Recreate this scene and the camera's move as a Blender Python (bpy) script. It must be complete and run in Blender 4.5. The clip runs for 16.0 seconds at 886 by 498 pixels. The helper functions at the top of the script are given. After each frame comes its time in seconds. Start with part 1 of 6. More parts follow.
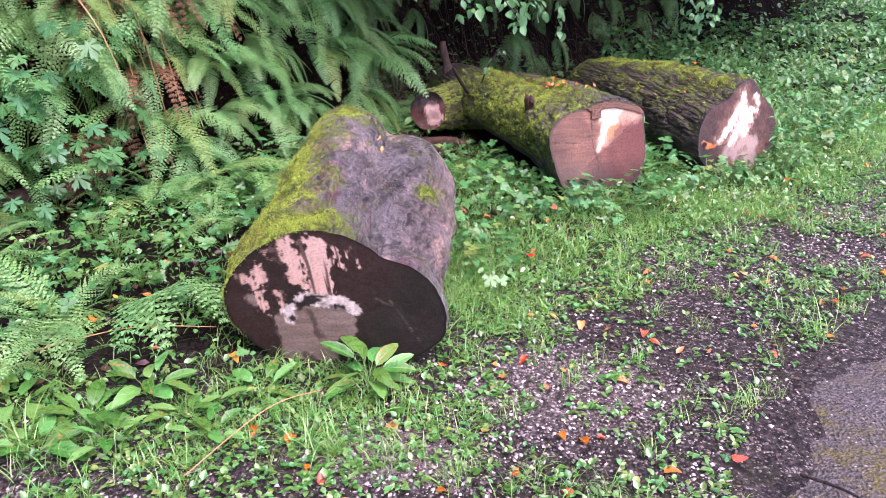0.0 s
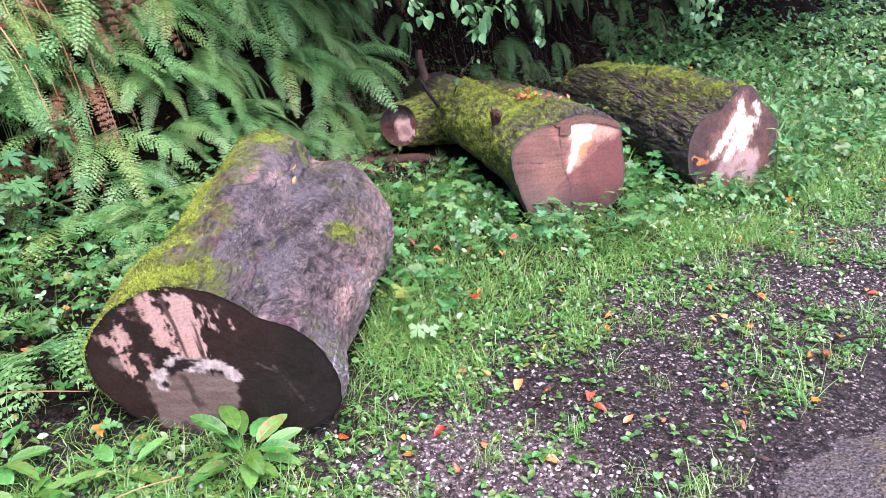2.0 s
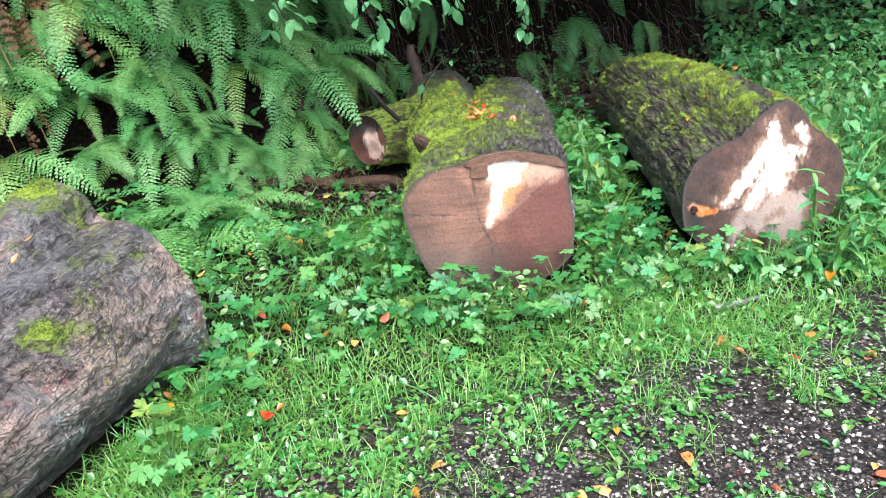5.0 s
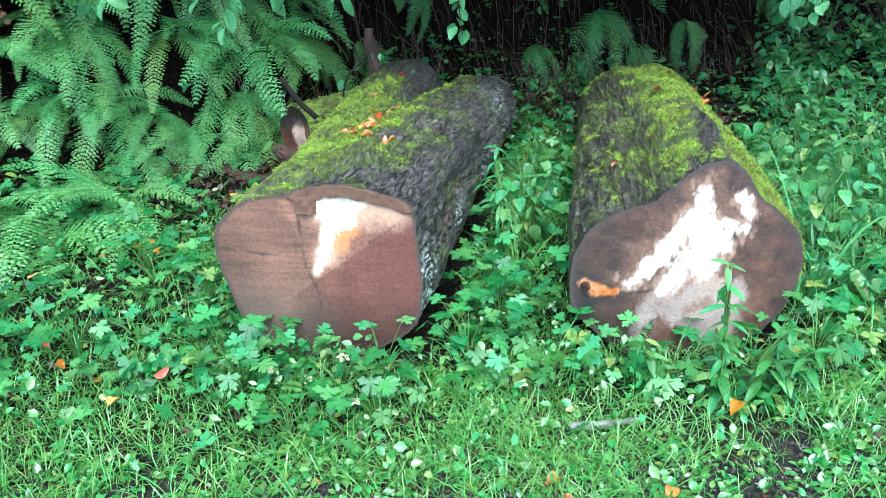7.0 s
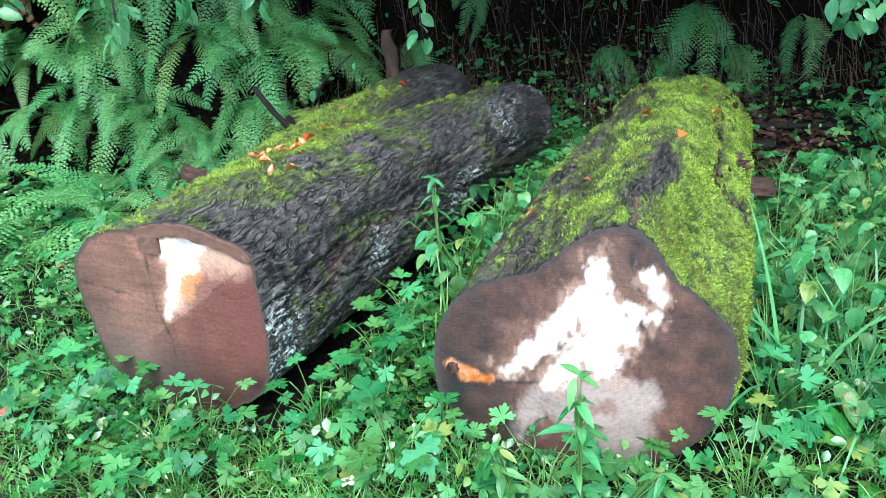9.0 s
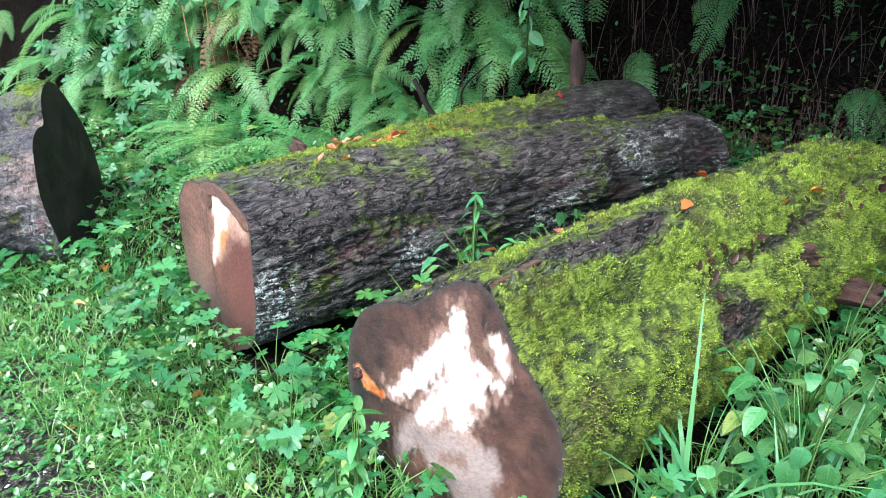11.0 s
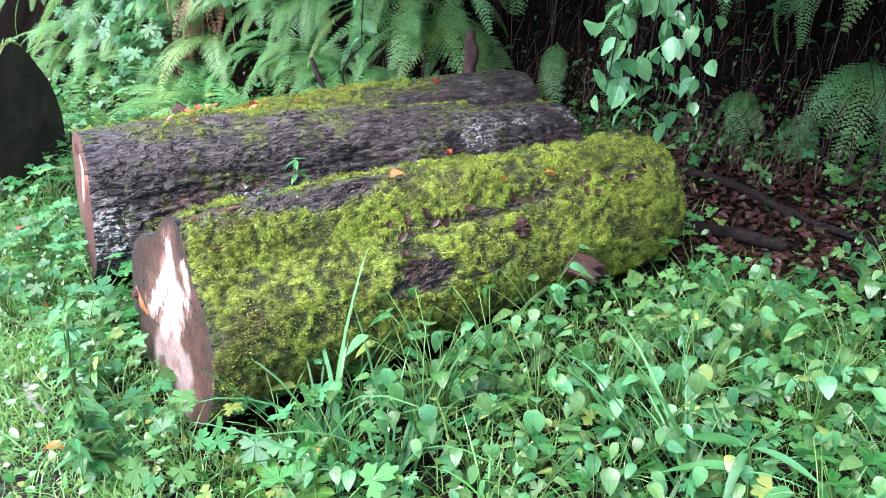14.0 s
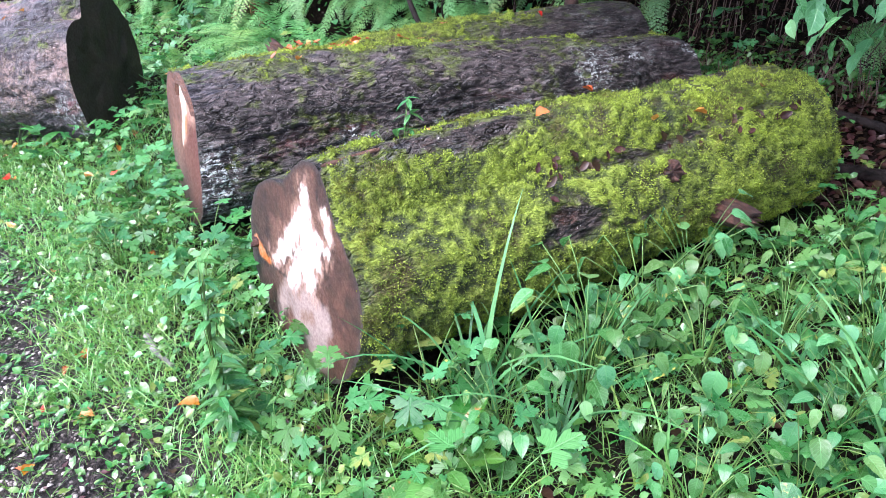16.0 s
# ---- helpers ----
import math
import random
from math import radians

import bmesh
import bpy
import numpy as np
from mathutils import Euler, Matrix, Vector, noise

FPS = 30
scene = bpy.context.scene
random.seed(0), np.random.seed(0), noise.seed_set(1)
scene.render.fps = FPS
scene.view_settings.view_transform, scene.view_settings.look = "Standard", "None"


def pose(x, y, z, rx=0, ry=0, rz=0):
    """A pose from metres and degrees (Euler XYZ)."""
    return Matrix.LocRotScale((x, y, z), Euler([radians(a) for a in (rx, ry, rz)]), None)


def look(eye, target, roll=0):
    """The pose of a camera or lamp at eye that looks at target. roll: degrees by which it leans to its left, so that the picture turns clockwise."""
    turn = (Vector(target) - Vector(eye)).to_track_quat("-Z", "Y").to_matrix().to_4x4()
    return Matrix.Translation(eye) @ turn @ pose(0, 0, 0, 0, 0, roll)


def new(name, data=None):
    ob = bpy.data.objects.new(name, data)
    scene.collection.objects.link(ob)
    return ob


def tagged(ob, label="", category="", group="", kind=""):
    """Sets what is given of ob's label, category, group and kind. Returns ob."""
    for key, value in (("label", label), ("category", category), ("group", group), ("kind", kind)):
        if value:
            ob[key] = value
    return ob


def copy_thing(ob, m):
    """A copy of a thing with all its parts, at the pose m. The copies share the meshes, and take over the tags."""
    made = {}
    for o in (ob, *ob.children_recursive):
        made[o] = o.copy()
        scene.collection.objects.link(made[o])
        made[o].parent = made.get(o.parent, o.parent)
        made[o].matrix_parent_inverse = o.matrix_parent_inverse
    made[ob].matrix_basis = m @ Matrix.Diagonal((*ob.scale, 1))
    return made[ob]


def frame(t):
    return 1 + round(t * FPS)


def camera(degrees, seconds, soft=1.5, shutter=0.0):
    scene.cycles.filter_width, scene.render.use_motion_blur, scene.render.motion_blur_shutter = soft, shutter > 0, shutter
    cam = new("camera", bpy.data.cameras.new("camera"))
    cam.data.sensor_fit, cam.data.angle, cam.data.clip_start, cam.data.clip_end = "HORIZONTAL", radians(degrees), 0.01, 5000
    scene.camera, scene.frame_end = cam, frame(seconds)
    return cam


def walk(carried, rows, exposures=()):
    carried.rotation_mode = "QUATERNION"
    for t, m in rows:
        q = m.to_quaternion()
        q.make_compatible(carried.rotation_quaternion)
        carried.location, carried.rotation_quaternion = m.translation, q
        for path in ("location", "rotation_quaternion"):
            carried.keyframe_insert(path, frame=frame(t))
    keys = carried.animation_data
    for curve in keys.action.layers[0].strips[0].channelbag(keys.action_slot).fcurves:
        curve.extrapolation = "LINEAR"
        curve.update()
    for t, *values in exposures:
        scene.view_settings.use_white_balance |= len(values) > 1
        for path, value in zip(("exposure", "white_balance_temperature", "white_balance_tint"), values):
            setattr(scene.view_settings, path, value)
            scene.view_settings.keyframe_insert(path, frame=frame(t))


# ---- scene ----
cam = camera(61.0, 16.0, soft=0.75)
METRES, EYE, TILT, LEAN, TURN = 7.0, 1.535, -24.0, 0.0, 0.0
ROWS = [
    (0.0, 0.0, 0.0, 0.0, -0.0, 0.0, 0.0),
    (0.5, 0.0107, 0.0059, 0.0021, -0.31, -0.61, 1.44),
    (1.0, 0.0357, 0.0158, 0.0085, 1.18, 1.49, 0.4),
    (1.5, 0.0529, 0.0298, 0.0131, 1.98, 1.82, 1.28),
    (2.0, 0.0648, 0.0613, 0.0227, 3.29, 0.11, 0.5),
    (2.5, 0.0812, 0.0883, 0.0331, 4.01, -0.52, 1.03),
    (3.0, 0.1145, 0.1138, 0.0434, 7.73, 0.62, -0.39),
    (3.5, 0.1425, 0.1435, 0.0493, 12.61, -1.34, -0.27),
    (4.0, 0.1583, 0.1764, 0.0645, 15.0, -3.04, -3.52),
    (4.5, 0.1896, 0.2008, 0.0739, 17.51, -1.27, -4.32),
    (5.0, 0.2277, 0.2208, 0.0844, 18.68, -2.74, -1.7),
    (7.5, 0.3181, 0.3759, 0.1398, 29.18, -6.19, -9.13),
    (8.0, 0.3307, 0.4032, 0.1504, 31.82, -6.32, -9.07),
    (8.5, 0.3599, 0.4291, 0.1614, 38.55, -7.77, -11.78),
    (9.0, 0.3759, 0.46, 0.1693, 42.66, -9.57, -10.61),
    (9.5, 0.3849, 0.4898, 0.1856, 49.69, -14.82, -15.0),
    (10.0, 0.4123, 0.5179, 0.1966, 57.84, -15.42, -16.29),
    (12.5, 0.4889, 0.6344, 0.248, 86.82, -25.58, -19.9),
    (13.0, 0.509, 0.646, 0.2564, 86.02, -24.14, -21.13),
    (13.5, 0.5173, 0.6615, 0.2655, 81.32, -20.53, -19.8),
    (14.0, 0.5257, 0.6793, 0.2692, 81.35, -22.49, -20.37),
    (14.5, 0.5307, 0.6891, 0.2698, 82.78, -24.93, -19.03),
    (15.0, 0.5277, 0.6812, 0.2662, 83.34, -26.53, -19.01),
    (15.5, 0.5188, 0.6582, 0.2566, 83.77, -25.82, -17.93),
    (16.0, 0.5008, 0.6472, 0.2481, 84.1, -27.69, -19.19),
]
walk(cam, [(t, pose(0, 0, EYE, TILT, LEAN, TURN) @ pose(METRES * x, METRES * y, METRES * z, 90 + pitch, roll, yaw)) for t, x, y, z, yaw, pitch, roll in ROWS], exposures=[(0.0, 2.15, 6050, 44), (2.0, 2.2, 5950, 38), (3.5, 2.25, 5900, 16), (5.0, 2.3, 5950, 4), (7.5, 2.25, 5000, -9), (8.5, 2.22, 5150, -4), (10.0, 2.18, 5350, 0), (12.5, 2.38, 5750, 16), (13.5, 2.5, 5700, 19), (14.5, 2.55, 5600, 23), (16.0, 2.4, 5600, 22)])

# ---- light ----
world = bpy.data.worlds.new("overcast_sky")
scene.world = world
world.use_nodes = True
wn = world.node_tree
sky = wn.nodes.new("ShaderNodeTexSky")
sky.sky_type = "NISHITA"
sky.sun_disc = False
sky.sun_elevation = radians(62)
sky.sun_rotation = radians(140)
sky.dust_density = 4.0
wn.links.new(sky.outputs[0], wn.nodes["Background"].inputs[0])
wn.nodes["Background"].inputs[1].default_value = 0.115

sun_data = bpy.data.lights.new("sun", "SUN")
sun_data.energy = 2.2
sun_data.angle = radians(55)
sun_data.color = (1.0, 0.95, 0.88)
sun = new("sun", sun_data)
sun.matrix_world = look((4.6, -1.2, 13.2), (0.5, 4.5, 0))


# ---- small tools ----
def lattice(ix, iy, iz, seed):
    h = ix.astype(np.int64) * 374761393 + iy.astype(np.int64) * 668265263 + iz.astype(np.int64) * 2147483647 + seed * 974634777
    h = (h ^ (h >> 13)) * 1274126177
    h = h ^ (h >> 16)
    return (h & 0xFFFF) / 32767.5 - 1.0


def vnoise(p, seed=0):
    """Smooth value noise in -1..1 at an (n, 3) array of places."""
    i = np.floor(p)
    f = p - i
    f = f * f * (3 - 2 * f)
    i = i.astype(np.int64)
    out = 0
    for dx in (0, 1):
        wx = f[..., 0] if dx else 1 - f[..., 0]
        for dy in (0, 1):
            wy = f[..., 1] if dy else 1 - f[..., 1]
            for dz in (0, 1):
                wz = f[..., 2] if dz else 1 - f[..., 2]
                out = out + wx * wy * wz * lattice(i[..., 0] + dx, i[..., 1] + dy, i[..., 2] + dz, seed)
    return out


def fbm(p, octaves=4, seed=0):
    out, amp, total = 0, 1.0, 0
    for k in range(octaves):
        out = out + amp * vnoise(p * 2.0 ** k, seed + k)
        total += amp
        amp *= 0.5
    return out / total


def flat(x, y, k):
    return np.stack([x * k, y * k, np.zeros_like(x)], -1)


def step(a, b, x):
    t = np.clip((x - a) / (b - a), 0, 1)
    return t * t * (3 - 2 * t)


def mesh_of(name, verts, tris=None, quads=None, mats=(), smooth=True, attrs=(), colours=()):
    me = bpy.data.meshes.new(name)
    verts = np.asarray(verts, dtype=np.float32).reshape(-1, 3)
    loops, sizes = [], []
    if quads is not None and len(quads):
        loops.append(np.asarray(quads, dtype=np.int32).ravel())
        sizes.append(np.full(len(quads), 4, dtype=np.int32))
    if tris is not None and len(tris):
        loops.append(np.asarray(tris, dtype=np.int32).ravel())
        sizes.append(np.full(len(tris), 3, dtype=np.int32))
    loops, sizes = np.concatenate(loops), np.concatenate(sizes)
    me.vertices.add(len(verts))
    me.vertices.foreach_set("co", verts.ravel())
    me.loops.add(len(loops))
    me.loops.foreach_set("vertex_index", loops)
    me.polygons.add(len(sizes))
    me.polygons.foreach_set("loop_start", np.concatenate([[0], np.cumsum(sizes)[:-1]]).astype(np.int32))
    me.polygons.foreach_set("use_smooth", np.full(len(sizes), smooth))
    for m in mats:
        me.materials.append(m)
    me.update(calc_edges=True)
    for key, values in attrs:
        me.attributes.new(key, "FLOAT", "POINT").data.foreach_set("value", np.asarray(values, dtype=np.float32).ravel())
    for key, values in colours:
        rgba = np.ones((len(verts), 4), dtype=np.float32)
        rgba[:, :3] = values
        me.attributes.new(key, "FLOAT_COLOR", "POINT").data.foreach_set("color", rgba.ravel())
    me.validate()
    return me


def part(name, me, parent, label=""):
    ob = new(name, me)
    ob.parent = parent
    return tagged(ob, label)


def grid_quads(rows, cols, closed):
    i, j = np.meshgrid(np.arange(rows - 1), np.arange(cols if closed else cols - 1), indexing="ij")
    a = i * cols + j
    b = i * cols + (j + 1) % cols
    return np.stack([a, b, b + cols, a + cols], -1).reshape(-1, 4)


def tube(points, radii, sides=8, rough=0.0, seed=0):
    """Vertices and quads of a tapering, slightly knobbly rod along points, with closed ends."""
    pts = np.array(points, float)
    n = len(pts)
    tan = np.gradient(pts, axis=0)
    tan /= np.linalg.norm(tan, axis=1, keepdims=True)
    up = np.array([0.0, 0.0, 1.0]) if abs(tan[:, 2]).mean() < 0.8 else np.array([1.0, 0.0, 0.0])
    u = np.cross(tan, up)
    u /= np.linalg.norm(u, axis=1, keepdims=True)
    v = np.cross(tan, u)
    a = np.linspace(0, 2 * np.pi, sides, endpoint=False)
    r = np.asarray(radii, float)[:, None] * np.ones(sides)
    p = pts[:, None] + r[..., None] * (np.cos(a)[None, :, None] * u[:, None] + np.sin(a)[None, :, None] * v[:, None])
    if rough:
        p = p + rough * fbm(p * 14, 3, seed)[..., None] * (p - pts[:, None]) / np.maximum(r[..., None], 1e-5)
    verts = np.concatenate([p.reshape(-1, 3), pts[:1], pts[-1:]])
    quads = grid_quads(n, sides, True)
    j = np.arange(sides)
    tris = np.concatenate([np.stack([np.full(sides, n * sides), (j + 1) % sides, j], -1),
                           np.stack([np.full(sides, n * sides + 1), (n - 1) * sides + j, (n - 1) * sides + (j + 1) % sides], -1)])
    return verts, quads, tris


def curve_points(ctrl, n=24):
    """A smooth line through a few control points."""
    c = np.array(ctrl, float)
    t = np.linspace(0, len(c) - 1, n)
    i = np.clip(t.astype(int), 0, len(c) - 2)
    f = (t - i)[:, None]
    p0, p1, p2, p3 = c[np.maximum(i - 1, 0)], c[i], c[i + 1], c[np.minimum(i + 2, len(c) - 1)]
    return 0.5 * (2 * p1 + (p2 - p0) * f + (2 * p0 - 5 * p1 + 4 * p2 - p3) * f ** 2 + (3 * p1 - p0 - 3 * p2 + p3) * f ** 3)


# ---- materials ----
class Nodes:
    """Builds a node material: n() adds a node, and sockets are linked or set by name or number."""

    def __init__(self, name):
        self.mat = bpy.data.materials.new(name)
        self.mat.use_nodes = True
        self.t = self.mat.node_tree
        self.bsdf = self.t.nodes["Principled BSDF"]
        self.out = self.t.nodes["Material Output"]

    def n(self, kind, ins=None, operation="", use_clamp=False, attribute_name=""):
        node = self.t.nodes.new("ShaderNode" + kind)
        if operation:
            node.operation = operation
        if use_clamp:
            node.use_clamp = True
        if attribute_name:
            node.attribute_name = attribute_name
        for k, v in (ins or {}).items():
            self.put(node.inputs[k], v)
        return node

    def put(self, socket, v):
        if isinstance(v, bpy.types.NodeSocket):
            self.t.links.new(v, socket)
        elif isinstance(v, bpy.types.Node):
            self.t.links.new(v.outputs[0], socket)
        elif isinstance(v, tuple) and len(v) == 3 and socket.type == "RGBA":
            socket.default_value = (*v, 1)
        else:
            socket.default_value = v

    def set(self, **ins):
        for k, v in ins.items():
            self.put(self.bsdf.inputs[k.replace("_", " ")], v)

    def noise(self, scale, detail=4, rough=0.6, where=None, out=0):
        ins = {"Scale": scale, "Detail": detail, "Roughness": rough}
        ins["Vector"] = where if where is not None else self.place()
        return self.n("TexNoise", ins).outputs[out]

    def place(self):
        return self.n("NewGeometry").outputs["Position"]

    def attr(self, key, out="Fac"):
        return self.n("Attribute", attribute_name=key).outputs[out]

    def math(self, op, a, b=0.0, clamp=False):
        return self.n("Math", {0: a, 1: b}, operation=op, use_clamp=clamp).outputs[0]

    def ramp(self, value, a, b, lo=0.0, hi=1.0):
        node = self.n("MapRange", {"Value": value, "From Min": a, "From Max": b, "To Min": lo, "To Max": hi})
        node.interpolation_type = "SMOOTHSTEP"
        return node.outputs[0]

    def mix(self, fac, a, b, mode="MIX"):
        node = self.t.nodes.new("ShaderNodeMix")
        node.data_type, node.blend_type = "RGBA", mode
        self.put(node.inputs[0], fac)
        self.put(node.inputs[6], a)
        self.put(node.inputs[7], b)
        return node.outputs[2]

    def bump(self, height, dist, strength=1.0, under=None):
        ins = {"Height": height, "Distance": dist, "Strength": strength}
        if under is not None:
            ins["Normal"] = under
        return self.n("Bump", ins).outputs[0]


def leaf_material(name, colour, spread=0.035, light=0.35, gloss=0.32, spots=0.0, spot_colour=(0.35, 0.25, 0.05), veins=0.0, fading=0.0, each=1.0, relief=0.0015, shine=0.5):
    """A wet leaf: thin, partly translucent, each one a little different in tone."""
    m = Nodes(name)
    island = m.n("NewGeometry").outputs["Random Per Island"]
    obj = m.n("ObjectInfo").outputs["Random"]
    r = m.math("FRACT", m.math("ADD", m.math("MULTIPLY", island, each), obj))
    hue = m.math("ADD", m.math("MULTIPLY", m.math("SUBTRACT", r, 0.5), spread * 2), 0.5)
    r2 = m.math("FRACT", m.math("MULTIPLY", r, 17.31))
    val = m.ramp(r2, 0, 1, 0.5, 1.4)
    blot = m.noise(38, 3)
    hsv = m.n("HueSaturation", {"Hue": hue, "Saturation": m.ramp(r2, 0, 1, 1.08, 0.9), "Value": val, "Color": (*colour, 1)}).outputs[0]
    col = m.mix(m.ramp(blot, 0.35, 0.7, 0, 0.3), hsv, tuple(c * 1.5 for c in colour))
    rough_h = m.math("ADD", m.noise(140, 2), m.math("MULTIPLY", m.noise(45, 2), 1.6))
    if fading:
        old = m.math("GREATER_THAN", m.math("FRACT", m.math("MULTIPLY", r, 29.7)), 1 - fading)
        col = m.mix(m.math("MULTIPLY", old, m.ramp(blot, 0.3, 0.6, 0.2, 0.8)), col, (0.22, 0.24, 0.05))
    if veins:
        lc = m.n("SeparateXYZ", {0: m.attr("leafco", "Vector")})
        off = m.math("ABSOLUTE", lc.outputs[0])
        rib = m.ramp(off, 0.03, 0.008)
        side = m.ramp(m.math("SINE", m.math("MULTIPLY", m.math("SUBTRACT", lc.outputs[1], m.math("MULTIPLY", off, 0.9)), 48.0)), 0.55, 0.95)
        line = m.math("MAXIMUM", rib, m.math("MULTIPLY", side, 0.6))
        col = m.mix(m.math("MULTIPLY", line, veins), col, tuple(min(1, c * 1.9 + 0.02) for c in colour))
        rough_h = m.math("SUBTRACT", m.math("MULTIPLY", rough_h, 0.6), m.math("MULTIPLY", line, 0.9))
    if spots:
        sp = m.math("MULTIPLY", m.ramp(m.noise(60, 2), 0.56, 0.66), m.ramp(m.math("FRACT", m.math("MULTIPLY", r, 5.7)), 1 - spots, 1 - spots + 0.05))
        col = m.mix(sp, col, spot_colour)
    m.set(Base_Color=col, Roughness=m.ramp(blot, 0.3, 0.7, gloss - 0.08, gloss + 0.15), Normal=m.bump(rough_h, relief, 0.7))
    m.put(m.bsdf.inputs["Specular IOR Level"], shine if gloss < 0.38 else 0.4)
    tr = m.n("BsdfTranslucent", {"Color": m.mix(0.5, col, tuple(min(1, c * 2.6) for c in colour))})
    mixer = m.n("MixShader", {0: light, 1: m.bsdf.outputs[0], 2: tr.outputs[0]})
    m.t.links.new(mixer.outputs[0], m.out.inputs[0])
    return m.mat


def moss_material():
    """Moss shoots, bright and dull in drifts, browner here and there."""
    m = Nodes("moss_sprig")
    r = m.n("NewGeometry").outputs["Random Per Island"]
    drift = m.math("ADD", m.math("MULTIPLY", m.noise(9, 5, 0.7), 0.6), m.math("MULTIPLY", m.noise(70, 3, 0.7), 0.4))
    col = m.mix(m.ramp(drift, 0.38, 0.6), (0.055, 0.09, 0.012), (0.4, 0.53, 0.055))
    col = m.mix(m.ramp(r, 0.3, 0.9, 0.0, 0.75), col, (0.045, 0.055, 0.008))
    col = m.mix(m.ramp(m.noise(5, 3), 0.54, 0.68, 0, 0.5), col, (0.12, 0.085, 0.014))
    m.set(Base_Color=col, Roughness=0.7)
    tr = m.n("BsdfTranslucent", {"Color": col})
    m.t.links.new(m.n("MixShader", {0: 0.45, 1: m.bsdf.outputs[0], 2: tr.outputs[0]}).outputs[0], m.out.inputs[0])
    return m.mat


M_FERN = leaf_material("fern_green", (0.11, 0.25, 0.076), 0.03, 0.38, 0.4, each=0.12)
M_FERN_PALE = leaf_material("fern_yellow_green", (0.13, 0.25, 0.065), 0.04, 0.4, 0.42, each=0.15)
M_BUTTER = leaf_material("toothed_leaf_green", (0.046, 0.16, 0.037), 0.045, 0.32, 0.3, veins=0.2, fading=0.02, shine=0.4)
M_SMALL = leaf_material("small_leaf_green", (0.066, 0.18, 0.036), 0.05, 0.36, 0.25, fading=0.05, shine=0.8)
M_GRASS = leaf_material("grass_green", (0.115, 0.26, 0.05), 0.045, 0.4, 0.3, fading=0.06, shine=0.8)
M_SEDGE = leaf_material("long_grass_green", (0.05, 0.17, 0.05), 0.02, 0.3, 0.42)
M_OVATE = leaf_material("oval_leaf_green", (0.054, 0.162, 0.044), 0.05, 0.32, 0.27, 0.12, (0.4, 0.36, 0.07), veins=0.4, fading=0.04, shine=0.5)
M_DOCK = leaf_material("dock_leaf_green", (0.06, 0.18, 0.03), 0.03, 0.35, 0.3, 0.35, (0.25, 0.12, 0.03), veins=0.22)
M_BEECH = leaf_material("beech_leaf_green", (0.075, 0.2, 0.075), 0.03, 0.45, 0.2, veins=0.5)
M_LOBED = leaf_material("lobed_leaf_green", (0.032, 0.125, 0.036), 0.03, 0.3, 0.33, veins=0.25, shine=0.35)
M_CANOPY = leaf_material("canopy_green", (0.04, 0.1, 0.025), 0.03, 0.25, 0.4)
M_DEAD = leaf_material("dead_frond_brown", (0.11, 0.052, 0.02), 0.03, 0.2, 0.6)
M_FALLEN = leaf_material("fallen_leaf_orange", (0.34, 0.115, 0.022), 0.05, 0.15, 0.3, 0.5, (0.12, 0.035, 0.015))
M_LITTER = leaf_material("leaf_litter_brown", (0.034, 0.0135, 0.0085), 0.05, 0.1, 0.45)
M_ROOT = leaf_material("dead_root_brown", (0.05, 0.027, 0.016), 0.03, 0.05, 0.6)
M_STRAW = leaf_material("dry_straw", (0.26, 0.17, 0.06), 0.03, 0.1, 0.6)
M_STEM = leaf_material("green_stem", (0.07, 0.145, 0.028), 0.03, 0.1, 0.4)
M_MOSS_TUFT = moss_material()
M_FLOWER = leaf_material("cream_flower", (0.75, 0.7, 0.45), 0.02, 0.3, 0.5)


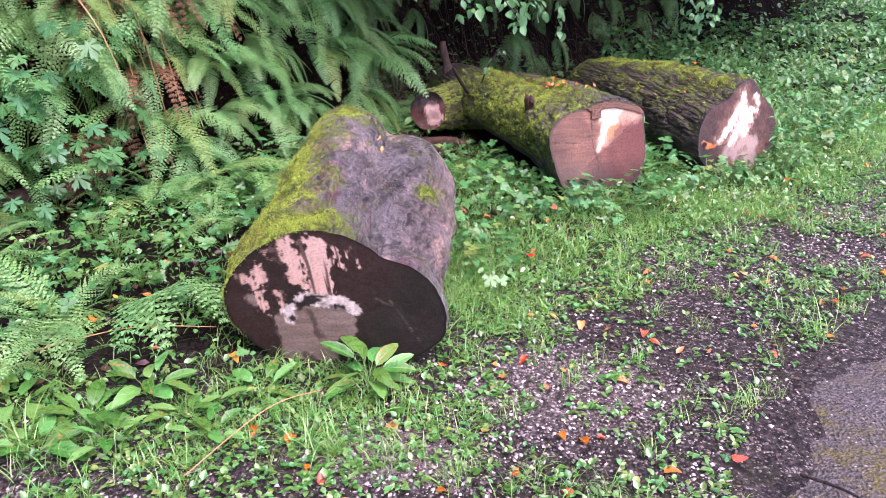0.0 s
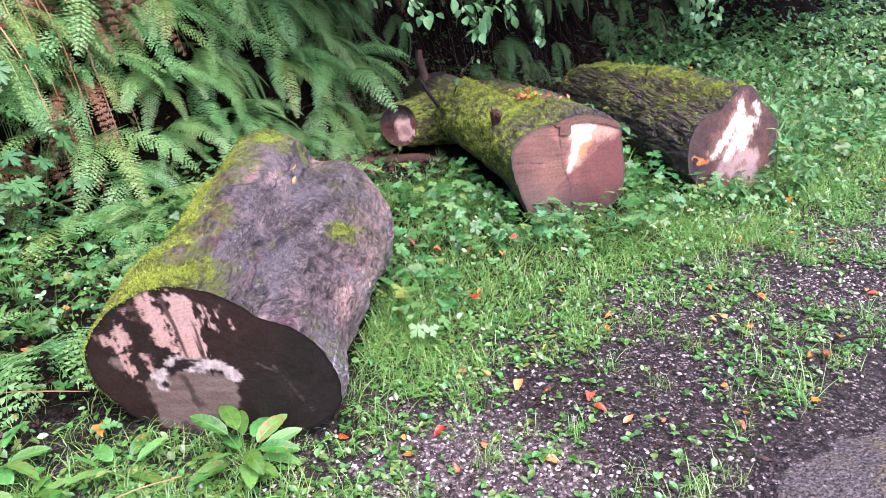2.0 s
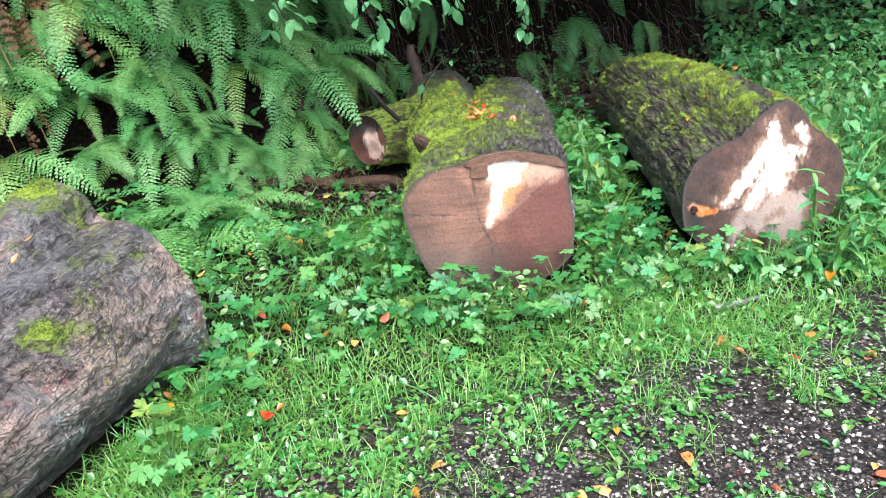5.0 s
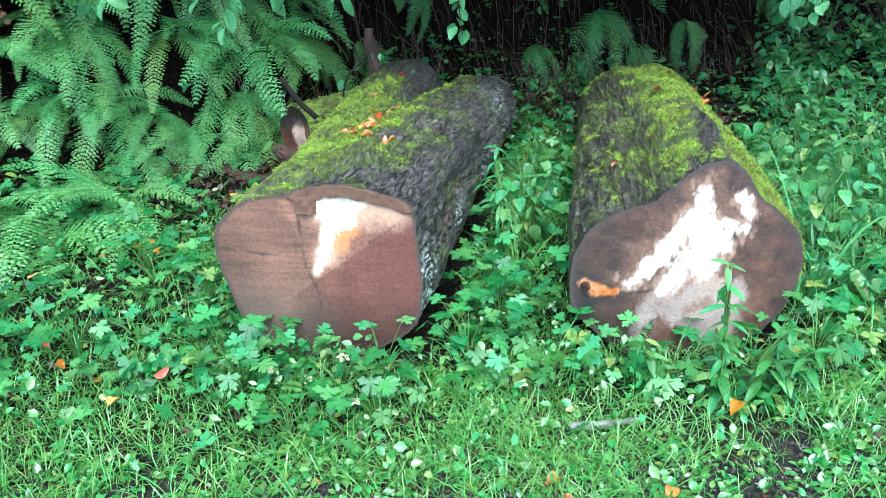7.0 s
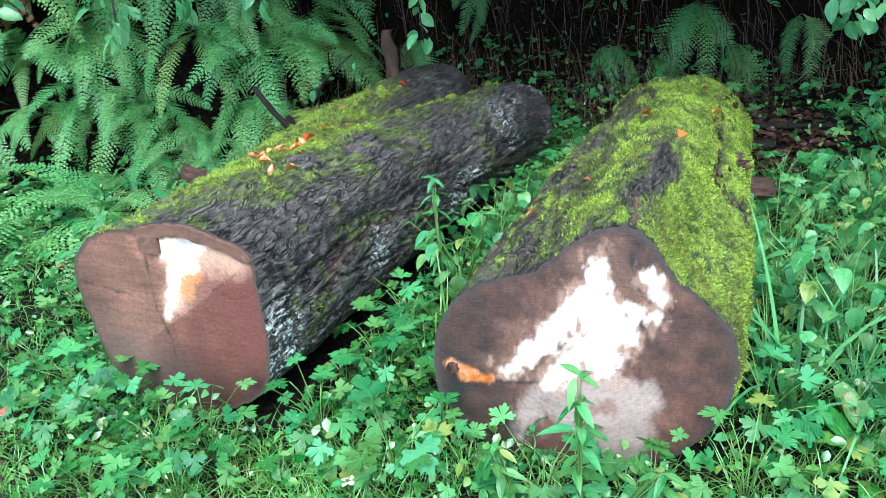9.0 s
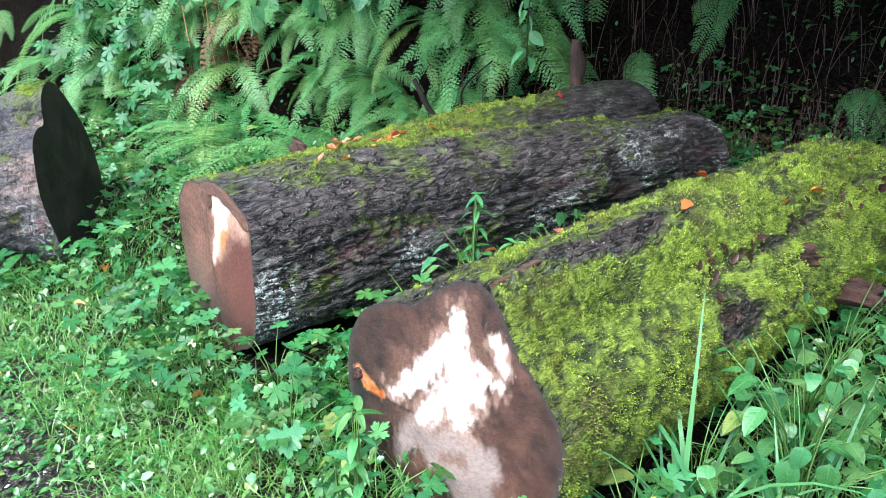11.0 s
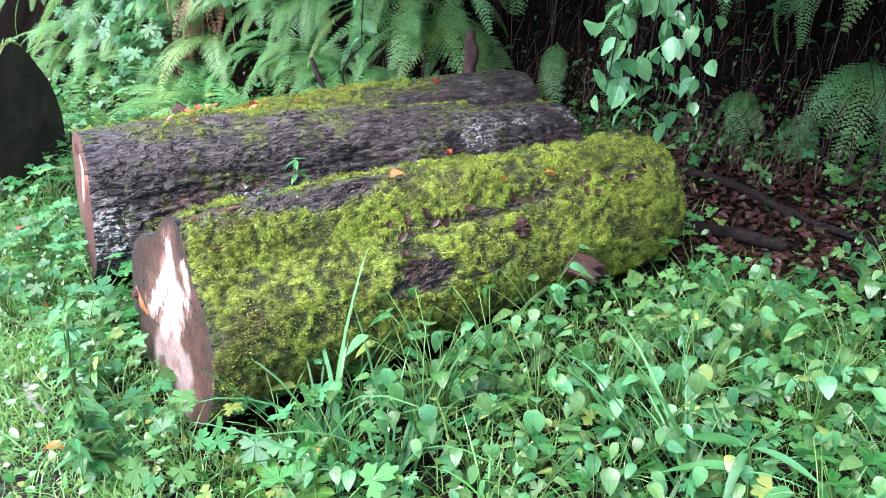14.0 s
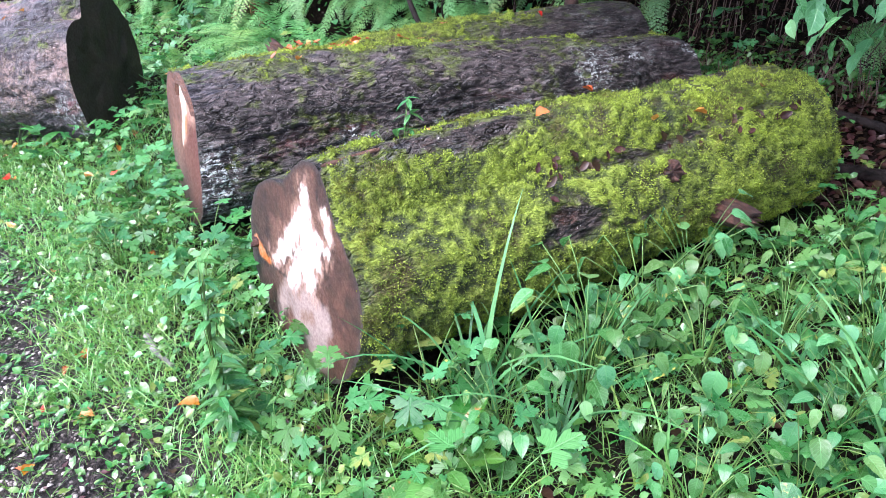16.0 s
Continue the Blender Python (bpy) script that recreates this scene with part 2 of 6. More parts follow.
def ground_material():
    """Dark soil and grit with pale chippings; brown litter, blackened for shade, under the plants and on the bank."""
    m = Nodes("ground_soil")
    bent = m.n("VectorMath", {0: m.place(), 1: m.n("VectorMath", {0: m.noise(70, 3, 0.7, None, 1), 1: (0.02, 0.02, 0.02)}, operation="MULTIPLY").outputs[0]}, operation="ADD").outputs[0]
    grit = m.n("TexVoronoi", {"Vector": bent, "Scale": 85.0, "Randomness": 1.0})
    big = m.noise(2.3, 5)
    fine = m.noise(60, 5, 0.7)
    crumb = m.noise(26, 5, 0.75)
    stone = m.ramp(m.n("SeparateColor", {0: grit.outputs["Color"]}).outputs[0], 0.35, 1.0)
    soil = m.mix(m.ramp(m.math("ADD", m.math("MULTIPLY", fine, 0.5), m.math("MULTIPLY", crumb, 0.5)), 0.4, 0.62), (0.005, 0.004, 0.004), (0.055, 0.045, 0.043))
    soil = m.mix(m.ramp(m.noise(4.2, 5, 0.7), 0.52, 0.66, 0, 0.5), soil, (0.03, 0.034, 0.01))
    chip = m.mix(stone, (0.035, 0.03, 0.029), (0.45, 0.385, 0.36))
    cover = m.math("MULTIPLY", m.attr("gravel"), m.ramp(m.math("ADD", m.math("MULTIPLY", big, 0.7), m.math("MULTIPLY", fine, 0.5)), 0.42, 0.62))
    cover = m.math("MULTIPLY", m.math("MULTIPLY", cover, m.ramp(m.noise(9, 5, 0.7), 0.38, 0.58, 0.2, 1.0)), m.ramp(grit.outputs["Distance"], 0.62, 0.3))
    col = m.mix(cover, soil, chip)
    worn = m.math("MULTIPLY", m.attr("worn"), m.ramp(m.math("ADD", m.math("MULTIPLY", fine, 0.6), m.math("MULTIPLY", crumb, 0.4)), 0.36, 0.56))
    col = m.mix(worn, col, m.mix(stone, (0.2, 0.16, 0.15), (0.5, 0.42, 0.4)))
    # litter tone far below real soil: the shade of hollow and plants is in it
    litter_shade = m.mix(m.ramp(fine, 0.4, 0.65), (0.003, 0.0024, 0.002), (0.014, 0.009, 0.006))
    col = m.mix(m.math("MULTIPLY", m.attr("litter_shade"), m.ramp(big, 0.3, 0.6, 0.88, 1.0)), col, litter_shade)
    far = m.mix(fine, (0.02, 0.06, 0.012), (0.06, 0.13, 0.03))
    col = m.mix(m.attr("far"), col, far)
    h = m.math("ADD", m.math("ADD", m.math("MULTIPLY", m.ramp(grit.outputs["Distance"], 0.6, 0.1), cover), fine), m.math("MULTIPLY", crumb, 2.0))
    m.set(Base_Color=col, Roughness=m.math("ADD", m.ramp(big, 0.35, 0.65, 0.4, 0.7), m.math("MULTIPLY", m.attr("litter_shade"), 0.3), True), Normal=m.bump(h, 0.022, 1.0))
    m.put(m.bsdf.inputs["Specular IOR Level"], m.ramp(m.attr("litter_shade"), 0.0, 0.6, 0.12, 0.03))
    return m.mat


def road_material():
    """Wet worn tarmac with pale grit showing and moss spreading in patches."""
    m = Nodes("wet_tarmac")
    v = m.n("TexVoronoi", {"Vector": m.place(), "Scale": 95.0, "Randomness": 1.0})
    fleck = m.ramp(m.n("SeparateColor", {0: v.outputs["Color"]}).outputs[0], 0.92, 1.0)
    fine = m.noise(90, 4, 0.7)
    base = m.mix(m.ramp(fine, 0.3, 0.7), (0.008, 0.007, 0.007), (0.1, 0.088, 0.085))
    col = m.mix(m.math("MULTIPLY", fleck, m.ramp(v.outputs["Distance"], 0.55, 0.3)), base, (0.22, 0.19, 0.18))
    mossy = m.math("MULTIPLY", m.ramp(m.noise(3.0, 6, 0.75), 0.44, 0.6), m.ramp(m.noise(38, 4, 0.7), 0.4, 0.6, 0.1, 0.9))
    col = m.mix(mossy, col, (0.075, 0.066, 0.013))
    m.set(Base_Color=col, Roughness=m.ramp(m.noise(4, 4), 0.35, 0.65, 0.4, 0.75), Normal=m.bump(m.math("ADD", v.outputs["Distance"], fine), 0.01, 1.0))
    m.put(m.bsdf.inputs["Specular IOR Level"], 0.22)
    return m.mat


def bark_material(name, dark, mid, pale, lichen_amount, warm, tan=(0.26, 0.18, 0.15), crack=0.3, fine=34.0, along=0.35, deep=0.85, blotch=None):
    """Wet bark streaked along the trunk, with rust-coloured bare spots, crusty lichen and green moss where the moss mask is high."""
    m = Nodes(name)
    p = m.attr("rest", "Vector")
    long = m.n("VectorMath", {0: p, 1: (1.0, 1.0, 0.28)}, operation="MULTIPLY").outputs[0]
    n1 = m.noise(16, 6, 0.65, long)
    n2 = m.noise(55, 5, 0.7, p)
    n3 = m.noise(75, 4, 0.7, p) if blotch else m.noise(58, 5, 0.7, m.n("VectorMath", {0: p, 1: (1.0, 1.0, 0.5)}, operation="MULTIPLY").outputs[0])
    furrow = m.attr("furrow")
    fiss = m.math("ABSOLUTE", m.math("SUBTRACT", m.noise(fine, 3, 0.55, m.n("VectorMath", {0: p, 1: (1.0, 1.0, along)}, operation="MULTIPLY").outputs[0]), 0.5))
    fiss = m.ramp(fiss, 0.0, 0.05)
    col = m.mix(m.ramp(n1, 0.32, 0.68), dark, mid)
    col = m.mix(m.math("MULTIPLY", m.ramp(n3, 0.45, 0.7), m.ramp(furrow, 0.3, 0.8)), col, pale)
    col = m.mix(m.math("MULTIPLY", m.attr("tan"), m.ramp(n2, 0.35, 0.6)), col, tan)
    # shade painted into the creases: sunken furrows and fissures go near black
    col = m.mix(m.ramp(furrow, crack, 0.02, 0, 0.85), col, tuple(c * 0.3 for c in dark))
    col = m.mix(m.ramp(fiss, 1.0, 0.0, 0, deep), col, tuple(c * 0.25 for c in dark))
    col = m.mix(m.math("MULTIPLY", m.ramp(m.noise(7, 4, 0.6, long), 0.57, 0.7), m.ramp(n2, 0.35, 0.6, 0, 0.8)), col, warm)
    if blotch:
        col = m.mix(m.ramp(m.noise(5.5, 5, 0.65, p), 0.45, 0.58, 0, 0.85), col, blotch)
        col = m.mix(m.ramp(m.noise(8, 5, 0.65, long), 0.54, 0.64, 0, 0.75), col, tan)
        col = m.mix(m.ramp(m.noise(18, 6, 0.75, p), 0.52, 0.62, 0, 0.7), col, tuple(c * 0.4 for c in dark))
        col = m.mix(m.math("MULTIPLY", m.ramp(m.noise(3.5, 3, 0.6, p), 0.5, 0.62), m.ramp(n2, 0.48, 0.62, 0, 0.6)), col, (0.11, 0.115, 0.02))
    speck = m.n("TexVoronoi", {"Vector": p, "Scale": 130.0})
    col = m.mix(m.math("MULTIPLY", m.ramp(speck.outputs["Distance"], 0.25, 0.15), m.ramp(n2, 0.5, 0.6, 0, 0.8)), col, (0.5, 0.46, 0.42))
    crust = m.math("ADD", m.noise(62, 5, 0.8, p), m.math("MULTIPLY", m.math("SUBTRACT", furrow, 0.6), 0.06))
    lich = m.math("MULTIPLY", m.attr("lichen"), m.ramp(crust, 0.515, 0.585))
    lich = m.math("MULTIPLY", lich, m.ramp(m.noise(5, 4, 0.6, p), 0.46, 0.62))
    col = m.mix(m.math("MULTIPLY", lich, lichen_amount), col, (0.5, 0.55, 0.52))
    if blotch:
        bent = m.n("VectorMath", {0: m.n("VectorMath", {0: p, 1: (1.0, 1.0, 0.16)}, operation="MULTIPLY").outputs[0], 1: m.n("VectorMath", {0: m.noise(22, 4, 0.7, p, 1), 1: (0.03, 0.03, 0.02)}, operation="MULTIPLY").outputs[0]}, operation="ADD").outputs[0]
        edge = m.n("TexVoronoi", {"Vector": bent, "Scale": 44.0, "Randomness": 1.0})
        edge.feature = "DISTANCE_TO_EDGE"
        plate = m.ramp(edge.outputs["Distance"], 0.0, 0.09)
        shown = m.ramp(m.noise(7, 4, 0.65, p), 0.42, 0.6, 0.0, 1.0)
        # gaps between plates darkened the same way, to deepen the relief
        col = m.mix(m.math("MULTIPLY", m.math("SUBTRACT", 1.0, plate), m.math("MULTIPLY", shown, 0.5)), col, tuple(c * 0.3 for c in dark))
        cell = m.n("TexVoronoi", {"Vector": p, "Scale": 62.0, "Randomness": 1.0}).outputs["Distance"]
        grit = m.noise(170, 4, 0.75, p)
        col = m.mix(m.ramp(grit, 0.56, 0.68, 0, 0.6), col, tuple(c * 1.6 for c in pale))
        col = m.mix(m.ramp(grit, 0.42, 0.32, 0, 0.5), col, tuple(c * 0.3 for c in dark))
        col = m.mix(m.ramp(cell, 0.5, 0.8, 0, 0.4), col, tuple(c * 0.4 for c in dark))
        red = m.math("MULTIPLY", m.ramp(m.noise(9, 4, 0.65, long), 0.57, 0.68), m.ramp(n2, 0.4, 0.58, 0, 0.85))
        col = m.mix(red, col, warm)
        gash = m.math("ABSOLUTE", m.math("SUBTRACT", m.noise(8.0, 3, 0.45, m.n("VectorMath", {0: p, 1: (1.0, 1.0, 0.45)}, operation="MULTIPLY").outputs[0]), 0.5))
        gash = m.math("MULTIPLY", m.ramp(gash, 0.02, 0.004), m.ramp(m.noise(5, 2, 0.5, p), 0.42, 0.55))
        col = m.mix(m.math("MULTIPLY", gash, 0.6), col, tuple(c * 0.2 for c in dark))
        n3 = m.math("ADD", n3, m.math("MULTIPLY", plate, m.math("MULTIPLY", shown, 0.6)))
        n3 = m.math("SUBTRACT", m.math("SUBTRACT", m.math("ADD", n3, m.math("MULTIPLY", grit, 0.8)), m.math("MULTIPLY", cell, 0.7)), m.math("MULTIPLY", gash, 0.4))
        rust = m.math("MULTIPLY", m.attr("rust"), m.ramp(m.noise(24, 5, 0.7, long), 0.44, 0.62))
        col = m.mix(m.math("MULTIPLY", rust, 0.8), col, (0.13, 0.035, 0.036))
    moss = m.ramp(m.math("ADD", m.attr("moss"), m.math("MULTIPLY", m.math("SUBTRACT", n2, 0.5), 0.9)), 0.3, 0.6)
    # moss coloured by tuft height: hollows painted dark as if shaded, tops bright
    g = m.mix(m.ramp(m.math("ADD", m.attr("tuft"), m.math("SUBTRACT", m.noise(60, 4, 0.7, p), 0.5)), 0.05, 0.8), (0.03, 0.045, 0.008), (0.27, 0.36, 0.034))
    g = m.mix(m.ramp(m.noise(6, 4, 0.6, p), 0.5, 0.66, 0, 0.75), g, (0.07, 0.045, 0.013))
    film = m.math("MULTIPLY", m.ramp(m.math("ADD", m.attr("film"), m.math("MULTIPLY", m.math("SUBTRACT", m.noise(40, 5, 0.75, p), 0.5), 1.6)), 0.35, 0.75), m.ramp(n2, 0.35, 0.6, 0.2, 0.9))
    col = m.mix(film, col, m.mix(m.ramp(n3, 0.35, 0.65), (0.03, 0.042, 0.007), (0.12, 0.16, 0.018)))
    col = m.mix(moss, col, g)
    h = m.math("ADD", m.math("ADD", m.math("ADD", n2, n3), m.math("MULTIPLY", fiss, deep)), m.math("MULTIPLY", m.noise(190, 3, 0.7, p), m.math("ADD", m.math("MULTIPLY", moss, 1.2), 0.3)))
    m.set(Base_Color=col, Roughness=m.math("ADD", m.ramp(n1, 0.3, 0.7, 0.28, 0.55), m.math("MULTIPLY", moss, 0.4), True), Normal=m.bump(h, 0.02, 1.0))
    m.put(m.bsdf.inputs["Specular IOR Level"], 0.5)
    return m.mat


def cut_material(name, gloss, shine=0.5):
    """Sawn end grain: the wood's own stains, growth rings, fine saw marks."""
    m = Nodes(name)
    p = m.attr("rest", "Vector")
    col = m.n("Attribute", attribute_name="tone").outputs["Color"]
    sep = m.n("SeparateXYZ", {0: p})
    warp = m.math("MULTIPLY", m.noise(7, 3, 0.5, p), 0.03)
    rad = m.math("ADD", m.n("VectorMath", {0: p}, operation="LENGTH").outputs["Value"], warp)
    ring = m.math("SINE", m.math("MULTIPLY", rad, 520.0))
    saw = m.noise(1.0, 3, 0.6, m.n("CombineXYZ", {0: m.math("MULTIPLY", sep.outputs[0], 30.0), 1: m.math("MULTIPLY", sep.outputs[1], 340.0), 2: 0.0}).outputs[0])
    grain = m.noise(80, 4, 0.7, p)
    col = m.mix(m.math("MULTIPLY", m.ramp(ring, -0.2, 1.0), 0.14), col, m.mix(1.0, col, (0.5, 0.42, 0.36), "MULTIPLY"))
    col = m.mix(m.ramp(grain, 0.42, 0.72, 0, 0.45), col, m.mix(1.0, col, (0.45, 0.4, 0.38), "MULTIPLY"))
    col = m.mix(m.ramp(saw, 0.45, 0.75, 0, 0.14), col, m.mix(1.0, col, (1.5, 1.45, 1.4), "MULTIPLY"))
    h = m.math("ADD", m.math("MULTIPLY", saw, 0.3), grain)
    m.set(Base_Color=col, Roughness=m.ramp(grain, 0.3, 0.7, gloss, gloss + 0.25), Normal=m.bump(h, 0.003, 0.7))
    m.put(m.bsdf.inputs["Specular IOR Level"], shine)
    return m.mat


def plain_wood(name, a, b, gloss=0.5, scale=20, shine=0.4):
    m = Nodes(name)
    p = m.n("TexCoord").outputs["Object"]
    n = m.noise(scale, 5, 0.65, p)
    col = m.mix(m.ramp(n, 0.3, 0.7), a, b)
    col = m.mix(m.ramp(m.noise(4, 4, 0.6, p), 0.5, 0.7, 0, 0.6), col, tuple(c * 0.4 for c in a))
    m.set(Base_Color=col, Roughness=m.ramp(n, 0.3, 0.7, gloss - 0.1, gloss + 0.2), Normal=m.bump(m.noise(scale * 5, 4, 0.7, p), 0.008, 1.0))
    m.put(m.bsdf.inputs["Specular IOR Level"], shine)
    return m.mat


def stone_material():
    m = Nodes("chipping_stone")
    r = m.n("NewGeometry").outputs["Random Per Island"]
    n = m.noise(120, 4)
    col = m.mix(m.math("POWER", r, 1.5), (0.055, 0.047, 0.046), (0.5, 0.435, 0.41))
    col = m.mix(m.ramp(n, 0.45, 0.7, 0, 0.35), col, (0.16, 0.12, 0.1))
    m.set(Base_Color=col, Roughness=0.45, Normal=m.bump(n, 0.004, 0.8))
    return m.mat


M_GROUND, M_ROAD, M_STONE = ground_material(), road_material(), stone_material()
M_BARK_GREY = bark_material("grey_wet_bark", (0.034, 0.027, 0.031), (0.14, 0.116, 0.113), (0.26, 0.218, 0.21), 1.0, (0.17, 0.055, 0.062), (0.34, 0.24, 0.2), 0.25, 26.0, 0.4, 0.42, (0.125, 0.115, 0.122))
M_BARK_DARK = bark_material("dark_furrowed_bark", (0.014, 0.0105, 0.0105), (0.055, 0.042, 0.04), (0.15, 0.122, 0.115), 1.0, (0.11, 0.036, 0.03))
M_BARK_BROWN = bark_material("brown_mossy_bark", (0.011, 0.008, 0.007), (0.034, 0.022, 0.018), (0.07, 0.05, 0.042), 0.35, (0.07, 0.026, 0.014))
M_CUT_WET = cut_material("wet_end_grain", 0.5, 0.25)
M_CUT = cut_material("sawn_end_grain", 0.45)
M_CUT_OLD = cut_material("weathered_end_grain", 0.72)
M_TORN = plain_wood("torn_red_wood", (0.018, 0.009, 0.0065), (0.085, 0.034, 0.021), 0.5, 45)
M_HINGE = plain_wood("hinge_wood", (0.085, 0.04, 0.026), (0.17, 0.085, 0.055), 0.5, 60)
M_TWIG = plain_wood("dark_wet_twig", (0.006, 0.0045, 0.004), (0.022, 0.016, 0.014), 0.5, 30, 0.15)
M_STICK = plain_wood("brown_dead_wood", (0.02, 0.012, 0.009), (0.075, 0.04, 0.03), 0.55, 35, 0.3)
M_PALE = plain_wood("pale_weathered_wood", (0.1, 0.095, 0.085), (0.28, 0.265, 0.245), 0.6, 40)
M_TRUNK = plain_wood("tree_bark", (0.06, 0.05, 0.04), (0.14, 0.12, 0.1), 0.7, 12)

# ---- ground ----
EDGE_X = np.array([-30, -3, -1.4, -0.3, 0.15, 0.55, 1.1, 2.0, 2.75, 3.3, 4.2, 8, 40])
EDGE_Y = np.array([0.6, 1.6, 1.85, 2.12, 2.57, 3.0, 3.45, 3.95, 4.4, 5.0, 6.0, 10.0, 42.0])
ROAD_X = np.array([-30, -3, 0.2, 0.82, 0.95, 1.24, 1.65, 2.6, 3.6, 5.0, 9, 60])
ROAD_Y = np.array([-16, -1.6, 0.9, 1.6, 1.94, 2.27, 2.68, 3.4, 4.4, 5.9, 10.0, 61.0])


def verge(x, y):
    """How far a place lies inside the green verge, in metres across it; minus on the gravel."""
    return (y - np.interp(x, EDGE_X, EDGE_Y)) * 0.8


def bank_depth(x, y):
    along = (x + y - 0.55) * 0.707
    return (y - x - 5.75) / 1.414 - 0.38 * step(2.9, 3.9, along) + 0.13 * vnoise(flat(x, y, 1.1), 5)


def ground_z(x, y):
    x, y = np.asarray(x, float), np.asarray(y, float)
    d = bank_depth(x, y)
    z = np.interp(d, [-3, -0.4, 0.0, 0.2, 0.5, 0.8, 1.4, 2.6, 8, 30], [0.0, 0.03, 0.09, 0.36, 1.1, 1.55, 2.2, 3.0, 4.8, 6.0])
    rough = step(-0.5, 0.4, d)
    z = z + rough * (0.12 * fbm(flat(x, y, 2.6), 3, 9))
    z = z + 0.035 * step(0.0, 0.5, verge(x, y)) * (1 - rough) + 0.012 * fbm(flat(x, y, 3.1), 3, 3)
    right = step(2.5, 6.0, x) * step(0.2, 3.0, verge(x, y)) * (1 - rough)
    z = z + 0.25 * right
    return z - 0.012 * step(0.0, 0.3, np.interp(x, ROAD_X, ROAD_Y) - y)


def uneven(lo, hi, fine_lo, fine_hi, fine, reach):
    """Steps that are small in the middle and grow towards the horizon."""
    mid = np.arange(fine_lo, fine_hi + 1e-6, fine)
    out_hi = fine_hi + np.cumsum(np.geomspace(fine * 2, reach, 34))
    out_lo = fine_lo - np.cumsum(np.geomspace(fine * 2, reach, 34))[::-1]
    return np.concatenate([out_lo, mid, out_hi])


gx = uneven(-600, 600, -3.2, 5.2, 0.05, 130)
gy = uneven(-600, 600, 0.6, 9.2, 0.05, 130)
GX, GY = np.meshgrid(gx, gy)
GZ = ground_z(GX, GY)
near = np.clip(1 - np.maximum(np.abs(GX - 1), np.abs(GY - 5)) / 40, 0, 1)
GZ = np.where(near > 0, GZ, 0.4)
dd = bank_depth(GX, GY)
vv = verge(GX, GY)
fine_n = fbm(flat(GX, GY, 2.0), 3, 21)
gravel = step(0.35, -0.1, vv + 0.25 * fine_n)
# mask of the shade-blackened litter: the bank, and weaker under the verge plants
litter_shade = np.maximum(step(-0.9, -0.1, dd + 0.2 * fine_n), 0.75 * step(0.0, 0.5, vv))
worn = step(1.0, 0.35, np.hypot((GX + 0.15) / 0.36, (GY - 1.88) / 0.18) + 0.5 * fine_n) + 0.6 * step(1.0, 0.4, np.hypot((GX - 0.4) / 0.5, (GY - 2.2) / 0.32) + 0.5 * fine_n)
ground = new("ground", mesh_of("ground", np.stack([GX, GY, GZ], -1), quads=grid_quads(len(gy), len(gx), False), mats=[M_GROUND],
             attrs=[("gravel", gravel), ("litter_shade", litter_shade), ("far", step(7, 14, np.hypot(GX - 1, GY - 5))), ("worn", 0.45 * worn)]))
tagged(ground, "dark wet soil and pale grit rising into a bank blackened for shade", "ground", kind="structure")

# the tarmac lane: a strip along its worn edge, a little above the soil
rx = np.concatenate([np.linspace(-40, -2.2, 40), np.linspace(-2.1, 6, 160), np.linspace(6.2, 60, 40)])
across = np.concatenate([np.linspace(0, 1.6, 32), np.linspace(1.7, 3.6, 12)])
RX, AC = np.meshgrid(rx, across, indexing="ij")
wob = 0.13 * fbm(flat(RX, RX * 0, 2.3), 5, 31) + 0.09 * fbm(flat(RX, RX * 0, 15), 3, 32)
RY = np.interp(RX, ROAD_X, ROAD_Y) + wob - AC * 1.1
RXX = RX + AC * 0.75
RZ = ground_z(RXX, RY) - 0.01 + 0.03 * step(0, 0.3, AC) + 0.018 * fbm(flat(RXX, RY, 5), 4, 8) * step(0.8, 0.3, AC) + 0.003 * fbm(flat(RXX, RY, 40), 2, 9)
RZ = np.where(np.abs(RX) < 30, RZ, 0.41)
road = new("road", mesh_of("road", np.stack([RXX, RY, RZ], -1), quads=grid_quads(len(rx), len(across), False)[:, ::-1], mats=[M_ROAD]))
tagged(road, "wet dark tarmac lane with mossy patches and grit", "road", kind="structure")

# ---- logs ----
LOG_ZONES = []


def ring_radius(angles, radii, theta):
    a = np.array(angles, float)
    r = np.array(radii, float)
    a = np.concatenate([a - 360, a, a + 360])
    r = np.concatenate([r, r, r])
    t = np.degrees(theta) % 360
    raw = np.interp(t, a, r)
    k = np.ones(9) / 9
    return np.convolve(np.concatenate([raw[-4:], raw, raw[:4]]), k, "valid")


def unit(v):
    v = np.array(v, float)
    return v / np.linalg.norm(v)


def angle_in(th, lo, hi, soft=22):
    """1 between two angles of the girth, falling off beyond them."""
    mid, half = (lo + hi) / 2, (hi - lo) / 2
    d = np.abs((th - mid + 180) % 360 - 180)
    return step(half + soft, half - soft, d)


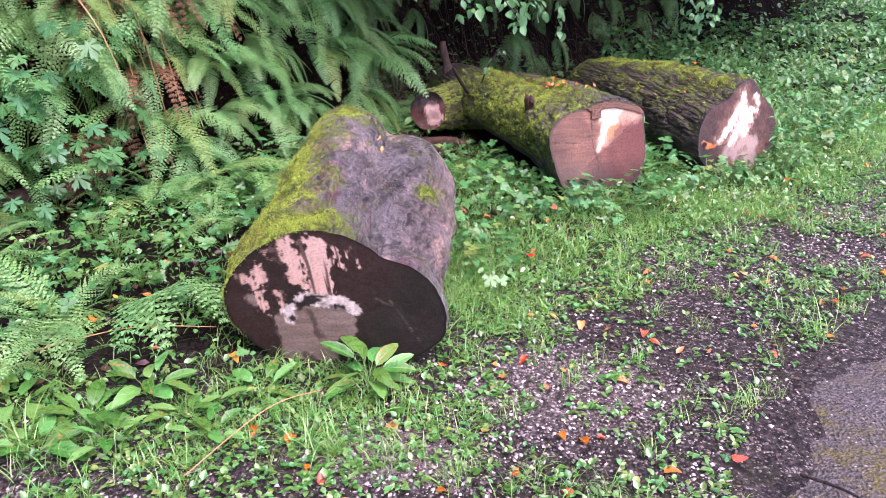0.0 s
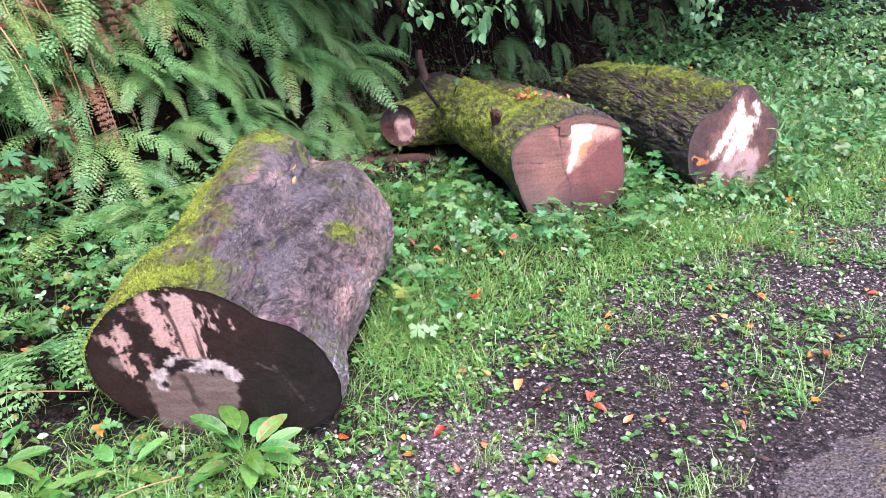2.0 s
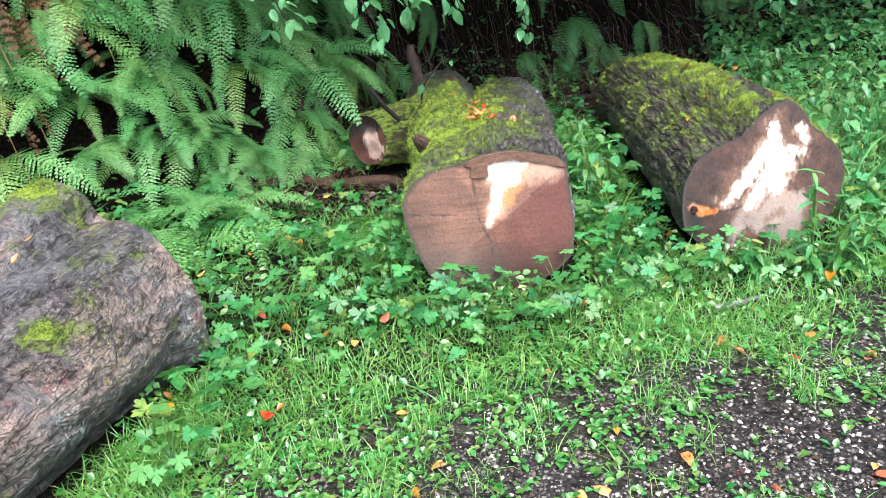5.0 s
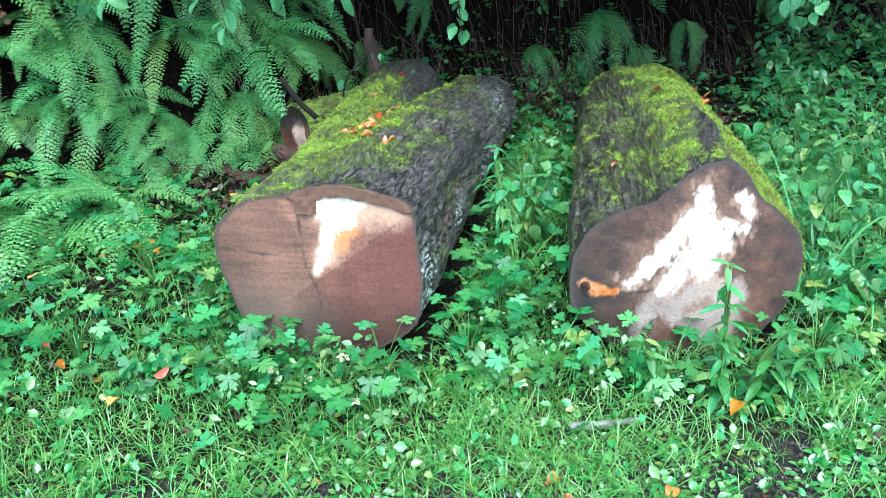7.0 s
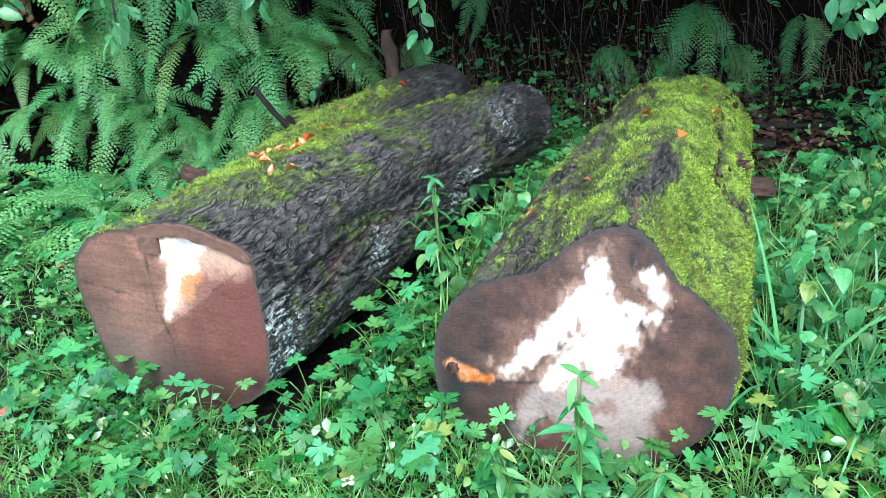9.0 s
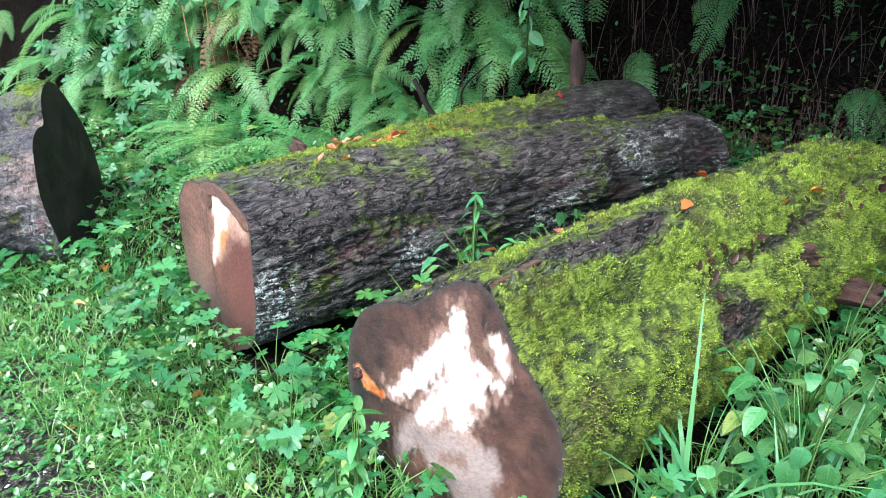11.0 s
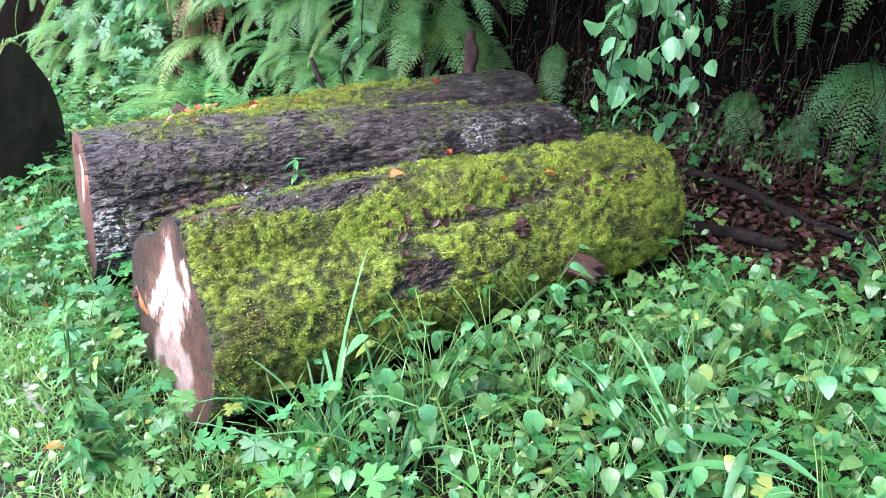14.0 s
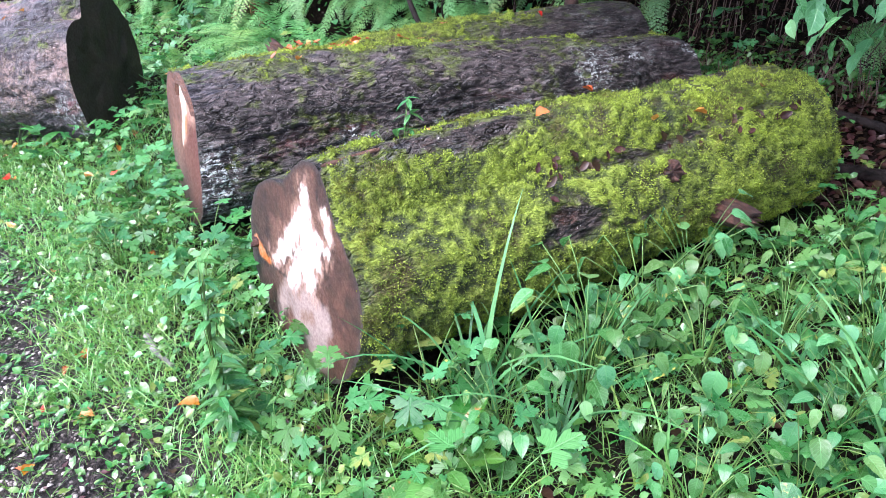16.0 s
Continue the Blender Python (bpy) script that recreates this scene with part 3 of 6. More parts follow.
class Log:
    """A felled trunk: a furrowed bark side between two cut ends. c0, n0: middle and outward normal of the front cut; c1, n1: of the back."""

    def __init__(self, name, c0, n0, prof0, c1, n1, prof1, bark, moss, lichen, depth, seed, ns=230, nt=330, sag=0.0, lumps=0.03, lines=26, tan=None, bulge=None, ratio=0.24, warp=0.7, pits=0.0):
        self.name, self.c0, self.c1 = name, np.array(c0), np.array(c1)
        self.n0, self.n1 = unit(n0), unit(n1)
        self.u0 = unit(np.cross([0, 0, 1], self.n0))
        self.v0 = np.cross(self.n0, self.u0)
        self.u1 = unit(np.cross([0, 0, 1], -self.n1))
        self.v1 = np.cross(-self.n1, self.u1)
        s = np.linspace(0, 1, ns)[:, None]
        th = np.linspace(0, 2 * np.pi, nt, endpoint=False)[None]
        self.r0, self.r1 = ring_radius(*prof0, th[0]), ring_radius(*prof1, th[0])
        c = self.c0 + (self.c1 - self.c0) * s
        c[:, 2] += sag * np.sin(np.pi * s[:, 0])
        k = step(0.0, 1.0, s)
        U = self.u0 + (self.u1 - self.u0) * k
        V = self.v0 + (self.v1 - self.v0) * k
        out = np.cos(th)[..., None] * U[:, None] + np.sin(th)[..., None] * V[:, None]
        R = self.r0 + (self.r1 - self.r0) * k
        length = np.linalg.norm(self.c1 - self.c0)
        girth = 0.3 * np.stack([np.cos(th) + 0 * s, np.sin(th) + 0 * s, s * length / 0.3 + 0 * th], -1)
        ends = step(0, 0.05, s) * step(1, 0.96, s)
        R = R * (1 + lumps * 2.2 * fbm(girth * 4 + seed, 3, seed) * (0.25 + 0.75 * ends))
        if bulge is not None:
            R = R * (1 + bulge(s, np.degrees(th)))
        # furrows run along the trunk, broken into plates
        stretch = girth * np.array([lines, lines, lines * ratio]) + warp * fbm(girth * 7, 3, seed + 3)[..., None]
        f = 1 - np.abs(fbm(stretch, 3, seed + 7)) * 2.4
        plates = fbm(girth * np.array([30, 30, 14]), 3, seed + 11)
        furrow = np.clip(1 - np.clip(f, 0, 1) ** 2.2 + 0.25 * plates, 0, 1)
        raw = moss(s + 0 * th, np.degrees(th) + 0 * s, girth, seed)
        mask, film = step(-0.1, 0.4, raw), step(-0.75, 0.15, raw)
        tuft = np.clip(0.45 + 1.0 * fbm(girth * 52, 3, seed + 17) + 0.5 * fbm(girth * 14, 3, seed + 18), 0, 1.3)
        self.tuft = tuft
        R = R + depth * (furrow - 0.6) * (1 - 0.75 * mask) * (0.3 + 0.7 * ends) + mask ** 1.5 * (0.002 + 0.018 * tuft) * (0.2 + 0.8 * ends)
        R = R + pits * fbm(girth * np.array([44, 44, 30]), 3, seed + 21) * (1 - mask) * (0.3 + 0.7 * ends)
        P = c[:, None] + R[..., None] * out
        self.girth = girth
        self.P, self.mask, self.out, self.ring0, self.ring1 = P, mask, out, P[0], P[-1]
        self.root = tagged(new(name, None))
        self.root.empty_display_size = 0.1
        self.root.location = (0, 0, 0)
        low = np.full(P.shape[:2], 1.0) * lichen(s + 0 * th, np.degrees(th) + 0 * s)
        self.side = part("bark", mesh_of("bark", P, quads=grid_quads(ns, nt, True)[:, ::-1], mats=[bark],
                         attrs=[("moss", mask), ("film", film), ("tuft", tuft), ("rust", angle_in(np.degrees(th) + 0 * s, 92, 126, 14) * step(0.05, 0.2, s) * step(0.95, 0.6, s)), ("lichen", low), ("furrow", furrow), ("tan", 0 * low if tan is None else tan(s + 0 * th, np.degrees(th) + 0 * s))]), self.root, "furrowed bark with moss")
        rest = self.side.data.attributes.new("rest", "FLOAT_VECTOR", "POINT")
        rest.data.foreach_set("vector", girth.astype(np.float32).ravel())
        LOG_ZONES.append((self.c0, self.c1, float(self.r0.max()) * 0.86, float(self.r1.max()) * 0.86))

    def cut(self, name, front, tone, mat, label, rings=120, dish=0.004, offset=0.0):
        """A cut end: a disc out to the bark, coloured by tone(u, v, rim), where rim is 1 at the bark."""
        ring = self.ring0 if front else self.ring1
        c, n = (self.c0, self.n0) if front else (self.c1, self.n1)
        u, v = (self.u0, self.v0) if front else (self.u1, self.v1)
        nt = len(ring)
        k = np.linspace(0, 1, rings)[:, None, None] ** 0.8
        P = c + (ring[None] - c) * k
        uu, vv_ = (P - c) @ u, (P - c) @ v
        rest = np.stack([uu, vv_, 0 * uu], -1)
        P = P - n * (dish * fbm(rest * 9, 3, 2)[..., None] * (1 - k ** 4)) + n * offset
        col = tone(uu, vv_, k[..., 0] + 0 * uu)
        q = grid_quads(rings, nt, True)
        ob = part(name, mesh_of(name, P, quads=q if front else q[:, ::-1], mats=[mat], colours=[("tone", col.reshape(-1, 3))]), self.root, label)
        a = ob.data.attributes.new("rest", "FLOAT_VECTOR", "POINT")
        a.data.foreach_set("vector", rest.astype(np.float32).ravel())
        return ob

    def sprigs(self, count, seed, size=0.006):
        """Fine moss shoots standing out of the mossy bark."""
        rng = np.random.default_rng(seed)
        w = self.mask.ravel() ** 1.5 * (1.02 - step(0.05, 0.35, fbm(self.girth * 8, 4, seed + 60)).ravel() * 0.6) * (0.35 + self.tuft.ravel())
        i = rng.choice(w.size, count, p=w / w.sum())
        p = self.P.reshape(-1, 3)[i] + rng.normal(0, 0.003, (count, 3))
        n = self.out.reshape(-1, 3)[i] + rng.normal(0, 0.55, (count, 3)) + np.array([0, 0, 0.25])
        n /= np.linalg.norm(n, axis=1, keepdims=True)
        side = np.cross(n, rng.normal(0, 1, (count, 3)))
        side /= np.linalg.norm(side, axis=1, keepdims=True)
        h = size * rng.uniform(0.5, 1.3, (count, 1))
        verts = np.stack([p - side * h * 0.3, p + side * h * 0.3, p + n * h + side * h * 0.1], 1)
        tris = np.arange(count * 3).reshape(-1, 3)
        ob = part("moss", mesh_of("moss", verts, tris=tris, mats=[M_MOSS_TUFT], smooth=False), self.root, "bright yellow-green cushion moss")
        ob["kind"] = "stuff"
        return ob


def capsule(u, v, a, b, r):
    """Distance outside a rounded stroke from a to b, minus inside."""
    a, b = np.array(a), np.array(b)
    d = b - a
    t = np.clip(((u - a[0]) * d[0] + (v - a[1]) * d[1]) / max(d @ d, 1e-9), 0, 1)
    return np.hypot(u - a[0] - t * d[0], v - a[1] - t * d[1]) - r


def strokes(u, v, items, rough, seed, soft=0.008, fine=60.0):
    p = np.stack([u, v, 0 * u], -1)
    d = np.min([capsule(u, v, a, b, r) for a, b, r in items], axis=0)
    d = d + rough * 0.7 * fbm(p * 24, 3, seed) + rough * 0.8 * fbm(p * np.array([fine * 1.6, fine * 0.8, 1]), 4, seed + 5)
    return step(soft, -soft, d)[..., None]


def tint(*c):
    return np.array(c, float)


# the short thick log
def moss_a(s, th, g, seed):
    m = 1.0 * angle_in(th, 126, 215, 20) * step(1.15, 0.45, s) + 0.75 * angle_in(th, 70, 130, 10) * step(0.2, 0.03, s) + 0.62 * angle_in(th, 95, 135, 16)
    m = m + 0.9 * np.exp(-(((s - 0.56) / 0.06) ** 2 + ((th - 28) / 9) ** 2)) + 0.5 * step(0.75, 1.0, s) * angle_in(th, 60, 110, 15)
    return m - 0.62 + 0.55 * fbm(g * 11, 4, seed) + 0.5 * fbm(g * 36, 3, seed + 2)


log_a = Log("short_log", (-0.384, 2.358, 0.287), (-0.047, -0.995, -0.091),
            ((12, 27, 43, 64, 86, 105, 134, 158, 176, 193, 210, 232, 250, 286, 321, 340, 357), (0.354, 0.305, 0.245, 0.25, 0.264, 0.284, 0.309, 0.354, 0.397, 0.398, 0.375, 0.341, 0.321, 0.3, 0.374, 0.417, 0.391)),
            (-0.38, 3.47, 0.3), (0.1, 0.99, 0.05),
            ((-23, 13, 38, 52, 66, 80, 100, 112, 135, 168, 200, 230, 270, 310), (0.45, 0.42, 0.41, 0.37, 0.31, 0.39, 0.44, 0.43, 0.38, 0.36, 0.34, 0.31, 0.28, 0.36)),
            M_BARK_GREY, moss_a, lambda s, th: 0.1 + 0.9 * angle_in(th, -60, 6, 14), 0.011, 3, ns=190, nt=320, lumps=0.05, lines=22, ratio=0.26, warp=0.4, pits=0.009,
            tan=lambda s, th: angle_in(th, -8, 26, 16) * (0.35 + 0.65 * step(0.2, 0.6, s)), bulge=lambda s, th: 0.05 * angle_in(th, 0, 20, 14) * step(0.1, 0.4, s) - 0.12 * angle_in(th, -34, -16, 12) * step(0.05, 0.4, s) * step(1.0, 0.8, s))
tagged(log_a.root, "short thick sawn log, grey bark, moss on one flank", "log", "sawn logs on the verge")


def tone_a(u, v, rim):
    p = np.stack([u, v, 0 * u], -1)
    n = fbm(p * 7, 4, 4)[..., None]
    col = tint(0.016, 0.008, 0.006) + tint(0.01, 0.004, 0.003) * n + 0.006 * fbm(p * 70, 3, 6)[..., None]
    olive = step(-0.1, 0.12, u - 0.15 - 0.6 * v)[..., None] * 0.75
    col = col * (1 - olive) + olive * (tint(0.0095, 0.0085, 0.0066) + 0.004 * n + 0.006 * fbm(p * 60, 3, 7)[..., None])
    tan = strokes(u, v, [((-0.17, -0.08), (-0.15, -0.21), 0.05), ((-0.06, -0.08), (-0.08, -0.24), 0.075), ((0.02, -0.06), (0.03, -0.13), 0.045), ((-0.15, -0.22), (-0.1, -0.27), 0.06), ((-0.3, 0.0), (-0.295, -0.01), 0.014)], 0.022, 12)
    col = col + (tint(0.15, 0.112, 0.09) * (0.85 + 0.3 * fbm(p * np.array([9, 90, 1]), 3, 8)[..., None]) + 0.03 * n - col) * tan
    drip = strokes(u, v, [((-0.09, -0.05), (-0.072, -0.15), 0.011), ((-0.072, -0.14), (-0.066, -0.16), 0.014), ((-0.13, -0.24), (-0.1, -0.27), 0.012)], 0.01, 15)
    col = col + (tint(0.035, 0.025, 0.02) - col) * drip * 0.85
    pink = strokes(u, v, [((-0.155, 0.235), (-0.125, 0.09), 0.027), ((-0.125, 0.09), (-0.1, 0.055), 0.014), ((-0.1, 0.235), (-0.095, 0.075), 0.008), ((-0.045, 0.215), (-0.045, 0.06), 0.04), ((-0.06, 0.06), (-0.07, 0.02), 0.018), ((-0.03, 0.06), (-0.02, 0.02), 0.02),
                          ((0.02, 0.205), (0.03, 0.15), 0.014), ((0.055, 0.195), (0.06, 0.17), 0.01), ((0.095, 0.165), (0.1, 0.14), 0.006), ((-0.17, 0.205), (-0.165, 0.15), 0.011), ((-0.21, 0.2), (-0.2, 0.16), 0.007), ((-0.225, 0.19), (-0.222, 0.17), 0.005),
                          ((-0.262, 0.125), (-0.258, 0.08), 0.019), ((-0.325, 0.09), (-0.315, 0.08), 0.011), ((-0.265, 0.02), (-0.25, -0.05), 0.013), ((-0.29, 0.07), (-0.28, 0.05), 0.01), ((-0.25, -0.05), (-0.235, -0.08), 0.007), ((-0.2, 0.02), (-0.18, -0.03), 0.01)], 0.03, 22, 0.006, 70.0)
    runs = step(0.12, 0.34, fbm(np.stack([u * 62 + v * 9, v * 4, 0 * u], -1), 3, 9))[..., None] * 0.85
    col = col + (tint(0.4, 0.26, 0.21) + 0.07 * n + 0.03 * fbm(p * np.array([60, 12, 1]), 3, 13)[..., None] - col) * pink * (1 - runs)
    white = strokes(u, v, [((-0.17, -0.06), (-0.165, -0.09), 0.02), ((-0.13, 0.0), (-0.1, 0.012), 0.016), ((-0.07, -0.005), (0.02, -0.005), 0.022), ((0.02, -0.008), (0.07, -0.04), 0.024), ((-0.19, -0.05), (-0.15, -0.03), 0.012)], 0.012, 31, 0.005, 120.0)
    col = col + (tint(0.52, 0.45, 0.4) * (0.75 + 0.45 * fbm(p * 80, 3, 2)[..., None]) - col) * white
    rot = strokes(u, v, [((-0.13, -0.02), (-0.06, 0.0), 0.014), ((-0.1, 0.01), (-0.03, 0.015), 0.009), ((-0.16, -0.08), (-0.155, -0.085), 0.008), ((-0.06, -0.015), (0.03, -0.028), 0.004)], 0.014, 35)
    col = col + (tint(0.012, 0.008, 0.008) - col) * rot
    crack = strokes(u, v, [((0.2, 0.0), (0.235, -0.06), 0.0016), ((0.15, 0.01), (0.22, -0.03), 0.0012), ((0.235, -0.06), (0.3, -0.17), 0.0012)], 0.008, 38, 0.002)
    col = col + (tint(0.08, 0.065, 0.05) - col) * crack * 0.6
    edge = step(0.965, 0.99, rim)[..., None]
    return np.clip(col * (1 - 0.6 * edge), 0.002, 1)


log_a.cut("cut_face", True, tone_a, M_CUT_WET, "wet dark sawn face with pale dry streaks", 72)


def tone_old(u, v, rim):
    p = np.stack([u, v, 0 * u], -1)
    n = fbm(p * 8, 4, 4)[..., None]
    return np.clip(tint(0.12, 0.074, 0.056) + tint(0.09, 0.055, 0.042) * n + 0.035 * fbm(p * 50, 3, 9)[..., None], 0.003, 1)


# this end takes the old-wood tone at three tenths
log_a.cut("back_face", False, lambda u, v, rim: 0.3 * tone_old(u, v, rim), M_CUT_OLD, "very dark back end", 16, 0.02)
log_a.sprigs(60000, 5, 0.006)


# the forked log
def moss_b(s, th, g, seed):
    m = 0.6 * angle_in(th, 88, 190, 20) + 0.28 * angle_in(th, 58, 84, 12) - 0.15 * step(0.06, 0.0, s) - 0.35 * step(0.65, 0.95, s) * angle_in(th, 20, 110)
    return m - 0.5 + 0.7 * fbm(g * 10, 4, seed) + 0.55 * fbm(g * 34, 3, seed + 2)


def lichen_b(s, th):
    return 1.9 * angle_in(th, -80, 5, 25) + 1.3 * step(0.55, 0.85, s) * angle_in(th, -60, 60, 20)


log_b = Log("forked_log", (0.913, 4.094, 0.33), (0.354, -0.904, 0.16),
            ((9, 26, 38, 61, 94, 121, 146, 162, 183, 203, 237, 270, 300, 325, 344), (0.26, 0.28, 0.32, 0.275, 0.262, 0.262, 0.345, 0.375, 0.335, 0.325, 0.335, 0.3, 0.275, 0.3, 0.276)),
            (0.42, 6.06, 0.19), (-0.25, 0.96, 0.1),
            ((0, 45, 90, 135, 180, 225, 270, 315), (0.21, 0.24, 0.2, 0.2, 0.2, 0.2, 0.19, 0.2)),
            M_BARK_DARK, moss_b, lichen_b, 0.017, 11, ns=215, nt=280, sag=0.03, lumps=0.035, lines=36, ratio=0.4,
            bulge=lambda s, th: 0.2 * np.exp(-(((s - 0.62) / 0.06) ** 2 + ((th - 8) / 22) ** 2)) + 0.14 * np.exp(-(((s - 0.8) / 0.06) ** 2 + ((th - 25) / 25) ** 2)) - 0.08 * np.exp(-(((s - 0.71) / 0.035) ** 2 + ((th - 15) / 30) ** 2)))
tagged(log_b.root, "forked sawn log, dark furrowed lichened bark, mossy top", "log", "sawn logs on the verge")


def tone_b(u, v, rim):
    p = np.stack([u, v, 0 * u], -1)
    n = fbm(p * 6, 4, 14)[..., None]
    col = tint(0.125, 0.058, 0.037) + tint(0.085, 0.04, 0.026) * n + tint(0.03, 0.012, 0.008) * fbm(p * 15, 3, 18)[..., None] + tint(0.022, 0.013, 0.01) * fbm(p * np.array([14, 160, 1]), 3, 15)[..., None]
    ang, rad = np.arctan2(v - 0.1, u - 0.03), np.hypot(v - 0.1, u - 0.03)
    ray = fbm(np.stack([np.cos(ang) * 8, np.sin(ang) * 8, rad * 7], -1), 4, 16)[..., None]
    col = np.maximum(col * (1 + 0.4 * ray) * (1 + 0.35 * fbm(p * np.array([10, 120, 1]), 3, 19)[..., None]), 0.01)
    red = step(-0.05, 0.25, u + 0.3 * v)[..., None] * step(-0.4, 0.3, n) * 0.8
    col = col + (tint(0.125, 0.046, 0.034) - col) * red
    sector = step(-0.004, 0.004, 0.69 * u - v + 0.003)[..., None] * step(-0.17, -0.1, u)[..., None]
    col = col * (1 - 0.5 * sector) + tint(0.02, -0.002, -0.001) * sector
    left = step(0.01, -0.01, u + 0.42 * (v - 0.16) + 0.12)[..., None]
    col = col * (1 - 0.26 * left)
    dull = step(0.05, -0.2, v)[..., None] * step(0.1, -0.2, u)[..., None]
    col = col + (tint(0.09, 0.06, 0.047) - col) * dull * 0.8
    glow = strokes(u, v, [((0.0, 0.18), (0.15, 0.2), 0.05), ((0.15, 0.2), (0.21, 0.19), 0.03), ((0.03, 0.15), (-0.01, 0.05), 0.03), ((0.13, 0.19), (0.2, 0.17), 0.035)], 0.02, 42, 0.03)
    col = col + (tint(0.34, 0.2, 0.14) - col) * glow
    amber = strokes(u, v, [((0.06, 0.15), (0.03, 0.08), 0.028)], 0.02, 47, 0.014)
    col = col + (tint(0.36, 0.15, 0.05) - col) * amber * 0.8
    pale = strokes(u, v, [((-0.025, 0.2), (0.1, 0.205), 0.018), ((-0.01, 0.175), (0.05, 0.165), 0.03), ((0.0, 0.15), (-0.005, 0.09), 0.02), ((-0.005, 0.09), (-0.025, 0.04), 0.014), ((-0.025, 0.04), (-0.045, 0.0), 0.006)], 0.016, 44, 0.012)
    col = col + (tint(0.66, 0.54, 0.42) - col) * pale
    mould = strokes(u, v, [((0.0, 0.205), (0.09, 0.212), 0.012)], 0.02, 49, 0.008)
    col = col + (tint(0.2, 0.21, 0.23) - col) * mould * 0.7
    crack = strokes(u, v, [((-0.09, 0.17), (-0.08, 0.02), 0.0018), ((-0.08, 0.02), (-0.043, -0.078), 0.0025), ((-0.043, -0.078), (-0.04, -0.2), 0.0018), ((-0.34, 0.067), (-0.16, 0.046), 0.0016), ((0.277, 0.194), (0.12, 0.09), 0.0016)], 0.006, 46, 0.002)
    col = col * (1 - 0.7 * crack)
    # the face gets darker towards its bottom
    lower = step(-0.05, -0.24, v + 0.05 * n[..., 0])[..., None]
    col = col * (1 - 0.5 * lower)
    edge = step(0.945, 0.985, rim)[..., None]
    return np.clip(col * (1 - edge) + edge * tint(0.04, 0.025, 0.018), 0.004, 1)


log_b.cut("cut_face", True, tone_b, M_CUT, "reddish brown sawn face with a pale heart", 66)
log_b.cut("back_face", False, tone_old, M_CUT_WET, "dark weathered back end", 12, 0.02)
log_b.sprigs(46000, 7, 0.006)


def moss_limb(s, th, g, seed):
    m = 0.75 * angle_in(th, 50, 215, 25) - 0.6 * step(0.5, 0.85, s)
    return m - 0.45 + 0.6 * fbm(g * 10, 4, seed) + 0.55 * fbm(g * 34, 3, seed + 2)


limb = Log("second_limb", (0.74, 4.26, 0.31), (0.36, -0.93, 0.0), ((0, 90, 180, 270), (0.14, 0.2, 0.19, 0.2)),
           (0.06, 5.96, 0.29), (-0.36, 0.93, 0.1), ((0, 60, 90, 180, 270, 315), (0.2, 0.2, 0.18, 0.2, 0.22, 0.2)),
           M_BARK_DARK, moss_limb, lambda s, th: 0.3 + 0 * s, 0.013, 23, ns=160, nt=180, sag=0.05, lumps=0.05)
limb.cut("limb_end", False, tone_old, M_CUT_WET, "dark weathered limb end", 10, 0.02)
limb.sprigs(34000, 9, 0.006)
stub = Log("side_stub", (-0.1, 5.2, 0.28), (-0.3, -0.95, 0.05), ((0, 60, 120, 180, 240, 300), (0.12, 0.135, 0.13, 0.13, 0.14, 0.13)),
           (0.3, 5.5, 0.3), (0.8, 0.6, 0), ((0, 90, 180, 270), (0.19, 0.17, 0.17, 0.19)),
           M_BARK_DARK, lambda s, th, g, seed: 0.35 + 0.2 * s + 0.6 * fbm(g * 12, 3, seed), lambda s, th: 0 * s, 0.012, 29, ns=60, nt=110, lumps=0.06)


def tone_stub(u, v, rim):
    p = np.stack([u, v, 0 * u], -1)
    n = fbm(p * 16, 3, 4)[..., None]
    col = tint(0.085, 0.028, 0.019) + tint(0.05, 0.016, 0.011) * n
    pale = strokes(u, v, [((0.02, 0.02), (0.03, -0.06), 0.05), ((0.05, 0.01), (0.07, -0.03), 0.03)], 0.03, 52, 0.008)
    col = col + (tint(0.45, 0.28, 0.23) + 0.06 * n - col) * pale
    torn = step(0.02, 0.06, v - 0.3 * u + 0.03 * n[..., 0])[..., None]
    return np.clip(col * (1 - 0.8 * torn), 0.006, 1)


stub.cut("stub_face", True, tone_stub, M_CUT, "pink freshly cut stub face", 36, 0.03)
stub.sprigs(5000, 11)
for whole in (limb, stub):
    whole.side.name = "limb_bark" if whole is limb else "stub_bark"
    for child in list(whole.root.children):
        child.parent = log_b.root
    bpy.data.objects.remove(whole.root)


# the mossy log
def moss_c(s, th, g, seed):
    m = 1.05 * angle_in(th, -45, 72, 20) + 0.5 * angle_in(th, 72, 104, 14) + 0.34 * angle_in(th, 100, 165, 25)
    m = m - 1.35 * np.exp(-(((s - 0.24) / 0.1) ** 2 + ((th - 66) / 9) ** 2)) - 1.3 * np.exp(-(((s - 0.37) / 0.07) ** 2 + ((th - 8) / 9) ** 2)) - 0.35 * step(0.03, 0.0, s)
    m = m - 0.35 * angle_in(th, -90, -40, 25)
    band = np.exp(-(((th - 33 - 8 * s - 5 * np.sin(9 * s)) / 4.5) ** 2)) * step(0.3, 0.5, s) * step(1.0, 0.85, s)
    m = m - 0.75 * band - 0.6 * np.exp(-(((s - 0.12) / 0.07) ** 2 + ((th - 75) / 9) ** 2)) - 1.1 * np.exp(-(((s - 0.5) / 0.05) ** 2 + ((th + 4) / 8) ** 2))
    return m - 0.5 + 0.5 * fbm(g * 10, 4, seed) + 0.65 * fbm(g * 40, 3, seed + 2)


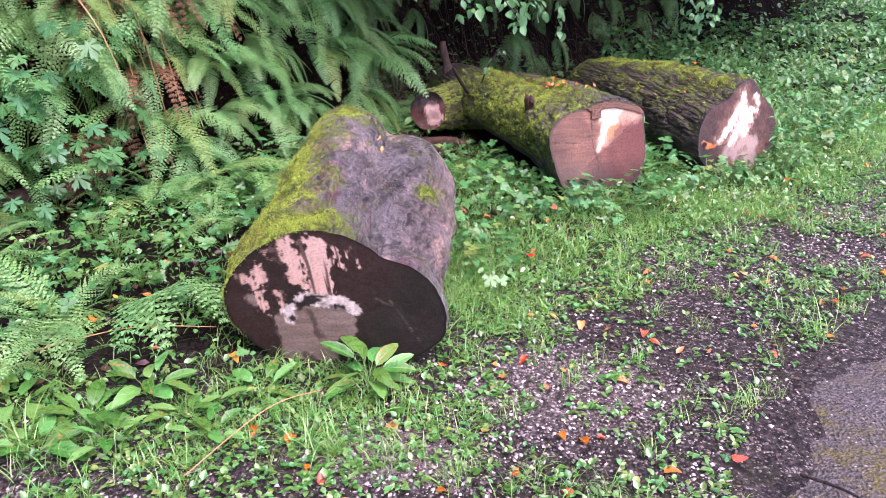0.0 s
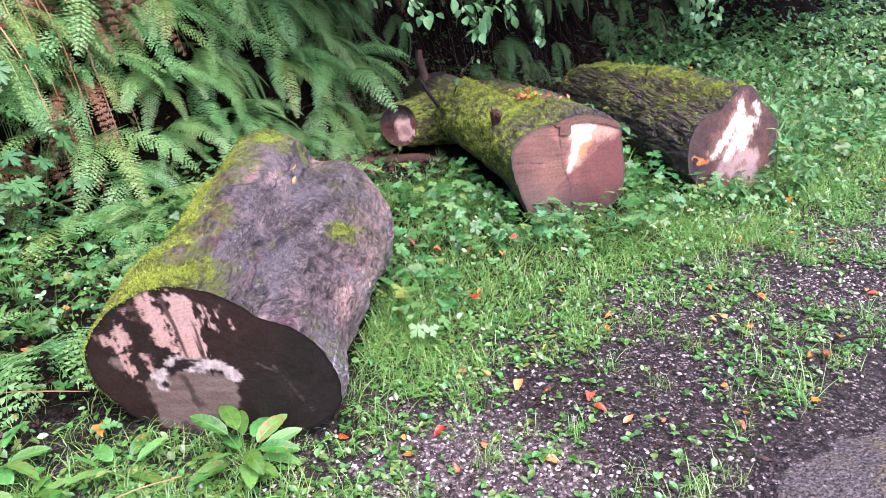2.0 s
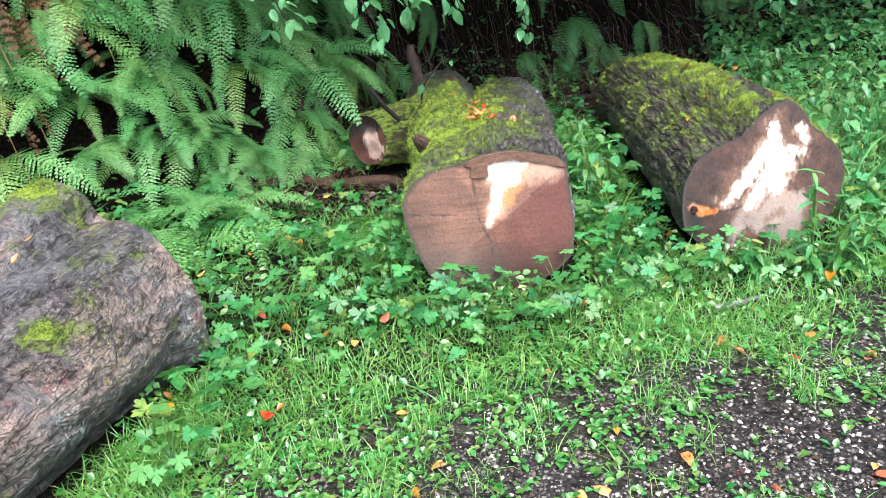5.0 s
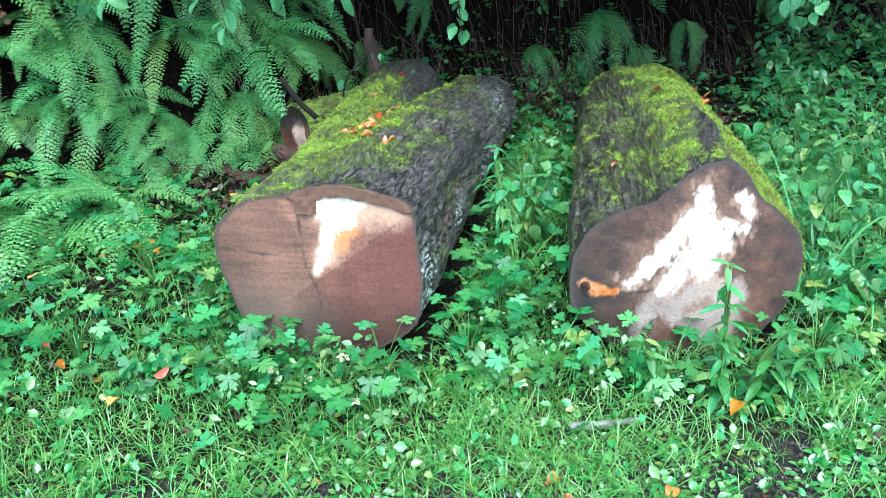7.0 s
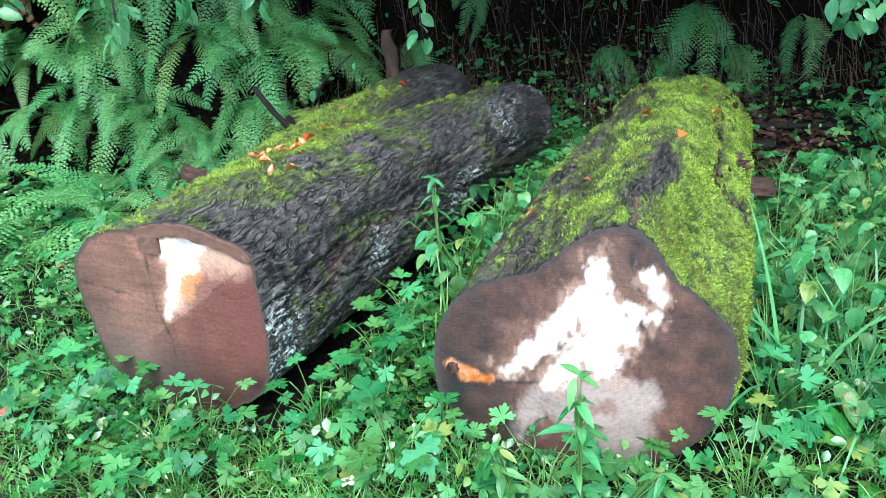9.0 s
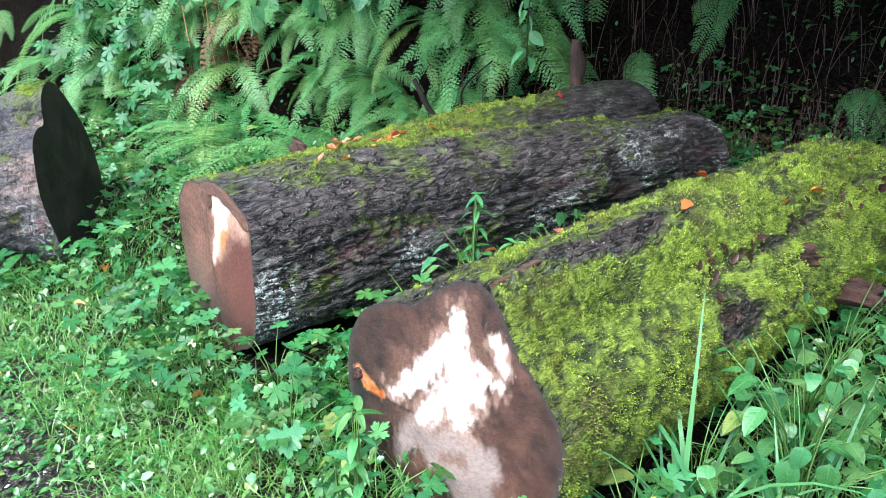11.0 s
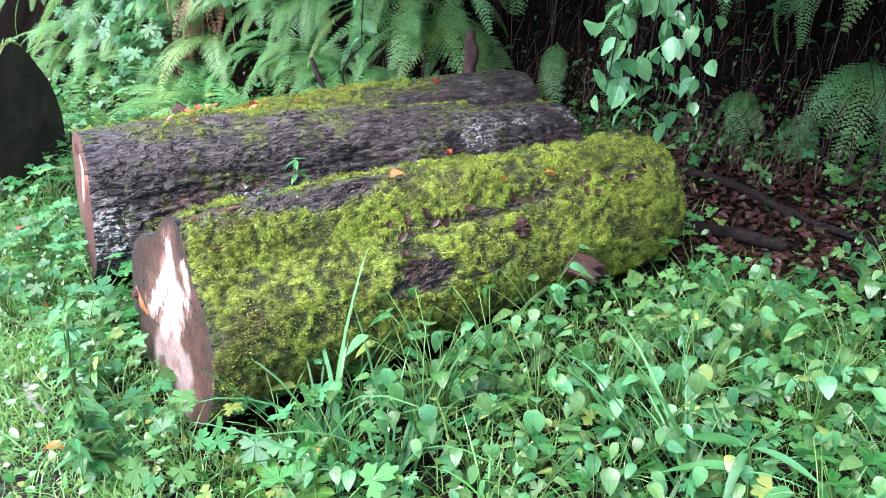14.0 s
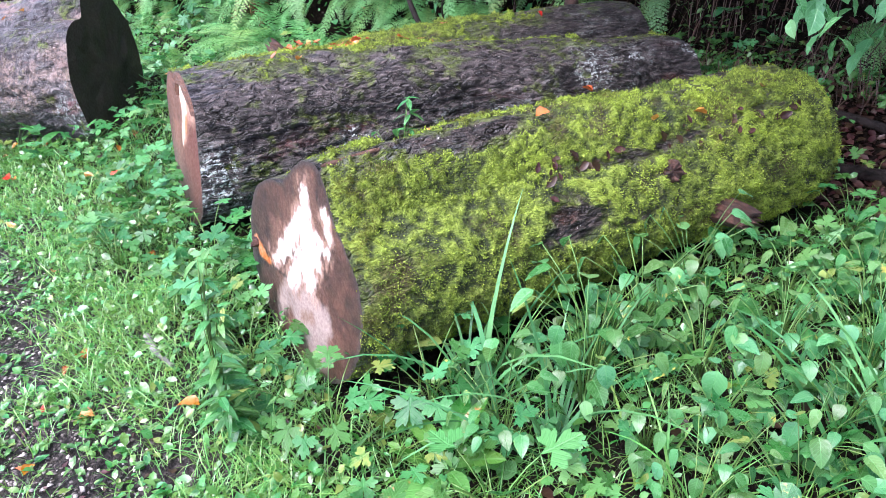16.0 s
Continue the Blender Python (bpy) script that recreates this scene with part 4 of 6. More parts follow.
log_c = Log("mossy_log", (1.836, 4.568, 0.337), (0.473, -0.867, 0.158),
            ((8, 23, 41, 57, 69, 84, 103, 123, 140, 159, 173, 188, 203, 220, 246, 266, 292, 317, 336, 352), (0.318, 0.281, 0.25, 0.279, 0.296, 0.266, 0.217, 0.195, 0.235, 0.294, 0.328, 0.345, 0.366, 0.348, 0.343, 0.332, 0.322, 0.331, 0.33, 0.329)),
            (1.235, 6.1, 0.27), (-0.25, 0.96, -0.1),
            ((0, 45, 90, 135, 180, 225, 270, 315), (0.28, 0.245, 0.205, 0.225, 0.26, 0.26, 0.26, 0.27)),
            M_BARK_BROWN, moss_c, lambda s, th: 0.3 + 0 * s, 0.015, 37, ns=255, nt=360, sag=0.02, lumps=0.03, lines=36)
tagged(log_c.root, "sawn log thickly covered with bright green moss", "log", "sawn logs on the verge")


def tone_c(u, v, rim):
    p = np.stack([u, v, 0 * u], -1)
    n = fbm(p * 9, 4, 64)[..., None]
    speck = fbm(p * 60, 3, 65)[..., None]
    col = tint(0.044, 0.018, 0.012) + tint(0.032, 0.013, 0.008) * n + tint(0.022, 0.011, 0.008) * speck
    ang, rad = np.arctan2(v + 0.02, u - 0.03), np.hypot(v + 0.02, u - 0.03)
    ray = fbm(np.stack([np.cos(ang) * 9, np.sin(ang) * 9, rad * 9], -1), 4, 66)[..., None]
    col = np.maximum(col * (1 + 0.75 * ray) + tint(0.03, 0.014, 0.008) * fbm(p * 24, 3, 67)[..., None], 0.006)
    # darker towards the lower left
    lower = step(0.1, -0.25, v + 0.5 * u)[..., None]
    col = col * (1 - 0.55 * lower * step(0.0, -0.3, u)[..., None])
    halo = strokes(u, v, [((0.03, 0.17), (0.04, 0.0), 0.075), ((-0.02, 0.1), (-0.16, -0.06), 0.05), ((-0.03, -0.1), (0.08, -0.2), 0.1), ((0.1, 0.09), (0.15, 0.15), 0.03)], 0.05, 71, 0.045)
    col = col + (tint(0.13, 0.066, 0.044) - col) * halo * 0.55
    dust = strokes(u, v, [((-0.06, -0.1), (0.06, -0.11), 0.045), ((0.06, -0.11), (0.13, -0.115), 0.026), ((0.12, -0.13), (0.1, -0.23), 0.04), ((-0.1, -0.14), (-0.14, -0.22), 0.028), ((-0.03, -0.15), (0.05, -0.22), 0.05)], 0.03, 81, 0.022)
    col = col + (tint(0.27, 0.21, 0.185) * (0.85 + 0.4 * n) - col) * dust * 0.8
    fringe = strokes(u, v, [((0.033, 0.18), (0.03, 0.11), 0.034), ((0.02, 0.1), (0.06, 0.04), 0.06), ((0.04, 0.05), (0.045, -0.04), 0.055), ((0.09, 0.09), (0.15, 0.08), 0.02), ((-0.01, 0.095), (-0.06, 0.025), 0.036), ((-0.05, 0.025), (-0.17, -0.07), 0.024), ((0.0, 0.0), (-0.06, -0.09), 0.04), ((0.139, 0.171), (0.16, 0.12), 0.016)], 0.05, 73, 0.012, 50.0)
    col = col + (tint(0.3, 0.185, 0.135) - col) * fringe * 0.5
    pale = strokes(u, v, [((0.033, 0.172), (0.03, 0.11), 0.022), ((0.02, 0.1), (0.06, 0.04), 0.046), ((0.04, 0.05), (0.045, -0.03), 0.04), ((0.09, 0.09), (0.14, 0.078), 0.013), ((-0.01, 0.095), (-0.06, 0.025), 0.024), ((-0.05, 0.025), (-0.12, -0.03), 0.019), ((-0.12, -0.03), (-0.17, -0.075), 0.008),
                          ((0.0, 0.0), (-0.04, -0.06), 0.026), ((0.139, 0.171), (0.15, 0.143), 0.009), ((0.155, 0.125), (0.165, 0.118), 0.006), ((-0.03, -0.05), (-0.07, -0.1), 0.014), ((0.09, 0.05), (0.1, 0.03), 0.02)], 0.026, 75, 0.012, 60.0)
    col = col + (tint(0.66, 0.58, 0.52) + 0.06 * n - col) * pale
    fibre = step(-0.1, 0.5, fbm(p * np.array([150, 45, 1]), 3, 77))[..., None] * step(0.0, 0.3, n + 0.2)
    col = col * (1 - 0.28 * fibre * pale)
    vein = strokes(u, v, [((-0.02, 0.0), (-0.09, -0.06), 0.007), ((0.02, -0.06), (-0.03, -0.12), 0.008), ((0.05, -0.15), (0.0, -0.17), 0.012)], 0.02, 79, 0.008)
    col = col + (tint(0.15, 0.085, 0.06) - col) * vein * 0.8
    orange = strokes(u, v, [((-0.3, -0.07), (-0.25, -0.1), 0.018), ((-0.25, -0.1), (-0.21, -0.095), 0.012)], 0.012, 83, 0.005)
    col = col + (tint(0.3, 0.11, 0.03) + 0.15 * speck - col) * orange
    split = strokes(u, v, [((-0.33, -0.03), (-0.27, -0.055), 0.004), ((-0.28, -0.115), (-0.2, -0.11), 0.005), ((-0.2, -0.105), (-0.1, -0.1), 0.0025)], 0.006, 85, 0.003)
    col = col * (1 - 0.85 * split)
    edge = step(0.94, 0.985, rim)[..., None]
    return np.clip(col * (1 - edge) + edge * tint(0.03, 0.02, 0.018), 0.004, 1)


log_c.cut("cut_face", True, tone_c, M_CUT, "brown sawn face with a bright white heart", 62)
log_c.cut("back_face", False, tone_old, M_CUT_WET, "dark back end", 12, 0.02)
log_c.sprigs(150000, 13, 0.0055)


def outside_logs(x, y, margin=0.0):
    ok = np.ones(len(x), bool)
    for c0, c1, r0, r1 in LOG_ZONES:
        d = c1[:2] - c0[:2]
        L2 = d @ d
        t = ((x - c0[0]) * d[0] + (y - c0[1]) * d[1]) / L2
        q = np.clip(t, 0, 1)
        dist = np.hypot(x - c0[0] - q * d[0], y - c0[1] - q * d[1])
        ok &= ~((t > -0.02) & (t < 1.02) & (dist < r0 + (r1 - r0) * q + margin))
    return ok

# ---- leaf shapes: base at the origin, length along +y, upper side +z ----
RNG = np.random.default_rng(77)


def oval_leaf(width=0.6, n=5, droop=0.25, fold=0.12, point=0.9, wave=0.0, full=0.85):
    t = np.linspace(0, 1, n + 2)
    w = width * 0.5 * np.maximum(np.sin(np.pi * t ** point), 0) ** full
    z = -droop * t ** 2
    verts, tris = [(0, 0, 0)], []
    for i in range(1, n + 1):
        o = wave * (1 if i % 2 else -1)
        verts += [(-w[i], t[i], z[i] + fold * w[i] * 2 + o), (0, t[i], z[i]), (w[i], t[i], z[i] + fold * w[i] * 2 - o)]
    verts.append((0, 1, z[-1]))
    last = len(verts) - 1
    tris += [(0, 2, 1), (0, 3, 2)]
    for i in range(n - 1):
        a = 1 + 3 * i
        tris += [(a, a + 1, a + 4), (a, a + 4, a + 3), (a + 1, a + 2, a + 5), (a + 1, a + 5, a + 4)]
    a = 1 + 3 * (n - 1)
    tris += [(a, a + 1, last), (a + 1, a + 2, last)]
    return np.array(verts, float), np.array(tris)


def fan_leaf(lobes, droop=0.2, cup=0.1):
    """A leaf of pointed, toothed lobes: (direction in degrees, length, half width in degrees)."""
    c = (0.0, 0.3)
    pts = [(0.0, 0.0)]
    for a, l, h in lobes:
        for da, k in ((-h, 0.2), (-h * 0.82, 0.7), (-h * 0.6, 0.92), (-h * 0.38, 0.78), (-h * 0.12, 1.05), (h * 0.12, 1.05), (h * 0.38, 0.78), (h * 0.6, 0.92), (h * 0.82, 0.7)):
            q = radians(a + da)
            pts.append((c[0] + l * k * math.cos(q), c[1] + l * k * math.sin(q)))
    a, l, h = lobes[-1]
    q = radians(a + h)
    pts.append((c[0] + l * 0.3 * math.cos(q), c[1] + l * 0.3 * math.sin(q)))
    verts = [(c[0], c[1], 0.0)] + [(x, y, cup * math.hypot(x, y - c[1]) - droop * (x * x + (y - c[1]) ** 2)) for x, y in pts]
    n = len(pts)
    return np.array(verts), np.array([(0, 1 + i, 1 + (i + 1) % n) for i in range(n)])


def blade(width=0.03, bend=1.0, n=5, rise=1.2):
    """A grass blade that rises and bends over; unit length."""
    a = rise - bend * np.linspace(0, 1, n + 1) ** 1.3
    y = np.concatenate([[0], np.cumsum(np.cos(a[:-1]) / n)])
    z = np.concatenate([[0], np.cumsum(np.sin(a[:-1]) / n)])
    w = width * 0.5 * np.linspace(1, 0, n + 1) ** 0.6
    verts, tris = [], []
    for i in range(n):
        verts += [(-w[i], y[i], z[i]), (w[i], y[i], z[i])]
    verts.append((0, y[n], z[n]))
    for i in range(n - 1):
        b = 2 * i
        tris += [(b, b + 1, b + 3), (b, b + 3, b + 2)]
    tris.append((2 * n - 2, 2 * n - 1, 2 * n))
    return np.array(verts, float), np.array(tris)


def turned(v, yaw, tilt, roll=0.0):
    """Leaf vertices rolled about their length, tilted up, then turned; degrees."""
    return v @ np.array(Euler((radians(tilt), radians(roll), radians(yaw)), "XYZ").to_matrix()).T


def scatter(shapes, place, yaw, tilt, roll, size):
    """Many leaves in one set of vertices and triangles, each with one of the shapes."""
    n = len(place)
    pick = RNG.integers(0, len(shapes), n)
    out_v, out_t, out_c, base = [], [], [], 0
    cy, sy = np.cos(yaw), np.sin(yaw)
    cx, sx = np.cos(tilt), np.sin(tilt)
    cr, sr = np.cos(roll), np.sin(roll)
    for k, (v, t) in enumerate(shapes):
        i = np.nonzero(pick == k)[0]
        if not len(i):
            continue
        p = v[None] * size[i][:, None, None]
        x, y, z = p[..., 0], p[..., 1], p[..., 2]
        x, z = x * cr[i][:, None] + z * sr[i][:, None], -x * sr[i][:, None] + z * cr[i][:, None]
        y, z = y * cx[i][:, None] - z * sx[i][:, None], y * sx[i][:, None] + z * cx[i][:, None]
        x, y = x * cy[i][:, None] - y * sy[i][:, None], x * sy[i][:, None] + y * cy[i][:, None]
        q = np.stack([x, y, z], -1) + place[i][:, None]
        out_v.append(q.reshape(-1, 3))
        out_c.append(np.tile(v, (len(i), 1)))
        out_t.append((t[None] + (base + np.arange(len(i)) * len(v))[:, None, None]).reshape(-1, 3))
        base += len(i) * len(v)
    return np.concatenate(out_v), np.concatenate(out_t), np.concatenate(out_c)


def leaf_mesh(name, v, t, co, mat):
    """A mesh of leaves that keeps each leaf's own coordinates for its veins."""
    me = mesh_of(name, v, tris=t, mats=[mat])
    me.attributes.new("leafco", "FLOAT_VECTOR", "POINT").data.foreach_set("vector", np.asarray(co, dtype=np.float32).ravel())
    return me


def joined(items):
    """One set of vertices and triangles out of several."""
    vs, ts, base = [], [], 0
    for v, t in items:
        vs.append(v)
        ts.append(np.asarray(t) + base)
        base += len(v)
    return np.concatenate(vs), np.concatenate(ts)


def rod(points, radii, sides=5):
    v, q, t = tube(points, radii, sides)
    return v, np.concatenate([np.concatenate([q[:, [0, 1, 2]], q[:, [0, 2, 3]]]), t])


def stuff(name, vt, mat, label, category):
    ob = new(name, leaf_mesh(name, *vt, mat))
    return tagged(ob, label, category, kind="stuff")


def in_area(n, x0, x1, y0, y1, keep):
    """n random places of a rectangle, thinned by keep(x, y) in 0..1."""
    x, y = RNG.uniform(x0, x1, n), RNG.uniform(y0, y1, n)
    k = RNG.uniform(0, 1, n) < keep(x, y)
    return x[k], y[k]


def on_ground(x, y, lift):
    return np.stack([x, y, ground_z(x, y) + lift], -1)


def deg(lo, hi, n):
    return np.radians(RNG.uniform(lo, hi, n))


OVALS = [oval_leaf(0.62, 4, 0.2, 0.15), oval_leaf(0.5, 4, 0.35, 0.1), oval_leaf(0.72, 4, 0.1, 0.2)]
BROAD = [oval_leaf(0.66, 7, 0.3, 0.1, 0.66, 0.008, 0.75), oval_leaf(0.58, 7, 0.2, 0.16, 0.64, 0.007, 0.75), oval_leaf(0.76, 7, 0.45, 0.08, 0.66, 0.01, 0.72)]
TOOTHED = [fan_leaf([(2, 0.56, 44), (90, 0.66, 44), (178, 0.56, 44)], 0.25, 0.15), fan_leaf([(-8, 0.5, 36), (60, 0.62, 32), (120, 0.62, 32), (188, 0.5, 36)], 0.4, 0.15), fan_leaf([(8, 0.55, 42), (90, 0.6, 42), (172, 0.55, 42)], 0.05, 0.25)]
LOBED = [fan_leaf([(-15, 0.45, 22), (38, 0.62, 24), (90, 0.75, 24), (142, 0.62, 24), (195, 0.45, 22)], 0.25), fan_leaf([(-10, 0.5, 22), (40, 0.6, 24), (90, 0.7, 24), (140, 0.6, 24), (190, 0.5, 22)], 0.05)]
MINI = [oval_leaf(0.62, 2, 0.2, 0.15), oval_leaf(0.5, 2, 0.35, 0.1), oval_leaf(0.72, 2, 0.1, 0.2)]
THIN = [blade(0.03, 1.6, 3, 1.2), blade(0.026, 2.2, 3, 1.4), blade(0.032, 1.3, 3, 1.0), blade(0.026, 2.7, 3, 1.5)]
LANCE = [oval_leaf(0.34, 5, 0.25, 0.12, 0.8), oval_leaf(0.3, 5, 0.5, 0.12, 0.8)]


# ---- ferns ----
def frond_mesh(name, rise, fall, pairs, mat, width=0.2, seed=0, quick=0.9, gap=0.025, lean=0.6, stem=0.1, fat=1.0, sag=0.06):
    """An arching fern frond of unit length: a stalk, pairs of side branches that shorten to the tip, each set with two rows of small oblong leaflets."""
    rng = np.random.default_rng(seed)
    n = 40
    a = np.radians(rise + (fall - rise) * np.linspace(0, 1, n + 1) ** quick)
    py = np.concatenate([[0], np.cumsum(np.cos(a[:-1]) / n)])
    pz = np.concatenate([[0], np.cumsum(np.sin(a[:-1]) / n)])
    px = 0.05 * np.sin(np.linspace(0, 2.4, n + 1) + rng.uniform(0, 6))
    px = px - px[0]
    line = np.stack([px, py, pz], -1)
    items = [rod(line[::4], np.linspace(0.005, 0.0012, len(px[::4])), 3)]
    vs, ts, base = [], [], 0
    pitch = (1 - stem) / pairs
    for i in range(pairs):
        t = stem + (1 - stem) * (i + 0.5) / pairs
        k = min(int(t * n), n - 1)
        g = t * n - k
        o = line[k] * (1 - g) + line[k + 1] * g
        fwd = np.array([0, math.cos(a[k]), math.sin(a[k])])
        up = np.array([0, -math.sin(a[k]), math.cos(a[k])])
        shape = min(1.0, 0.5 + 2.2 * (t - stem)) * (1 - t) ** 0.7 * 1.2
        for side in (-1, 1):
            L = width * shape * rng.uniform(0.9, 1.08) + 0.012
            d = np.array([side * 1.0, 0, 0]) + fwd * lean * rng.uniform(0.8, 1.2) + up * rng.uniform(-0.1, 0.02)
            d /= np.linalg.norm(d)
            across = np.cross(up, d) * side
            across /= np.linalg.norm(across)
            m = max(3, int(L / gap))
            q = ((np.arange(m) + 0.5) / m)[:, None]
            mid = o + d * L * q + fwd * (0.12 * L * q * q) - up * (sag * L * q * q)
            out = pitch * 0.37 * fat * np.minimum(1.0, 1.3 * (1 - q) ** 0.7 + 0.06)
            half = 0.5 * L / m
            for w in (-1, 1):
                tip = mid + across * w * out + d * half * 1.1 - up * out * rng.uniform(0.0, 0.25, (m, 1))
                quad = np.stack([mid - d * half, mid + d * half, tip + d * half * 0.35, tip - d * half * 0.55], 1)
                vs.append(quad.reshape(-1, 3))
                f = base + np.arange(m)[:, None] * 4
                turn = [0, 1, 2, 0, 2, 3] if w * side > 0 else [0, 2, 1, 0, 3, 2]
                ts.append((f + np.array(turn)).reshape(-1, 3))
                base += 4 * m
            vs.append(np.stack([o - fwd * 0.002, o + fwd * 0.002, mid[-1] + d * L * 0.5 / m]))
            ts.append(np.array([(base, base + 1, base + 2)]))
            base += 3
    items.append((np.concatenate(vs), np.concatenate(ts)))
    v, t = joined(items)
    return mesh_of(name, v, tris=t, mats=[mat], smooth=False)


ARCH = [frond_mesh("frond", 62, -25, 26, M_FERN, 0.17, 1), frond_mesh("frond", 48, -45, 26, M_FERN, 0.16, 2), frond_mesh("frond", 70, 0, 26, M_FERN_PALE, 0.15, 3)]
HANG = [frond_mesh("frond", 34, -70, 28, M_FERN, 0.15, 4, 0.6), frond_mesh("frond", 12, -82, 28, M_FERN, 0.14, 5, 0.5), frond_mesh("frond", 46, -62, 28, M_FERN, 0.16, 6, 0.65), frond_mesh("frond", 24, -76, 28, M_FERN_PALE, 0.14, 7, 0.6), frond_mesh("frond", 55, -52, 27, M_FERN, 0.17, 12, 0.7)]
LACY = [frond_mesh("frond", 50, -55, 27, M_FERN_PALE, 0.17, 13, 0.75), frond_mesh("frond", 38, -68, 28, M_FERN, 0.16, 14, 0.7), frond_mesh("frond", 60, -40, 27, M_FERN, 0.17, 15, 0.8)]
WIDE = [frond_mesh("frond", 62, -50, 12, M_FERN_PALE, 0.27, 8, gap=0.03, lean=0.55, stem=0.2, fat=0.9), frond_mesh("frond", 55, -40, 13, M_FERN, 0.25, 9, gap=0.03, lean=0.55, stem=0.2, fat=0.9)]
DEADF = [frond_mesh("frond", 15, -85, 16, M_DEAD, 0.08, 10, gap=0.025), frond_mesh("frond", -10, -88, 15, M_DEAD, 0.06, 11, gap=0.025)]


def fern(x, y, fronds, size, yaw, fan, meshes, label, group, name="fern", lift=0.0, tilt=(-12, 12)):
    """A fern: fronds that spring from one crown, spread over a fan of directions round yaw (0 looks along +y)."""
    root = new(name, None)
    root.empty_display_size = 0.1
    root.location = (x, y, float(ground_z(x, y)) - 0.015 + lift)
    tagged(root, label, "fern", group)
    for k in range(fronds):
        f = part("frond", meshes[int(RNG.integers(len(meshes)))], root)
        turn = yaw + fan * ((k + 0.5) / fronds - 0.5) + RNG.uniform(-14, 14)
        f.rotation_euler = (radians(RNG.uniform(*tilt)), radians(RNG.uniform(-28, 28)), radians(turn))
        f.scale = [size * RNG.uniform(0.6, 1.15)] * 3
    return root


def bank_place(w, d):
    """A place w metres along the foot of the bank and d metres up into it."""
    return -2.6 + 0.707 * w - 0.707 * d, 3.15 + 0.707 * w + 0.707 * d


OUT = -135.0
GREEN = "lush green fern with drooping fronds on the bank"
SHADE = "dark green fern hanging over the shaded bank"
# the sunlit wall of ferns, tier over tier
for d, s, count in [(0.04, 0.5, 7), (0.16, 0.6, 9), (0.3, 0.66, 10), (0.45, 0.72, 10), (0.6, 0.74, 9), (0.78, 0.78, 6)]:
    for k in range(12):
        w = 0.15 + 0.28 * k + RNG.uniform(-0.1, 0.1)
        if d < 0.3 and 0.55 < w < 1.35:
            continue
        kind = HANG + LACY if w < 2.0 else HANG
        fern(*bank_place(w, d + RNG.uniform(-0.06, 0.06)), count, s * RNG.uniform(0.85, 1.1), OUT + RNG.uniform(-25, 35), 150, kind, GREEN, "ferns on the bank", tilt=(-20, 18))
# sparse ferns of the dark hollow and the far bank
for w, d, s, count in [(3.4, 0.5, 0.5, 7), (3.5, 0.75, 0.6, 7), (3.75, 0.7, 0.5, 6), (3.9, 0.95, 0.55, 6), (4.15, 0.85, 0.5, 6), (4.3, 1.05, 0.6, 6), (4.55, 0.9, 0.5, 6), (4.75, 1.1, 0.6, 6), (4.8, 0.62, 0.36, 7), (4.95, 0.85, 0.5, 7), (5.1, 0.6, 0.55, 9), (5.3, 0.72, 0.62, 8), (5.5, 0.6, 0.58, 8), (5.35, 1.0, 0.7, 6), (5.7, 0.85, 0.65, 7), (5.85, 0.6, 0.5, 7), (6.0, 1.05, 0.7, 6), (6.2, 0.75, 0.6, 7), (6.5, 0.95, 0.65, 6), (6.55, 0.65, 0.55, 6), (6.8, 1.1, 0.7, 6), (6.95, 0.75, 0.6, 7), (7.3, 0.95, 0.7, 6), (7.5, 0.7, 0.6, 6), (7.8, 1.0, 0.7, 6), (8.1, 0.75, 0.65, 6), (8.5, 0.95, 0.7, 5), (8.9, 0.8, 0.7, 5), (9.4, 0.95, 0.8, 5), (10.0, 0.9, 0.8, 5), (10.8, 1.0, 0.9, 5)]:
    fern(*bank_place(w, d), count, s, OUT, 110, HANG[:2] + HANG[3:4], SHADE, "ferns on the bank", tilt=(-52, -18))
# the end of the bank that the path leaves behind
for w, d, s in [(0.3, 0.05, 0.55), (0.0, 0.02, 0.55), (-0.3, 0.0, 0.6), (-0.1, 0.2, 0.65), (-0.5, 0.1, 0.6), (-0.2, 0.35, 0.7), (-0.3, 0.7, 0.8), (-0.7, 0.2, 0.65), (-0.8, 0.6, 0.75), (-1.3, 0.4, 0.7), (-1.9, 0.5, 0.8), (-2.6, 0.4, 0.75)]:
    fern(*bank_place(w, d), 6, s, OUT, 150, HANG, GREEN, "ferns on the bank")
